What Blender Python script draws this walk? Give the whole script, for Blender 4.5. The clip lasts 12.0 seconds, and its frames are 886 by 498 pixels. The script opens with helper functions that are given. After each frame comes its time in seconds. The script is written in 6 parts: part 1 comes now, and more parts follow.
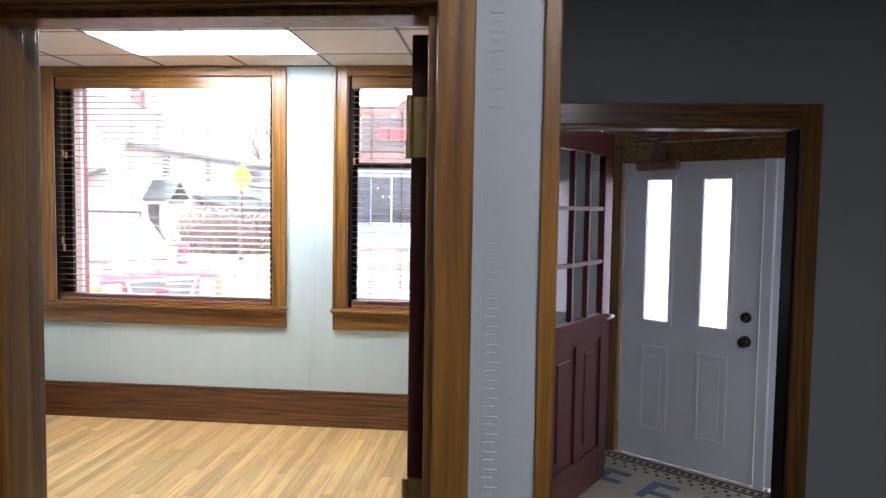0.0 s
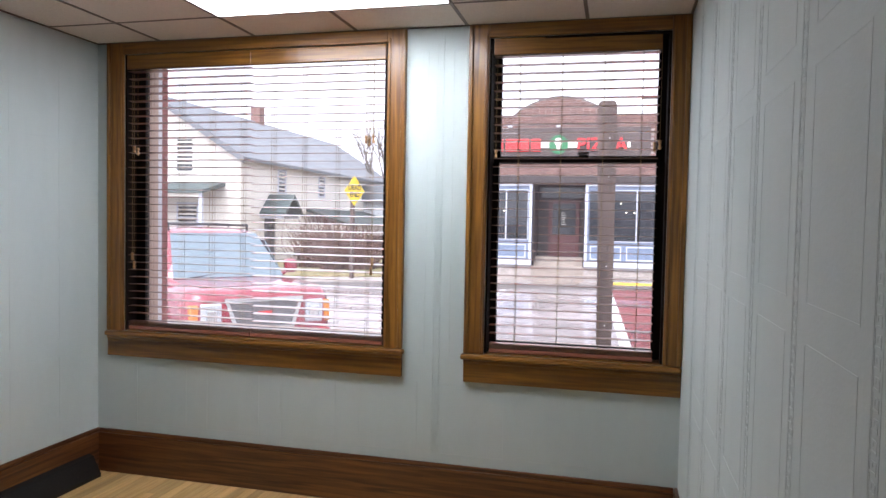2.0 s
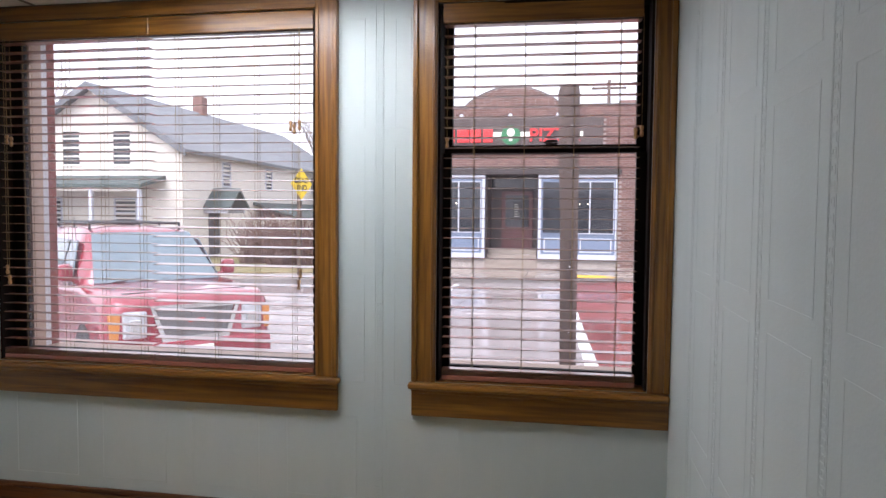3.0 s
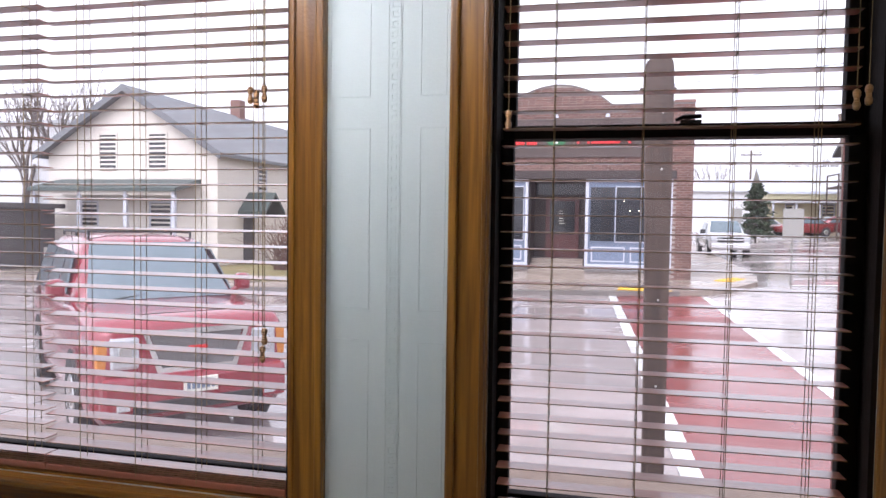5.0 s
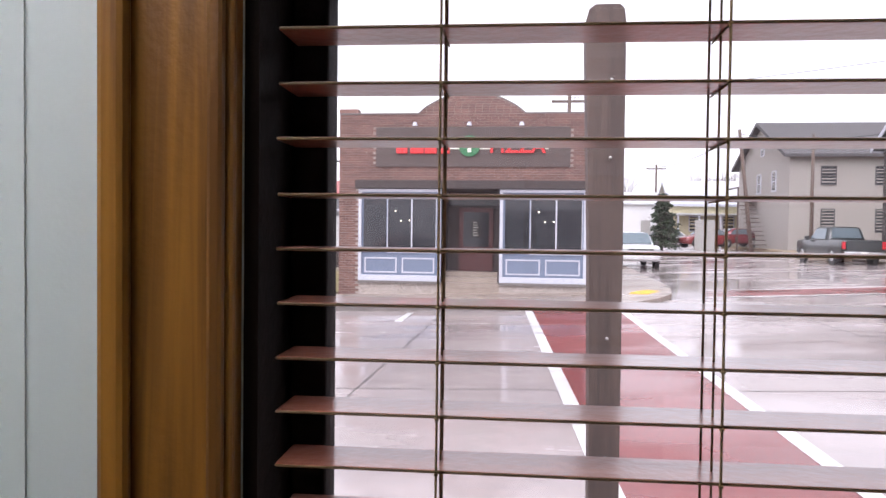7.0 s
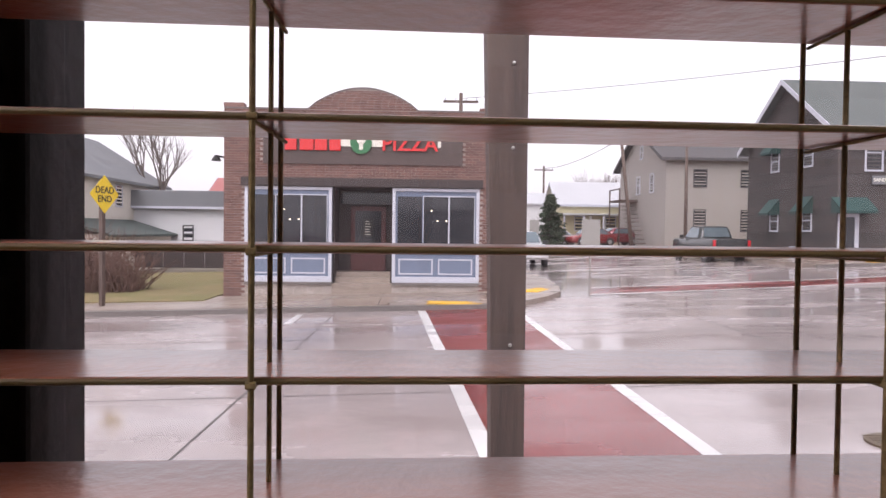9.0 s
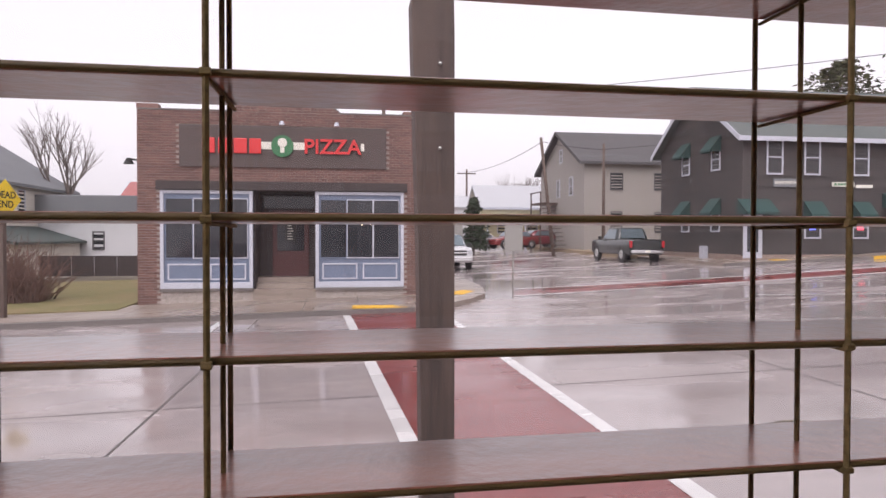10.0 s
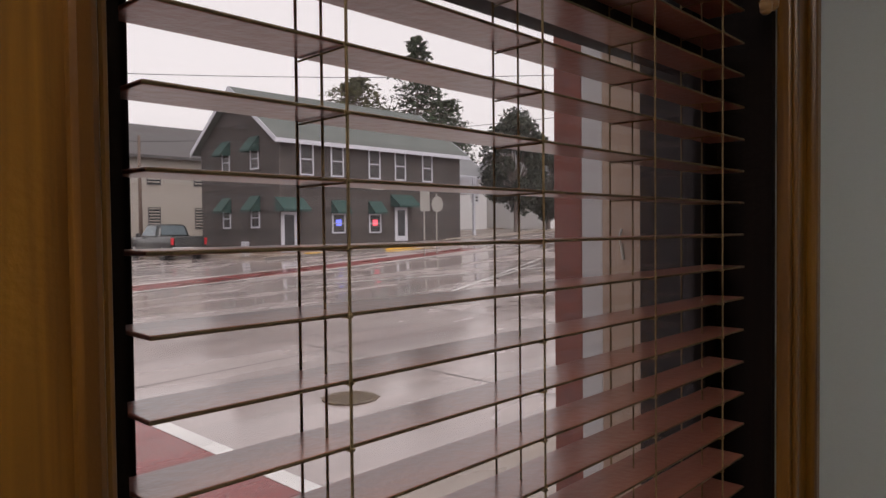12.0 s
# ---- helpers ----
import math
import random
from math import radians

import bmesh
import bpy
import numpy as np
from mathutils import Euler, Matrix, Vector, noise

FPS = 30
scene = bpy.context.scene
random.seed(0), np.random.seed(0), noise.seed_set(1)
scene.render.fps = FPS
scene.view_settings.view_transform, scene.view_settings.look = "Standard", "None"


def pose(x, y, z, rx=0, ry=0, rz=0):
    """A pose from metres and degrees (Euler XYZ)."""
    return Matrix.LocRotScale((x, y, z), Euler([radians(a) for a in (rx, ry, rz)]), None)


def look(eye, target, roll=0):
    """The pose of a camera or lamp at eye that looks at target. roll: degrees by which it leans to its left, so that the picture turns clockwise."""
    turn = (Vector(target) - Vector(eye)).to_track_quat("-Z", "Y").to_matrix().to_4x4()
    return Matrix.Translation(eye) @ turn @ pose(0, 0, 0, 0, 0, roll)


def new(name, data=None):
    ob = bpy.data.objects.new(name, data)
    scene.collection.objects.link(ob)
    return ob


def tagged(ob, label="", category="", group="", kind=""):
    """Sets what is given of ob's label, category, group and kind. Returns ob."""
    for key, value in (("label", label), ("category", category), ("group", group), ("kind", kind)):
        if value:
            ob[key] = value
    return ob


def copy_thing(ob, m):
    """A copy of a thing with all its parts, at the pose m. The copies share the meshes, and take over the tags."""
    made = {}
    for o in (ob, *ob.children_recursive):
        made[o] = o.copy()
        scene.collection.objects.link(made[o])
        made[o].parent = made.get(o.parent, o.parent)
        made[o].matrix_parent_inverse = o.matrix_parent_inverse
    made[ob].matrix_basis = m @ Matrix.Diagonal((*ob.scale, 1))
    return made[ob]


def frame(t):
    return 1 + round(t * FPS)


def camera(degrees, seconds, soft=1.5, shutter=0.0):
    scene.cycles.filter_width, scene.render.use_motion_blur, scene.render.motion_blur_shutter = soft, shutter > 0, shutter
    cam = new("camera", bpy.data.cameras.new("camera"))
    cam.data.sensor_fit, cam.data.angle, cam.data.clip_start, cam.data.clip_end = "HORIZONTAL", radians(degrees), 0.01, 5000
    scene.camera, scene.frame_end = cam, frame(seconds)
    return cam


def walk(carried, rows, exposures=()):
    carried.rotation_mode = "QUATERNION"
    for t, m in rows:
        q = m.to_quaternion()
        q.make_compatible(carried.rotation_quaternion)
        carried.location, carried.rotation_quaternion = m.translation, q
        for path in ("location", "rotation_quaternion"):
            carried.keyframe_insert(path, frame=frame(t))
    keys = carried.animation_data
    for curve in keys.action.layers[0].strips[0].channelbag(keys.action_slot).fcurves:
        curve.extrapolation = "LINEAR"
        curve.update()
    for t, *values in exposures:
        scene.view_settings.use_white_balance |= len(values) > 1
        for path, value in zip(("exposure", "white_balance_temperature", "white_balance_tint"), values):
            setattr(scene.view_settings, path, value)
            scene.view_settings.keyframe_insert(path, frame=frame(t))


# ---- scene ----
cam = camera(65.0, 12.0, soft=1.5)
PATH = [
    (0, (0.318, -4.847, 1.593), (0.139, -2.858, 1.474), 0.9),
    (0.5, (0.207, -4.602, 1.571), (-0.316, -2.675, 1.465), 0.5),
    (1, (-0.005, -4.269, 1.548), (-0.615, -2.366, 1.458), 0.9),
    (1.5, (-0.096, -3.949, 1.532), (-0.624, -2.022, 1.455), 1.0),
    (2, (-0.135, -3.57, 1.553), (-0.619, -1.631, 1.474), 1.1),
    (2.5, (-0.193, -3.258, 1.578), (-0.643, -1.312, 1.487), 0.9),
    (3, (-0.237, -2.972, 1.601), (-0.588, -1.006, 1.5), 0.5),
    (4.8, (-0.45, -1.86, 1.667), (-0.89, 0.089, 1.567), 0.6),
    (5, (-0.503, -1.752, 1.659), (-0.964, 0.192, 1.57), 0.8),
    (5.5, (-0.539, -1.43, 1.646), (-1.12, 0.483, 1.572), 0.9),
    (6, (-0.574, -1.112, 1.645), (-1.118, 0.811, 1.573), 0.9),
    (6.5, (-0.571, -0.785, 1.645), (-0.958, 1.176, 1.578), 0.9),
    (7, (-0.577, -0.53, 1.641), (-0.799, 1.457, 1.591), 0.7),
    (7.5, (-0.587, -0.368, 1.65), (-0.575, 1.631, 1.6), 0.6),
    (9.5, (-0.589, -0.217, 1.624), (-0.455, 1.778, 1.578), 0.5),
    (10, (-0.602, -0.209, 1.62), (-0.3, 1.768, 1.584), 0.1),
    (10.5, (-0.602, -0.196, 1.628), (0.103, 1.675, 1.58), -0.0),
    (11, (-0.654, -0.216, 1.642), (0.466, 1.44, 1.579), -0.3),
    (11.5, (-0.773, -0.262, 1.644), (0.61, 1.182, 1.581), -0.7),
    (12, (-0.916, -0.351, 1.636), (0.508, 1.053, 1.583), -0.6),
]
walk(cam, [(t, look(e, g, r)) for t, e, g, r in PATH],
     exposures=[(0, 2.4, 5650, 12), (0.5, 2.2, 5650, 12), (1.0, 1.82, 5700, 13), (1.5, 1.46, 5750, 14), (2.0, 1.3, 5800, 15), (3.0, 0.98, 5900, 17), (5.0, 0.72, 5950, 19),
                (6.5, 0.62, 6100, 20), (7.5, 0.62, 6150, 21), (9.5, 0.08, 6450, 22), (10.5, -0.08, 6500, 22), (11.0, -0.16, 6650, 21), (12, -0.34, 6850, 19)])

# ---- sky and light: a wet overcast day, one ceiling panel lit ----
world = bpy.data.worlds.new("world")
scene.world = world
world.use_nodes = True
wn, wl = world.node_tree.nodes, world.node_tree.links
sky = wn.new("ShaderNodeTexSky")
sky.sky_type, sky.sun_disc, sky.sun_elevation, sky.sun_rotation = "NISHITA", False, radians(48), radians(200)
sky.air_density, sky.dust_density, sky.ozone_density = 1.0, 6.0, 1.0
overcast = wn.new("ShaderNodeHueSaturation")
overcast.inputs["Saturation"].default_value, overcast.inputs["Value"].default_value = 0.12, 2.4
wl.new(sky.outputs["Color"], overcast.inputs["Color"])
cloud = wn.new("ShaderNodeMix")
cloud.data_type = "RGBA"
cloud.inputs["Factor"].default_value = 0.7
cloud.inputs["B"].default_value = (8.0, 7.8, 8.0, 1)
wl.new(overcast.outputs["Color"], cloud.inputs["A"])
wl.new(cloud.outputs["Result"], wn["Background"].inputs["Color"])
wn["Background"].inputs["Strength"].default_value = 0.15
sun = new("sun", bpy.data.lights.new("sun", "SUN"))
sun.data.energy, sun.data.angle, sun.data.color = 0.8, radians(25), (1.0, 0.97, 0.93)
sun.matrix_world = look((0, 0, 20), (4, 8, 0))


# ---- materials ----
def material(name, colour, rough=0.6, metal=0.0, grain=(), stain=(), bump=0.0, bump_scale=60.0, random_by="", coat=0.0):
    """grain and stain: (scale xyz, second colour, amount); world-size coordinates."""
    m = bpy.data.materials.new(name)
    m.use_nodes = True
    n, l = m.node_tree.nodes, m.node_tree.links
    b = n["Principled BSDF"]
    b.inputs["Roughness"].default_value, b.inputs["Metallic"].default_value = rough, metal
    if coat:
        b.inputs["Coat Weight"].default_value, b.inputs["Coat Roughness"].default_value = coat, 0.15
    tc = n.new("ShaderNodeNewGeometry").outputs["Position"]
    col = n.new("ShaderNodeRGB").outputs[0]
    col.default_value = (*colour, 1)
    for k, spec in enumerate((grain, stain)):
        if not spec:
            continue
        scale, second, amount = spec
        mp = n.new("ShaderNodeMapping")
        mp.inputs["Scale"].default_value = scale
        l.new(tc, mp.inputs["Vector"])
        nz = n.new("ShaderNodeTexNoise")
        nz.inputs["Scale"].default_value, nz.inputs["Detail"].default_value = 1.0, 6.0
        nz.inputs["Distortion"].default_value = 0.6
        l.new(mp.outputs[0], nz.inputs["Vector"])
        ramp = n.new("ShaderNodeMapRange")
        ramp.inputs["From Min"].default_value, ramp.inputs["From Max"].default_value = 0.38, 0.66
        ramp.inputs["To Max"].default_value = amount
        l.new(nz.outputs["Fac"], ramp.inputs["Value"])
        mix = n.new("ShaderNodeMix")
        mix.data_type = "RGBA"
        l.new(ramp.outputs[0], mix.inputs["Factor"])
        l.new(col, mix.inputs["A"])
        mix.inputs["B"].default_value = (*second, 1)
        col = mix.outputs["Result"]
    if random_by:
        src = n.new("ShaderNodeObjectInfo").outputs["Random"] if random_by == "object" else n.new("ShaderNodeNewGeometry").outputs["Random Per Island"]
        mr = n.new("ShaderNodeMapRange")
        mr.inputs["To Min"].default_value, mr.inputs["To Max"].default_value = 0.72, 1.22
        l.new(src, mr.inputs["Value"])
        hv = n.new("ShaderNodeHueSaturation")
        l.new(mr.outputs[0], hv.inputs["Value"])
        l.new(col, hv.inputs["Color"])
        col = hv.outputs["Color"]
    l.new(col, b.inputs["Base Color"])
    if bump:
        nz = n.new("ShaderNodeTexNoise")
        nz.inputs["Scale"].default_value, nz.inputs["Detail"].default_value = bump_scale, 4.0
        l.new(tc, nz.inputs["Vector"])
        bp = n.new("ShaderNodeBump")
        bp.inputs["Strength"].default_value, bp.inputs["Distance"].default_value = bump, 0.01
        l.new(nz.outputs["Fac"], bp.inputs["Height"])
        l.new(bp.outputs[0], b.inputs["Normal"])
    return m


def glowing(name, colour, strength):
    m = bpy.data.materials.new(name)
    m.use_nodes = True
    b = m.node_tree.nodes["Principled BSDF"]
    b.inputs["Base Color"].default_value = (*colour, 1)
    b.inputs["Emission Color"].default_value, b.inputs["Emission Strength"].default_value = (*colour, 1), strength
    return m


def glassy(name, tint=(1, 1, 1), rough=0.0, haze=0.0):
    m = bpy.data.materials.new(name)
    m.use_nodes = True
    n, l = m.node_tree.nodes, m.node_tree.links
    clear, gloss, mix, face = n.new("ShaderNodeBsdfTransparent"), n.new("ShaderNodeBsdfGlossy"), n.new("ShaderNodeMixShader"), n.new("ShaderNodeLayerWeight")
    clear.inputs[0].default_value = (*tint, 1)
    gloss.inputs["Roughness"].default_value = rough
    steep, less = n.new("ShaderNodeMath"), n.new("ShaderNodeMath")
    steep.operation, less.operation = "POWER", "MULTIPLY_ADD"
    steep.inputs[1].default_value, less.inputs[1].default_value, less.inputs[2].default_value = 4.0, 0.5, 0.03
    l.new(face.outputs["Facing"], steep.inputs[0])
    l.new(steep.outputs[0], less.inputs[0])
    l.new(less.outputs[0], mix.inputs[0])
    l.new(clear.outputs[0], mix.inputs[1])
    l.new(gloss.outputs[0], mix.inputs[2])
    out = mix
    if haze:        # washed-out haze painted into the pane as pale translucent scatter
        veil, out = n.new("ShaderNodeBsdfTranslucent"), n.new("ShaderNodeMixShader")
        veil.inputs["Color"].default_value = (1.0, 0.90, 0.95, 1)
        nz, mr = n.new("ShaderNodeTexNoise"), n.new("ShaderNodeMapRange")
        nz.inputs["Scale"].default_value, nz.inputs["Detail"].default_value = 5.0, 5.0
        mr.inputs["To Min"].default_value, mr.inputs["To Max"].default_value = haze * 0.7, haze * 1.3
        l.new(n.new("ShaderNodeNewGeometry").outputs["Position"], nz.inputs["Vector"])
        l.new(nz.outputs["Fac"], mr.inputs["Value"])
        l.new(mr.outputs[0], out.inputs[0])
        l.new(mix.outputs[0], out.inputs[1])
        l.new(veil.outputs[0], out.inputs[2])
    l.new(out.outputs[0], n["Material Output"].inputs["Surface"])
    return m


def wood(name, base, dark, axis, rough=0.35, amount=0.85, random_by="", coat=0.3):
    fine = [55, 55, 55]
    fine[axis] = 2.2
    broad = [11, 11, 11]
    broad[axis] = 0.9
    return material(name, base, rough, grain=(fine, dark, amount), stain=(broad, dark, amount * 0.6), bump=0.12, bump_scale=90, random_by=random_by, coat=coat)


OAK, OAK_DARK = (0.29, 0.133, 0.018), (0.085, 0.031, 0.005)
oak_x, oak_y, oak_z = (wood("oak_" + "xyz"[k], OAK, OAK_DARK, k) for k in range(3))
baseoak_x = wood("oak_baseboard_x", (0.19, 0.075, 0.022), (0.045, 0.014, 0.005), 0, amount=1.0)
baseoak_y = wood("oak_baseboard_y", (0.19, 0.075, 0.022), (0.045, 0.014, 0.005), 1, amount=1.0)
# dark stained wood, deepened to near-black to carry its backlit shade
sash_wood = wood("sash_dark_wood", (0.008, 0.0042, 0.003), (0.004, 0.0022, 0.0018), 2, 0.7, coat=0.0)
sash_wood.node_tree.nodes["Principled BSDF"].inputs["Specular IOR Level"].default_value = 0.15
door_wood = wood("door_red_brown_wood", (0.085, 0.028, 0.018), (0.05, 0.015, 0.01), 2, 0.45, coat=0.0)
door_wood.node_tree.nodes["Principled BSDF"].inputs["Specular IOR Level"].default_value = 0.2
slat_wood = wood("slat_cherry_wood", (0.33, 0.128, 0.086), (0.22, 0.078, 0.050), 0, 0.30, 0.6, coat=0.7)
# edge faces of the slats, front and back, in darker olive brown
slat_edge = wood("slat_edge_olive", (0.15, 0.105, 0.045), (0.09, 0.06, 0.025), 0, 0.6, 0.6, coat=0.0)
maple = wood("maple_floor", (0.70, 0.49, 0.21), (0.46, 0.26, 0.085), 1, 0.3, 0.8, random_by="object", coat=0.4)
wall_paint = material("wall_grey_blue_paint", (0.475, 0.56, 0.565), 0.68, grain=((9, 9, 2), (0.435, 0.52, 0.525), 0.5), stain=((1.2, 1.2, 0.6), (0.55, 0.60, 0.60), 0.5), bump=0.05, bump_scale=140)
hall_paint = material("hall_grey_paint", (0.37, 0.385, 0.39), 0.55, grain=((9, 9, 2), (0.32, 0.35, 0.36), 0.5), stain=((1.5, 1.5, 0.8), (0.40, 0.42, 0.43), 0.5), bump=0.05, bump_scale=140)
tile_white = material("ceiling_tile_white", (0.70, 0.66, 0.60), 0.9, grain=((160, 160, 160), (0.52, 0.48, 0.43), 0.6), bump=0.3, bump_scale=220)
grid_metal = material("ceiling_grid_metal", (0.10, 0.08, 0.07), 0.5, grain=((30, 30, 30), (0.14, 0.11, 0.09), 0.5))
subfloor = material("subfloor_dark", (0.10, 0.06, 0.03), 0.8, grain=((20, 20, 20), (0.06, 0.04, 0.02), 0.5))
vinyl_hall = material("hall_floor", (0.22, 0.18, 0.14), 0.5, grain=((20, 20, 20), (0.16, 0.13, 0.10), 0.5))
black_iron = material("black_metal", (0.012, 0.011, 0.011), 0.45, 0.3, grain=((60, 60, 60), (0.02, 0.018, 0.016), 0.5))
brass = material("brass", (0.45, 0.33, 0.13), 0.35, 0.9, grain=((60, 60, 60), (0.28, 0.19, 0.07), 0.5))
nickel = material("brushed_nickel", (0.55, 0.53, 0.50), 0.3, 0.9)
cord_mat = material("tan_cord", (0.23, 0.165, 0.075), 0.8, grain=((300, 300, 300), (0.13, 0.09, 0.04), 0.7))
tassel_wood = wood("tassel_wood", (0.42, 0.25, 0.10), (0.26, 0.13, 0.05), 2)
# glow of the assumed hall lamp
hall_glow = glowing("hall_diffuser", (1.0, 0.96, 0.92), 7.0)
panel_glow = glowing("light_diffuser", (1.0, 0.96, 0.90), 8.0)
# haze of glare put into the pane material
pane = glassy("window_glass", (0.97, 0.975, 0.97), haze=0.015)
# the wide window gets about twice the painted haze
hazy_pane = glassy("picture_window_glass", (0.97, 0.975, 0.97), haze=0.032)
clear_pane = glassy("door_glass", (0.97, 0.975, 0.97))
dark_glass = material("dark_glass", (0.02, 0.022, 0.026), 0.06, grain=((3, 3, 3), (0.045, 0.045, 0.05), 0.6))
# frosted glass: over half of it scatters daylight into the vestibule
lead_glass = glassy("leaded_door_glass", (0.93, 0.95, 0.97), 0.2, haze=0.55)
white_door = material("white_painted_steel", (0.80, 0.80, 0.82), 0.4, stain=((3, 3, 3), (0.72, 0.72, 0.75), 0.4))
red_door = wood("dark_red_door", (0.11, 0.022, 0.020), (0.07, 0.014, 0.013), 2, 0.3)


# ---- mesh helpers ----
def box(bm, x0, x1, y0, y1, z0, z1, bevel=0.0):
    r = bmesh.ops.create_cube(bm, size=1.0, matrix=Matrix.Translation(((x0 + x1) / 2, (y0 + y1) / 2, (z0 + z1) / 2)) @ Matrix.Diagonal((x1 - x0, y1 - y0, z1 - z0, 1)))
    if bevel:
        es = {e for v in r["verts"] for e in v.link_edges}
        bmesh.ops.bevel(bm, geom=list(es), offset=bevel, segments=2, affect="EDGES", profile=0.5)


def tube(bm, p0, p1, r0, r1=None, seg=10):
    p0, p1 = Vector(p0), Vector(p1)
    r1 = r0 if r1 is None else r1
    way = p1 - p0
    turn = way.to_track_quat("Z", "Y").to_matrix().to_4x4()
    bmesh.ops.create_cone(bm, cap_ends=True, segments=seg, radius1=r0, radius2=r1, depth=way.length, matrix=Matrix.Translation((p0 + p1) / 2) @ turn)


def loft(bm, rings):
    vs = [[bm.verts.new(p) for p in ring] for ring in rings]
    n = len(vs[0])
    for a, b in zip(vs, vs[1:]):
        for i in range(n):
            bm.faces.new((a[i], a[(i + 1) % n], b[(i + 1) % n], b[i]))
    bm.faces.new(vs[0][::-1])
    bm.faces.new(vs[-1])


def slab(bm, outline, way):
    """A prism: the outline (points in space, one plane), pushed along way."""
    way = Vector(way)
    loft(bm, [[Vector(p) for p in outline], [Vector(p) + way for p in outline]])


def part(name, bm, mat, parent=None, label="", smooth=False):
    bmesh.ops.recalc_face_normals(bm, faces=bm.faces[:])
    me = bpy.data.meshes.new(name)
    bm.to_mesh(me)
    bm.free()
    if mat:
        me.materials.append(mat)
    if smooth:
        for p in me.polygons:
            p.use_smooth = True
    ob = new(name, me)
    if parent:
        ob.parent = parent
    if label:
        ob["label"] = label
    return ob


DEEP = 0.945      # depth of the street plan


def thing(name, label, category, group="", m=None, kind=""):
    if m is not None and m.translation.y > 2:
        m.translation.y *= DEEP
    ob = new(name)
    ob.empty_display_size = 0.1
    if m is not None:
        ob.matrix_basis = m
    return tagged(ob, label, category, group, kind)


def boxes(name, mat, parent, *dims, bevel=0.0, label="", smooth=False):
    bm = bmesh.new()
    for d in dims:
        box(bm, *d, bevel=bevel)
    return part(name, bm, mat, parent, label, smooth)


def structure(name, mat, label, category, *dims, bevel=0.0):
    return tagged(boxes(name, mat, None, *dims, bevel=bevel), label, category, kind="structure")


def rods(name, mat, parent, *ends, r=0.01, seg=8, label=""):
    bm = bmesh.new()
    for a, b in ends:
        tube(bm, a, b, r, seg=seg)
    return part(name, bm, mat, parent, label, True)


# ---- the room ----
XL, XR, CEIL, OUT = -3.175, 0.19, 2.57, 0.38
RO1 = 0.135      # the opening is wider outside
LX0, LX1, RX0, RX1 = -2.985, -1.345, -0.795, 0.100      # clear window openings
WZ0, WZ1 = 0.865, 2.50
DX0, DX1, DY0, DY1 = -0.495, 0.212, -3.83, -3.70         # office doorway
wall_north = structure("wall_north", wall_paint, "grey-blue painted panelled wall around two windows", "wall",
                       (XL - 0.12, LX0, 0, OUT, -0.6, 2.9), (LX1, RX0, 0, 0.2, -0.6, 2.9), (LX1, RX0 - 0.12, 0.2, OUT, -0.6, 2.9), (RX1, 0.42, 0, 0.2, -0.6, 2.9), (RO1, 0.42, 0.2, OUT, -0.6, 2.9),
                       (LX0, LX1, 0, OUT, -0.6, WZ0), (RX0, RX1, 0, 0.2, -0.6, WZ0), (RX0 - 0.12, RO1, 0.2, OUT, -0.6, WZ0), (LX0, LX1, 0, OUT, WZ1, 2.9), (RX0, RX1, 0, 0.2, WZ1, 2.9), (RX0 - 0.12, RO1, 0.2, OUT, WZ1, 2.9))
wall_west = structure("wall_west", wall_paint, "grey-blue painted panelled side wall", "wall", (XL - 0.12, XL, -3.81, 0, -0.3, 2.9))
wall_east = structure("wall_east", wall_paint, "grey-blue painted panelled side wall", "wall", (XR, XR + 0.12, -3.69, 0, -0.3, 2.9))
wall_south = structure("wall_south", hall_paint, "grey panelled partition with the office doorway", "wall",
                       (XL - 0.12, DX0 - 0.03, DY0, DY1, -0.3, 2.9), (DX1 + 0.03, 0.37, DY0, DY1, -0.3, 2.9), (DX0 - 0.03, DX1 + 0.03, DY0, DY1, 1.918, 2.9))
floor_base = structure("subfloor", subfloor, "dark boards under the strip floor", "floor", (XL, XR, -3.81, 0, -0.3, -0.022))
ceiling = bmesh.new()
tx = [-2.745, -2.135, -1.525, -0.915, -0.305]
ty = [-0.375 - 0.61 * k for k in range(6)]
ex, ey = [XL] + tx + [XR], [0.0] + [y for y in ty if y > -3.70] + [-3.70]
LIGHT = (2, 1)
for i in range(len(ex) - 1):
    for j in range(len(ey) - 1):
        if j == 1 and i in (2, 3):
            continue
        box(ceiling, ex[i] + 0.007, ex[i + 1] - 0.007, ey[j + 1] + 0.007, ey[j] - 0.007, CEIL + 0.002, CEIL + 0.02, bevel=0.002)
tagged(part("ceiling", ceiling, tile_white), "off-white speckled suspended ceiling tiles", "ceiling", kind="structure")
grid = bmesh.new()
for x in tx:
    if x == -1.525:
        box(grid, x - 0.009, x + 0.009, -3.70, ey[2], CEIL - 0.001, CEIL + 0.03)
        box(grid, x - 0.009, x + 0.009, ey[1], 0, CEIL - 0.001, CEIL + 0.03)
    else:
        box(grid, x - 0.009, x + 0.009, -3.70, 0, CEIL - 0.001, CEIL + 0.03)
for y in ey[1:-1]:
    box(grid, XL, XR, y - 0.009, y + 0.009, CEIL + 0.0005, CEIL + 0.031)
box(grid, XL, XR, -0.014, 0, CEIL - 0.003, CEIL + 0.03)
box(grid, XL, XL + 0.012, -3.70, -0.014, CEIL - 0.003, CEIL + 0.03)
box(grid, XR - 0.012, XR, -3.70, -0.014, CEIL - 0.003, CEIL + 0.03)
tagged(part("ceiling_grid", grid, grid_metal), "dark metal grid of the suspended ceiling", "ceiling grid", kind="structure")
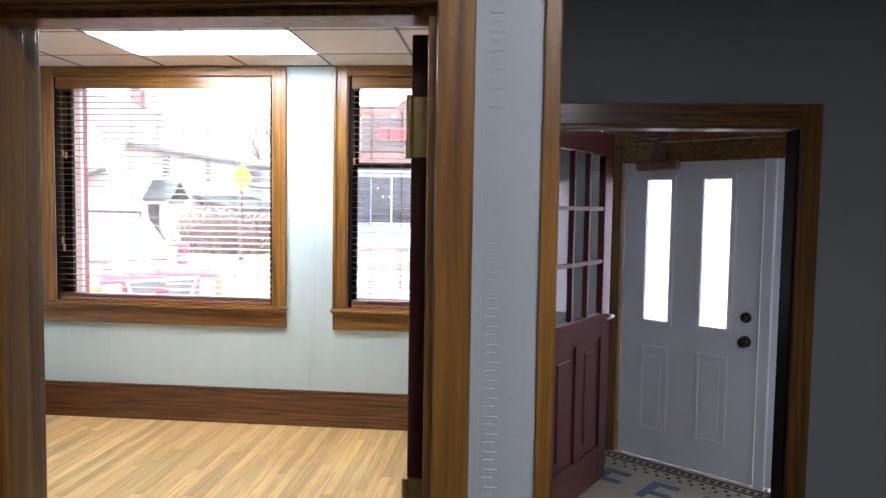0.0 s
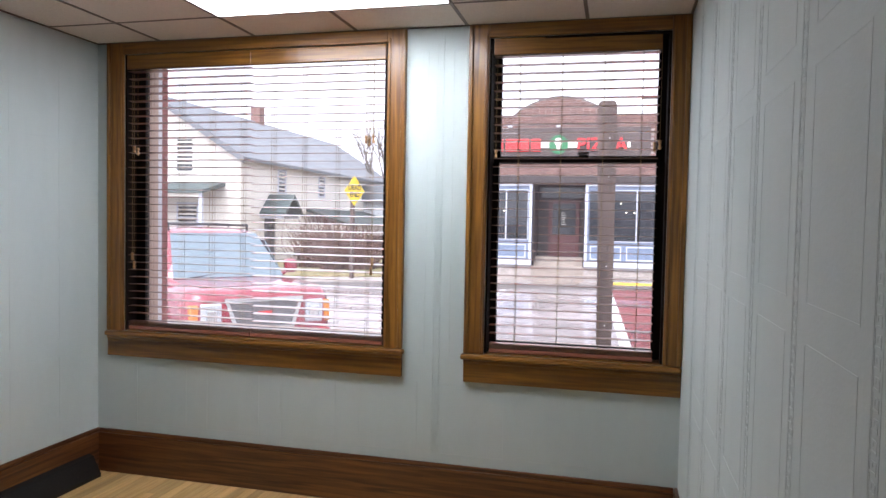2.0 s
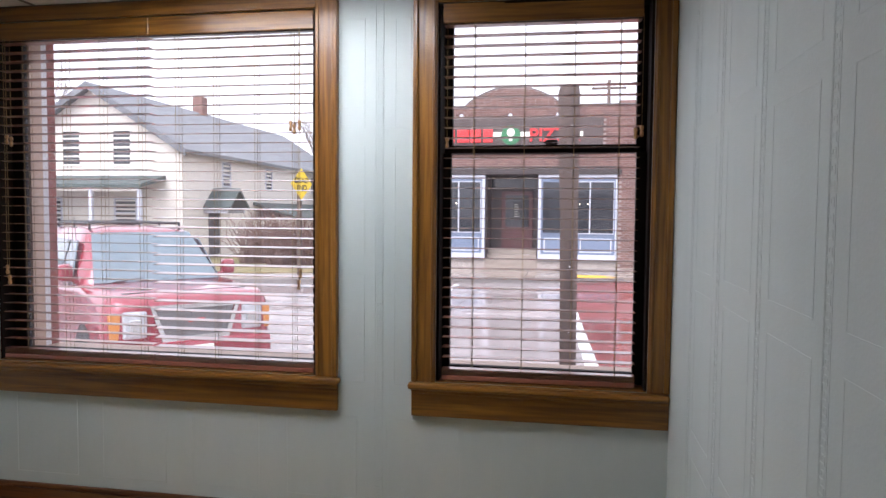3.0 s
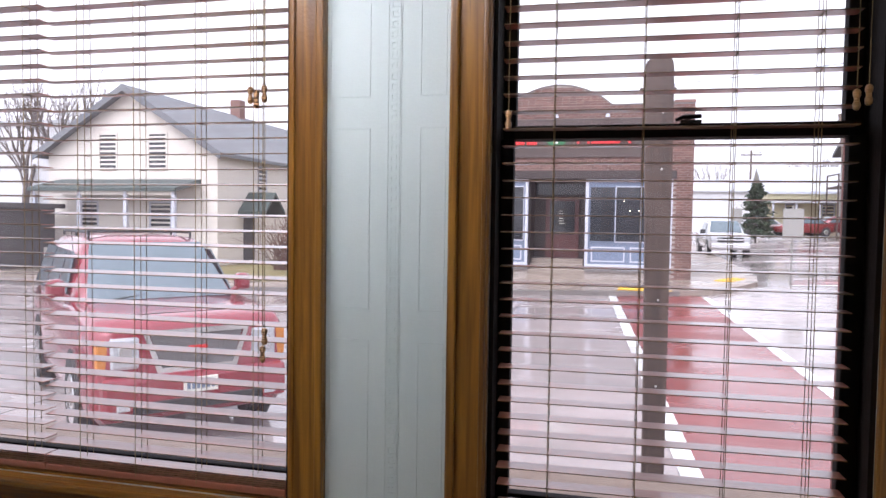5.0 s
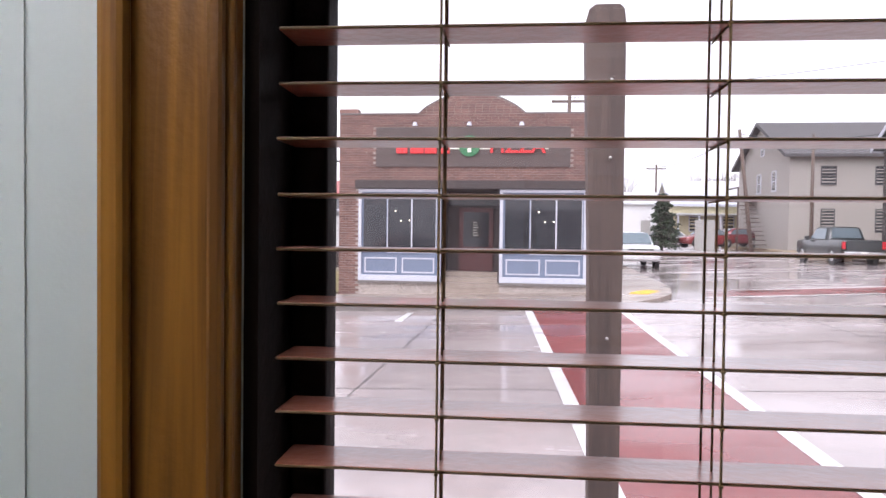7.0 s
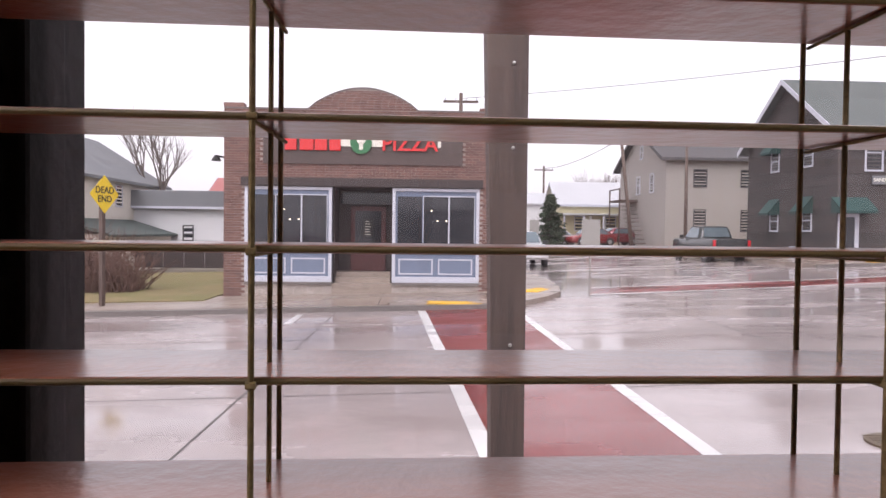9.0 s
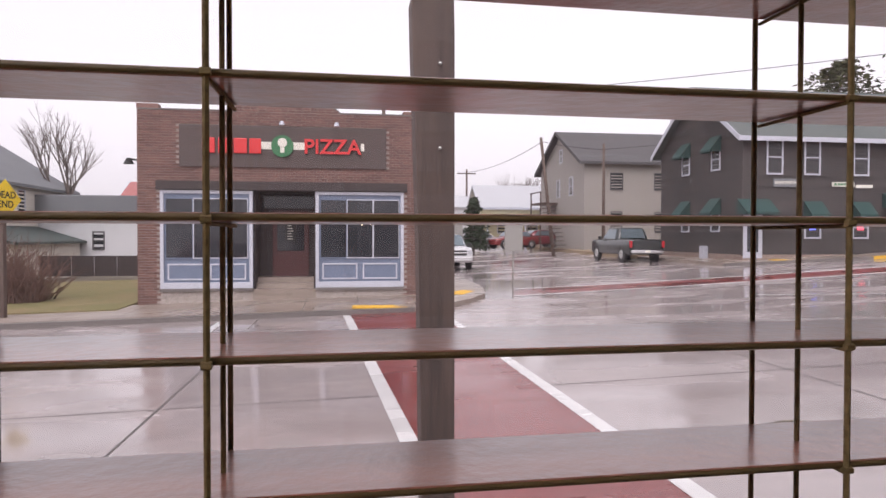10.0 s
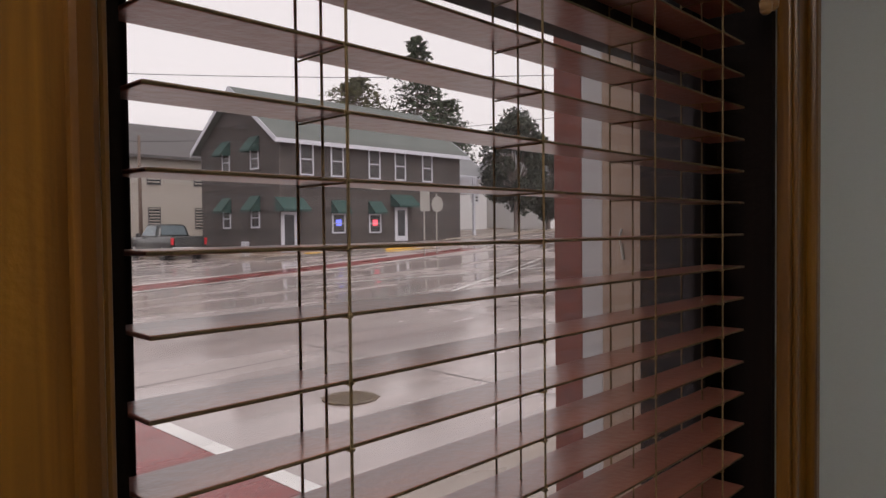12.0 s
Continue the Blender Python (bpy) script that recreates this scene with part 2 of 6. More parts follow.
structure("roof_slab", subfloor, "closed slab above the rooms", "ceiling", (XL - 0.12, 4.0, -8.0, OUT, 2.9, 3.0))
light = thing("ceiling_light", "lit fluorescent ceiling panel flush in the tile grid", "ceiling light", m=pose(-1.525, -0.68, CEIL))
boxes("diffuser", panel_glow, light, (-0.6, 0.6, -0.295, 0.295, 0.004, 0.010))
boxes("frame", nickel, light, (-0.61, -0.6, -0.305, 0.305, 0.0, 0.05), (0.6, 0.61, -0.305, 0.305, 0.0, 0.05), (-0.6, 0.6, -0.305, -0.295, 0.0, 0.05), (-0.6, 0.6, 0.295, 0.305, 0.0, 0.05), (-0.6, 0.6, -0.295, 0.295, 0.045, 0.05))


# baseboards: tall board with a rounded cap
def baseboard(name, mat, x0, x1, y0, y1, along):
    bm = bmesh.new()
    box(bm, x0, x1, y0, y1, 0.0, 0.235, bevel=0.002)
    if along == "x":
        box(bm, x0, x1, y0 + 0.004, y1, 0.235, 0.262, bevel=0.006)
    else:
        s = 0.004
        box(bm, x0 + (s if x1 > 0 else 0), x1 - (0 if x1 > 0 else s), y0, y1, 0.235, 0.262, bevel=0.006)
    tagged(part(name, bm, mat), "tall dark-stained oak baseboard with a moulded cap", "baseboard", kind="structure")


baseboard("baseboard", baseoak_x, XL + 0.02, XR - 0.02, -0.02, -0.001, "x")
baseboard("baseboard", baseoak_y, XL, XL + 0.02, -3.69, 0, "y")
baseboard("baseboard", baseoak_y, XR - 0.02, XR, -3.05, 0, "y")


# embossed panel pattern of the walls: thin outlined boxes and a key border
def groove_boxes(name, parent, place, spans, levels):
    bm = bmesh.new()
    w = 0.0035
    for a0, a1 in spans:
        for z0, z1 in levels:
            for u0, u1, v0, v1 in ((a0, a1, z0, z0 + w), (a0, a1, z1 - w, z1), (a0, a0 + w, z0 + w, z1 - w), (a1 - w, a1, z0 + w, z1 - w)):
                box(bm, *place(u0, u1), v0, v1)
    part(name, bm, wall_paint if parent is not wall_south else hall_paint, parent)


LEVELS = [(0.31, 0.75), (0.84, 1.33), (1.412, 1.895), (1.975, 2.45)]
EAST_LEVELS = [(0.31, 0.78), (0.87, 1.352), (1.42, 1.838), (1.905, 2.42)]
on_north = lambda u0, u1: (u0, u1, -0.0018, 0.001)
on_east = lambda u0, u1: (XR - 0.0006, XR + 0.001, u0, u1)
on_west = lambda u0, u1: (XL - 0.001, XL + 0.0006, u0, u1)
on_south = lambda u0, u1: (u0, u1, DY0 - 0.0022, DY0 + 0.001)
groove_boxes("panel_moulding", wall_north, on_north, [(-1.234, -1.12), (-0.985, -0.914)], LEVELS[1:])
groove_boxes("panel_moulding", wall_north, on_north, [(-2.9 + 0.47 * k, -2.565 + 0.47 * k) for k in range(6)], [(0.31, 0.685)])
groove_boxes("panel_moulding", wall_east, on_east, [(-0.53 - 0.427 * k - 0.28, -0.53 - 0.427 * k) for k in range(7)], EAST_LEVELS)
groove_boxes("panel_moulding", wall_west, on_west, [(-0.30 - 0.47 * k - 0.335, -0.30 - 0.47 * k) for k in range(7)], LEVELS)
groove_boxes("panel_moulding", wall_south, on_south, [(-1.0 - 0.47 * k - 0.335, -1.0 - 0.47 * k) for k in range(4)], LEVELS)


def key_border(parent, place, u, z0, z1, mat):
    verts, faces = [], []

    def add(u0, u1, v0, v1):
        x0, x1, y0, y1 = place(u0, u1)
        k = len(verts)
        verts.extend((x, y, z) for z in (v0, v1) for x, y in ((x0, y0), (x1, y0), (x1, y1), (x0, y1)))
        faces.extend([(k, k + 1, k + 5, k + 4), (k + 1, k + 2, k + 6, k + 5), (k + 2, k + 3, k + 7, k + 6), (k + 3, k, k + 4, k + 7), (k, k + 3, k + 2, k + 1), (k + 4, k + 5, k + 6, k + 7)])

    add(u - 0.019, u - 0.017, z0, z1)
    add(u + 0.017, u + 0.019, z0, z1)
    n = int((z1 - z0) / 0.0268)
    for i in range(n):
        z = z0 + 0.0268 * i
        add(u - 0.010, u + 0.012, z + 0.003, z + 0.006)
        add(u - 0.010, u - 0.007, z + 0.006, z + 0.020)
        add(u - 0.007, u + 0.006, z + 0.018, z + 0.021)
        add(u + 0.003, u + 0.006, z + 0.011, z + 0.018)
        add(u + 0.012, u + 0.015, z + 0.003, z + 0.0298)
    me = bpy.data.meshes.new("key_border")
    me.from_pydata(verts, [], faces)
    me.materials.append(mat)
    ob = new("key_border", me)
    ob.parent = parent
    ob["kind"] = "stuff"


key_border(wall_north, on_north, -1.053, 0.30, 2.56, wall_paint)
key_border(wall_south, on_south, 0.300, 0.02, 2.60, hall_paint)
for u in [-0.453 - 0.427 * k for k in range(7)]:
    key_border(wall_east, on_east, u, 0.30, 2.56, wall_paint)


# ---- windows ----
def window(name, x0, x1, label, wall_side):
    """Oak-cased window between x0 and x1 (clear opening); wall_side: the casing ends at a side wall at that x, or None."""
    w = thing(name, label, "window", kind="structure")
    cl, cr = x0 - 0.105, x1 + 0.105
    lo, hi = (max(cl, wall_side + 0.002) if wall_side and wall_side < x0 else cl), (min(cr, wall_side - 0.002) if wall_side and wall_side > x1 else cr)
    for a, b, out in ((lo, x0, -1), (x1, hi, 1)):
        bm = bmesh.new()
        box(bm, a, b, -0.020, -0.001, WZ0, CEIL - 0.004, bevel=0.003)
        if out < 0:
            box(bm, a, a + 0.024, -0.034, -0.019, WZ0, CEIL - 0.005, bevel=0.006)
            box(bm, b - 0.020, b - 0.006, -0.027, -0.019, WZ0, WZ1 + 0.02, bevel=0.004)
        else:
            box(bm, b - 0.024, b, -0.034, -0.019, WZ0, CEIL - 0.005, bevel=0.006)
            box(bm, a + 0.006, a + 0.020, -0.027, -0.019, WZ0, WZ1 + 0.02, bevel=0.004)
        part("side_casing", bm, oak_z, w)
    boxes("head_casing", oak_x, w, (x0, x1, -0.020, -0.001, WZ1, CEIL - 0.004), bevel=0.003)
    bm = bmesh.new()
    box(bm, lo - (0.012 if not (wall_side and wall_side < x0) else 0), hi + (0.012 if not (wall_side and wall_side > x1) else 0), -0.055, -0.001, WZ0 - 0.030, WZ0 - 0.001, bevel=0.010)
    box(bm, x0 + 0.001, x1 - 0.001, -0.001, 0.10, WZ0 - 0.0005, WZ0 + 0.004)
    part("window_sill", bm, oak_x, w)
    bm = bmesh.new()
    box(bm, lo, hi, -0.022, -0.001, WZ0 - 0.152, WZ0 - 0.030, bevel=0.003)
    box(bm, lo, hi, -0.030, -0.020, WZ0 - 0.050, WZ0 - 0.030, bevel=0.004)
    part("apron", bm, oak_x, w)
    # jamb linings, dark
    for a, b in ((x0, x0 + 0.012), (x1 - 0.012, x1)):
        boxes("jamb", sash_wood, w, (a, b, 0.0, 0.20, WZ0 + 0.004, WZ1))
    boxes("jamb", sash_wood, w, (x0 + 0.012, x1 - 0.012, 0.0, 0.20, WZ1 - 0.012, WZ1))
    boxes("outer_sill", outer_beige, w, (x0, x1, 0.10, OUT + 0.03, WZ0 - 0.02, WZ0 + 0.012))
    return w


outer_beige = material("beige_painted_frame", (0.46, 0.33, 0.25), 0.55, grain=((20, 20, 5), (0.36, 0.25, 0.19), 0.6))
outer_red = material("red_painted_brick_reveal", (0.26, 0.075, 0.055), 0.7, grain=((20, 20, 20), (0.17, 0.05, 0.04), 0.7), bump=0.3, bump_scale=40)
outer_white = material("white_storm_frame", (0.62, 0.62, 0.64), 0.45, grain=((10, 10, 3), (0.5, 0.5, 0.53), 0.6))

win_l = window("window_1", LX0, LX1, "large oak-cased picture window with a moulded sill", XL)
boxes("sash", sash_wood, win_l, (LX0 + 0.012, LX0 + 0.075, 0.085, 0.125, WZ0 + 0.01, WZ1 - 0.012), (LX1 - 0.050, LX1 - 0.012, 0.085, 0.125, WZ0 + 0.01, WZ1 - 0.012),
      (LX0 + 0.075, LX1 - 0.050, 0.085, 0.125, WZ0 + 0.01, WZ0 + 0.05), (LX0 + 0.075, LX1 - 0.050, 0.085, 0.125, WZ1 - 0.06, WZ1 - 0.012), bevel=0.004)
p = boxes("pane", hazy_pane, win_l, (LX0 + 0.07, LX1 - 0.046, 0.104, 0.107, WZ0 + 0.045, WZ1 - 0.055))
p.visible_shadow = False
win_r = window("window_2", RX0, RX1, "oak-cased double-hung window with a dark meeting rail", XR)
RAIL = 1.868
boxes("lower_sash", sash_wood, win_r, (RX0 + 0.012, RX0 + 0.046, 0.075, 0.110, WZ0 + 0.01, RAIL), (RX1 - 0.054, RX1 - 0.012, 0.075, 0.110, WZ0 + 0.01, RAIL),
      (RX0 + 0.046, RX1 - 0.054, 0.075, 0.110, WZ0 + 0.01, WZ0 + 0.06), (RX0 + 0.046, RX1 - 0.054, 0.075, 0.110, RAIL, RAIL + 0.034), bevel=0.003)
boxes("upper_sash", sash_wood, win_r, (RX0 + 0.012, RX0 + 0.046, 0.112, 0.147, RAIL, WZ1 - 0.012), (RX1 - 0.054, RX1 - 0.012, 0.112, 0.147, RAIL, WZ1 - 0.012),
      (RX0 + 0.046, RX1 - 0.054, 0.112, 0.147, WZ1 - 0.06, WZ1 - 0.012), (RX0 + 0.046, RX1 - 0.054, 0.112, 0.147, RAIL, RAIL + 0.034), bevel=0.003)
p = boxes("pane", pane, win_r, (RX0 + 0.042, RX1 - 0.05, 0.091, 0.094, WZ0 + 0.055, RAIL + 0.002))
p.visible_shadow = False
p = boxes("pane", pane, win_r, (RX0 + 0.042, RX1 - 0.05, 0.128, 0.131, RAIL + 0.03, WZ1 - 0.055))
p.visible_shadow = False
bm = bmesh.new()
box(bm, -0.335, -0.285, 0.070, 0.100, RAIL + 0.034, RAIL + 0.042, bevel=0.002)
tube(bm, (-0.325, 0.085, RAIL + 0.05), (-0.285, 0.080, RAIL + 0.052), 0.007, 0.005)
tube(bm, (-0.345, 0.090, RAIL + 0.044), (-0.325, 0.085, RAIL + 0.052), 0.004, 0.006)
part("sash_lock", bm, black_iron, win_r, "black metal sash lock")
for ws, x0, x1 in ((win_l, LX0, LX1), (win_r, RX0 - 0.12, RO1)):
    for s, xe in ((1, x1), (-1, x0)):
        for nm, mt, ya, yb, t in (("storm_stop", outer_beige, 0.205, 0.289, 0.016), ("storm_frame", outer_white, 0.289, 0.332, 0.012), ("brick_reveal", outer_red, 0.332, OUT + 0.012, 0.010)):
            a, b = sorted((xe, xe - s * t))
            boxes(nm, mt, ws, (a, b, ya, yb, WZ0 + 0.012, WZ1), bevel=0.003)
bm = bmesh.new()
tube(bm, (RO1 - 0.018, 0.25, 1.605), (RO1 - 0.026, 0.25, 1.622), 0.002)
tube(bm, (RO1 - 0.026, 0.25, 1.622), (RO1 - 0.018, 0.25, 1.635), 0.002)
tube(bm, (RO1 - 0.018, 0.25, 1.605), (RO1 - 0.018, 0.247, 1.585), 0.0025)
part("storm_hook", bm, nickel, win_r, "small metal hook latch")


# ---- wooden blinds ----
PITCH = 0.0435


def blind(label, x0, x1, tilt, ladders, zs, y=0.030, turn=0.0):
    b = thing("window_blind", label, "blind", "wooden blinds", m=pose((x0 + x1) / 2, y, WZ0, 0, 0, turn))
    h = (x1 - x0) / 2
    boxes("headrail", slat_wood, b, (-h, h, -0.022, 0.026, 1.575, 1.63), bevel=0.002)
    boxes("valance", oak_x, b, (-h - 0.004, h + 0.004, -0.036, -0.025, 1.548, 1.632), bevel=0.004)
    bm = bmesh.new()
    box(bm, -h, h, -0.0254, 0.0254, -0.0014, 0.0014, bevel=0.0012)
    slat = bpy.data.meshes.new("slat")
    bm.to_mesh(slat)
    bm.free()
    slat.materials.append(slat_wood)
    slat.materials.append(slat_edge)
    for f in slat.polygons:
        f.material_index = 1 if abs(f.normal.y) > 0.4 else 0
    levels = [zs - WZ0 + PITCH * k for k in range(-40, 40)]
    levels = [z for z in levels if 0.075 < z < 1.545]
    rnd = random.Random(label)
    for z in levels:
        s = new("slat", slat)
        s.parent = b
        s.matrix_basis = pose(rnd.uniform(-0.001, 0.001), 0, z, tilt + rnd.uniform(-0.8, 0.8), rnd.uniform(-0.06, 0.06), 0)
    # the slack slats gathered over the bottom rail
    for k in range(4):
        s = new("slat", slat)
        s.parent = b
        s.matrix_basis = pose(0, 0, 0.036 + 0.0065 * k, 0, 0, 0)
    boxes("bottom_rail", slat_wood, b, (-h, h, -0.0255, 0.0255, 0.008, 0.030), bevel=0.003)
    for lx in ladders:
        u = lx - (x0 + x1) / 2
        bm = bmesh.new()
        for dy in (-0.0275, 0.0275):
            tube(bm, (u, dy, 0.02), (u, dy, 1.58), 0.0011, seg=6)
        tube(bm, (u + 0.001, 0.0, 0.02), (u + 0.001, 0.0, 1.58), 0.0010, seg=6)
        for z in levels:
            tube(bm, (u, -0.0275, z - 0.0022), (u + 0.002, 0.0275, z - 0.0022), 0.0008, seg=5)
            tube(bm, (u - 0.0016, -0.0280, z - 0.001), (u + 0.0016, -0.0280, z - 0.001), 0.0014, seg=6)
        part("ladder_cord", bm, cord_mat, b)
    return b


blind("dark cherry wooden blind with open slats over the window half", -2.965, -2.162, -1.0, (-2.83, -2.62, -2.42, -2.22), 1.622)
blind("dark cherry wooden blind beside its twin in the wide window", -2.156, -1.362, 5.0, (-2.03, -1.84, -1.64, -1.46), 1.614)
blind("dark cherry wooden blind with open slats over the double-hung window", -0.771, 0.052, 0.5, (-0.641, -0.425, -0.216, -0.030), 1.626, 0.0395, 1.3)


def pull_cords(label, x, tassels, y=-0.012):
    c = thing("pull_cord", label, "blind cord", "blind pull cords", m=pose(x, y, 2.40))
    for dx, z in tassels:
        d = z - 2.40
        part("cord", (lambda bm: (tube(bm, (dx, 0, 0.02), (dx, 0, d + 0.02), 0.0011, seg=6), bm)[1])(bmesh.new()), cord_mat, c)
        bm = bmesh.new()
        prof = [(0.0, 0.004), (0.004, 0.0075), (0.014, 0.0085), (0.020, 0.006), (0.026, 0.0055), (0.034, 0.0085), (0.041, 0.0085), (0.046, 0.005)]
        for (za, ra), (zb, rb) in zip(prof, prof[1:]):
            tube(bm, (dx, 0, d - 0.022 + za), (dx, 0, d - 0.022 + zb), ra, rb, seg=12)
        part("tassel", bm, tassel_wood, c, "turned wooden tassel", True)


pull_cords("tan pull cords with turned wooden tassels on the blind", -1.44, [(-0.022, 1.985), (-0.004, 1.972), (0.02, 1.988)])
pull_cords("tan tilt cords with two low wooden tassels", -1.418, [(0.0, 1.325), (-0.006, 1.275)])
pull_cords("tan pull cords with wooden tassels at the far blind", -2.90, [(-0.012, 1.94), (0.012, 1.93)])
pull_cords("tan tilt cords hanging low at the far blind", -2.925, [(0.0, 1.31), (0.012, 1.26)])
pull_cords("tan pull cords with wooden tassels beside the wall", 0.045, [(-0.014, 1.935), (0.010, 1.945)])
pull_cords("single tan tilt cord with a wooden tassel", -0.752, [(0.0, 1.905)])

# ---- office doorway ----
door_frame = thing("door_1", "oak-cased doorway with its jamb and stops", "doorway", kind="structure")
boxes("jamb", oak_z, door_frame, (DX0 - 0.03, DX0, DY0 - 0.002, DY1 + 0.002, 0, 1.888), bevel=0.002)
boxes("jamb", oak_z, door_frame, (DX1, DX1 + 0.03, DY0 - 0.002, DY1 + 0.002, 0, 1.888), bevel=0.002)
boxes("jamb", oak_x, door_frame, (DX0 - 0.03, DX1 + 0.03, DY0 - 0.002, DY1 + 0.002, 1.888, 1.918), bevel=0.002)
boxes("stop", oak_z, door_frame, (DX0, DX0 + 0.014, DY0 + 0.02, DY1 - 0.05, 0, 1.876), (DX1 - 0.014, DX1, DY0 + 0.02, DY1 - 0.05, 0, 1.876), (DX0, DX1, DY0 + 0.02, DY1 - 0.05, 1.876, 1.888), bevel=0.002)
for yy0, yy1, s in ((DY0 - 0.022, DY0 - 0.002, -1), (DY1 + 0.002, DY1 + 0.022, 1)):
    for a, b in ((DX0 - 0.066, DX0 - 0.008), (DX1 + 0.004, DX1 + (0.058 if s < 0 else 0.0))):
        if b - a < 0.02:
            continue
        bm = bmesh.new()
        box(bm, a, b, yy0, yy1, 0, 1.893, bevel=0.003)
        part("casing", bm, oak_z, door_frame)
    boxes("casing", oak_x, door_frame, (DX0 - 0.066, DX1 + (0.058 if s < 0 else -0.07), yy0 - 0.002, yy1 + 0.002, 1.893, 2.003), bevel=0.003)
leaf = thing("office_door", "dark red-brown flush wooden door standing open on brass hinges", "door", m=pose(0.192, -3.70, 0.0, 0, 0, 92.5))
bm = bmesh.new()
box(bm, 0.012, 0.765, -0.005, 0.034, 0.012, 1.878, bevel=0.003)
part("leaf", bm, door_wood, leaf)
for z in (0.24, 1.08, 1.725):
    bm = bmesh.new()
    box(bm, 0.006, 0.0115, 0.000, 0.030, z - 0.05, z + 0.05, bevel=0.001)
    tube(bm, (0.004, 0.036, z - 0.052), (0.004, 0.036, z + 0.052), 0.006)
    box(bm, 0.012, 0.050, 0.0345, 0.0365, z - 0.05, z + 0.05)
    part("hinge", bm, brass, leaf, "worn brass butt hinge")

# ---- small things in the office ----
outlet = thing("power_outlet", "dark brown wall outlet plate on the grey wall", "outlet", m=pose(XL, -1.02, 0.318))
boxes("plate", black_iron, outlet, (0.0, 0.007, -0.035, 0.035, -0.057, 0.057), bevel=0.003)
boxes("socket", sash_wood, outlet, (0.007, 0.0095, -0.017, 0.017, 0.008, 0.036), (0.007, 0.0095, -0.017, 0.017, -0.036, -0.008), bevel=0.002)
vent = thing("floor_register", "black metal baseboard register with a sloped louvred face", "heating vent", m=pose(XL + 0.02, -0.43, 0.0))
bm = bmesh.new()
slab(bm, [(0, -0.33, 0), (0.085, -0.33, 0), (0.085, -0.33, 0.02), (0.03, -0.33, 0.12), (0, -0.33, 0.13)], (0, 0.66, 0))
part("housing", bm, black_iron, vent)
for k in range(7):
    f0 = 0.022 + k * 0.0135
    boxes("louvre", black_iron, vent, (0.088 - f0 * 0.55, 0.094 - f0 * 0.55, -0.30, 0.30, f0, f0 + 0.004))
stop = thing("door_stop", "small black floor vent by the side wall", "vent", m=pose(0.10, -0.26, 0))
boxes("body", black_iron, stop, (-0.06, 0.06, -0.10, 0.10, 0.0, 0.045), bevel=0.006)

# ---- hall and vestibule ----
VY = -1.50
structure("hall_floor", vinyl_hall, "dark hall floor", "floor", (-3.3, 4.0, -8.0, -3.81, -0.3, 0.0), (0.31, 4.0, -3.81, 0.2, -0.3, -0.001))
structure("hall_ceiling", hall_paint, "grey hall ceiling", "ceiling", (-3.3, 4.0, -8.0, -3.83, 2.62, 2.68), (0.36, 4.0, -3.83, VY - 0.06, 2.62, 2.68), (0.31, 2.6, VY + 0.06, 0.2, 2.45, 2.5))
structure("hall_wall_back", hall_paint, "grey hall wall", "wall", (-3.3, 4.0, -8.0, -7.9, 0, 2.9), (3.9, 4.0, -7.9, VY + 0.06, 0, 2.9), (-3.3, -3.2, -7.9, -3.83, 0, 2.9))
structure("hall_wall_side", hall_paint, "grey hall wall", "wall", (0.245, 0.365, -3.70, VY - 0.06, 0, 2.9))
vestibule_wall = structure("vestibule_wall", hall_paint, "dark grey panelled wall with the vestibule doorway", "wall", (0.31, 0.47, VY - 0.06, VY + 0.06, 0, 2.9), (1.645, 3.9, VY - 0.06, VY + 0.06, 0, 2.9), (0.47, 1.645, VY - 0.06, VY + 0.06, 2.0, 2.9))
corner_trim = structure("corner_trim", oak_z, "narrow oak corner strip", "trim", (0.367, 0.392, DY0 - 0.012, DY1, 0, 2.62), bevel=0.003)
vf = thing("door_2", "oak-cased vestibule doorway", "doorway", kind="structure")
boxes("jamb", oak_z, vf, (0.47, 0.50, VY - 0.065, VY + 0.065, 0, 1.97), bevel=0.002)
# right jamb in the near-black sash colour; left and head are oak
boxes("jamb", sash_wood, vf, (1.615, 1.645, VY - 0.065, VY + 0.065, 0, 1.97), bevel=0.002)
boxes("jamb", oak_x, vf, (0.47, 1.645, VY - 0.065, VY + 0.065, 1.97, 2.0), bevel=0.002)
boxes("casing", oak_z, vf, (1.625, 1.715, VY - 0.085, VY - 0.06, 0, 2.08), bevel=0.004)
boxes("casing", oak_x, vf, (0.37, 1.623, VY - 0.086, VY - 0.06, 1.985, 2.08), bevel=0.004)


# dark red nine-light door, open into the vestibule
rd = thing("vestibule_door", "dark red nine-light wooden door standing open", "door", m=pose(0.505, VY + 0.06, 0.0, 0, 0, 61))
boxes("stile", red_door, rd, (0, 0.115, -0.02, 0.02, 0.01, 2.03), (0.735, 0.85, -0.02, 0.02, 0.01, 2.03), bevel=0.003)
boxes("rail", red_door, rd, (0.115, 0.735, -0.02, 0.02, 0.01, 0.22), (0.115, 0.735, -0.02, 0.02, 0.86, 1.0), (0.115, 0.735, -0.02, 0.02, 1.90, 2.03), (0.38, 0.47, -0.02, 0.02, 0.22, 0.86), bevel=0.003)
for a, b in ((0.115, 0.38), (0.47, 0.735)):
    boxes("panel", red_door, rd, (a, b, -0.008, 0.008, 0.22, 0.86), (a + 0.05, b - 0.05, -0.016, 0.016, 0.28, 0.80), bevel=0.006)
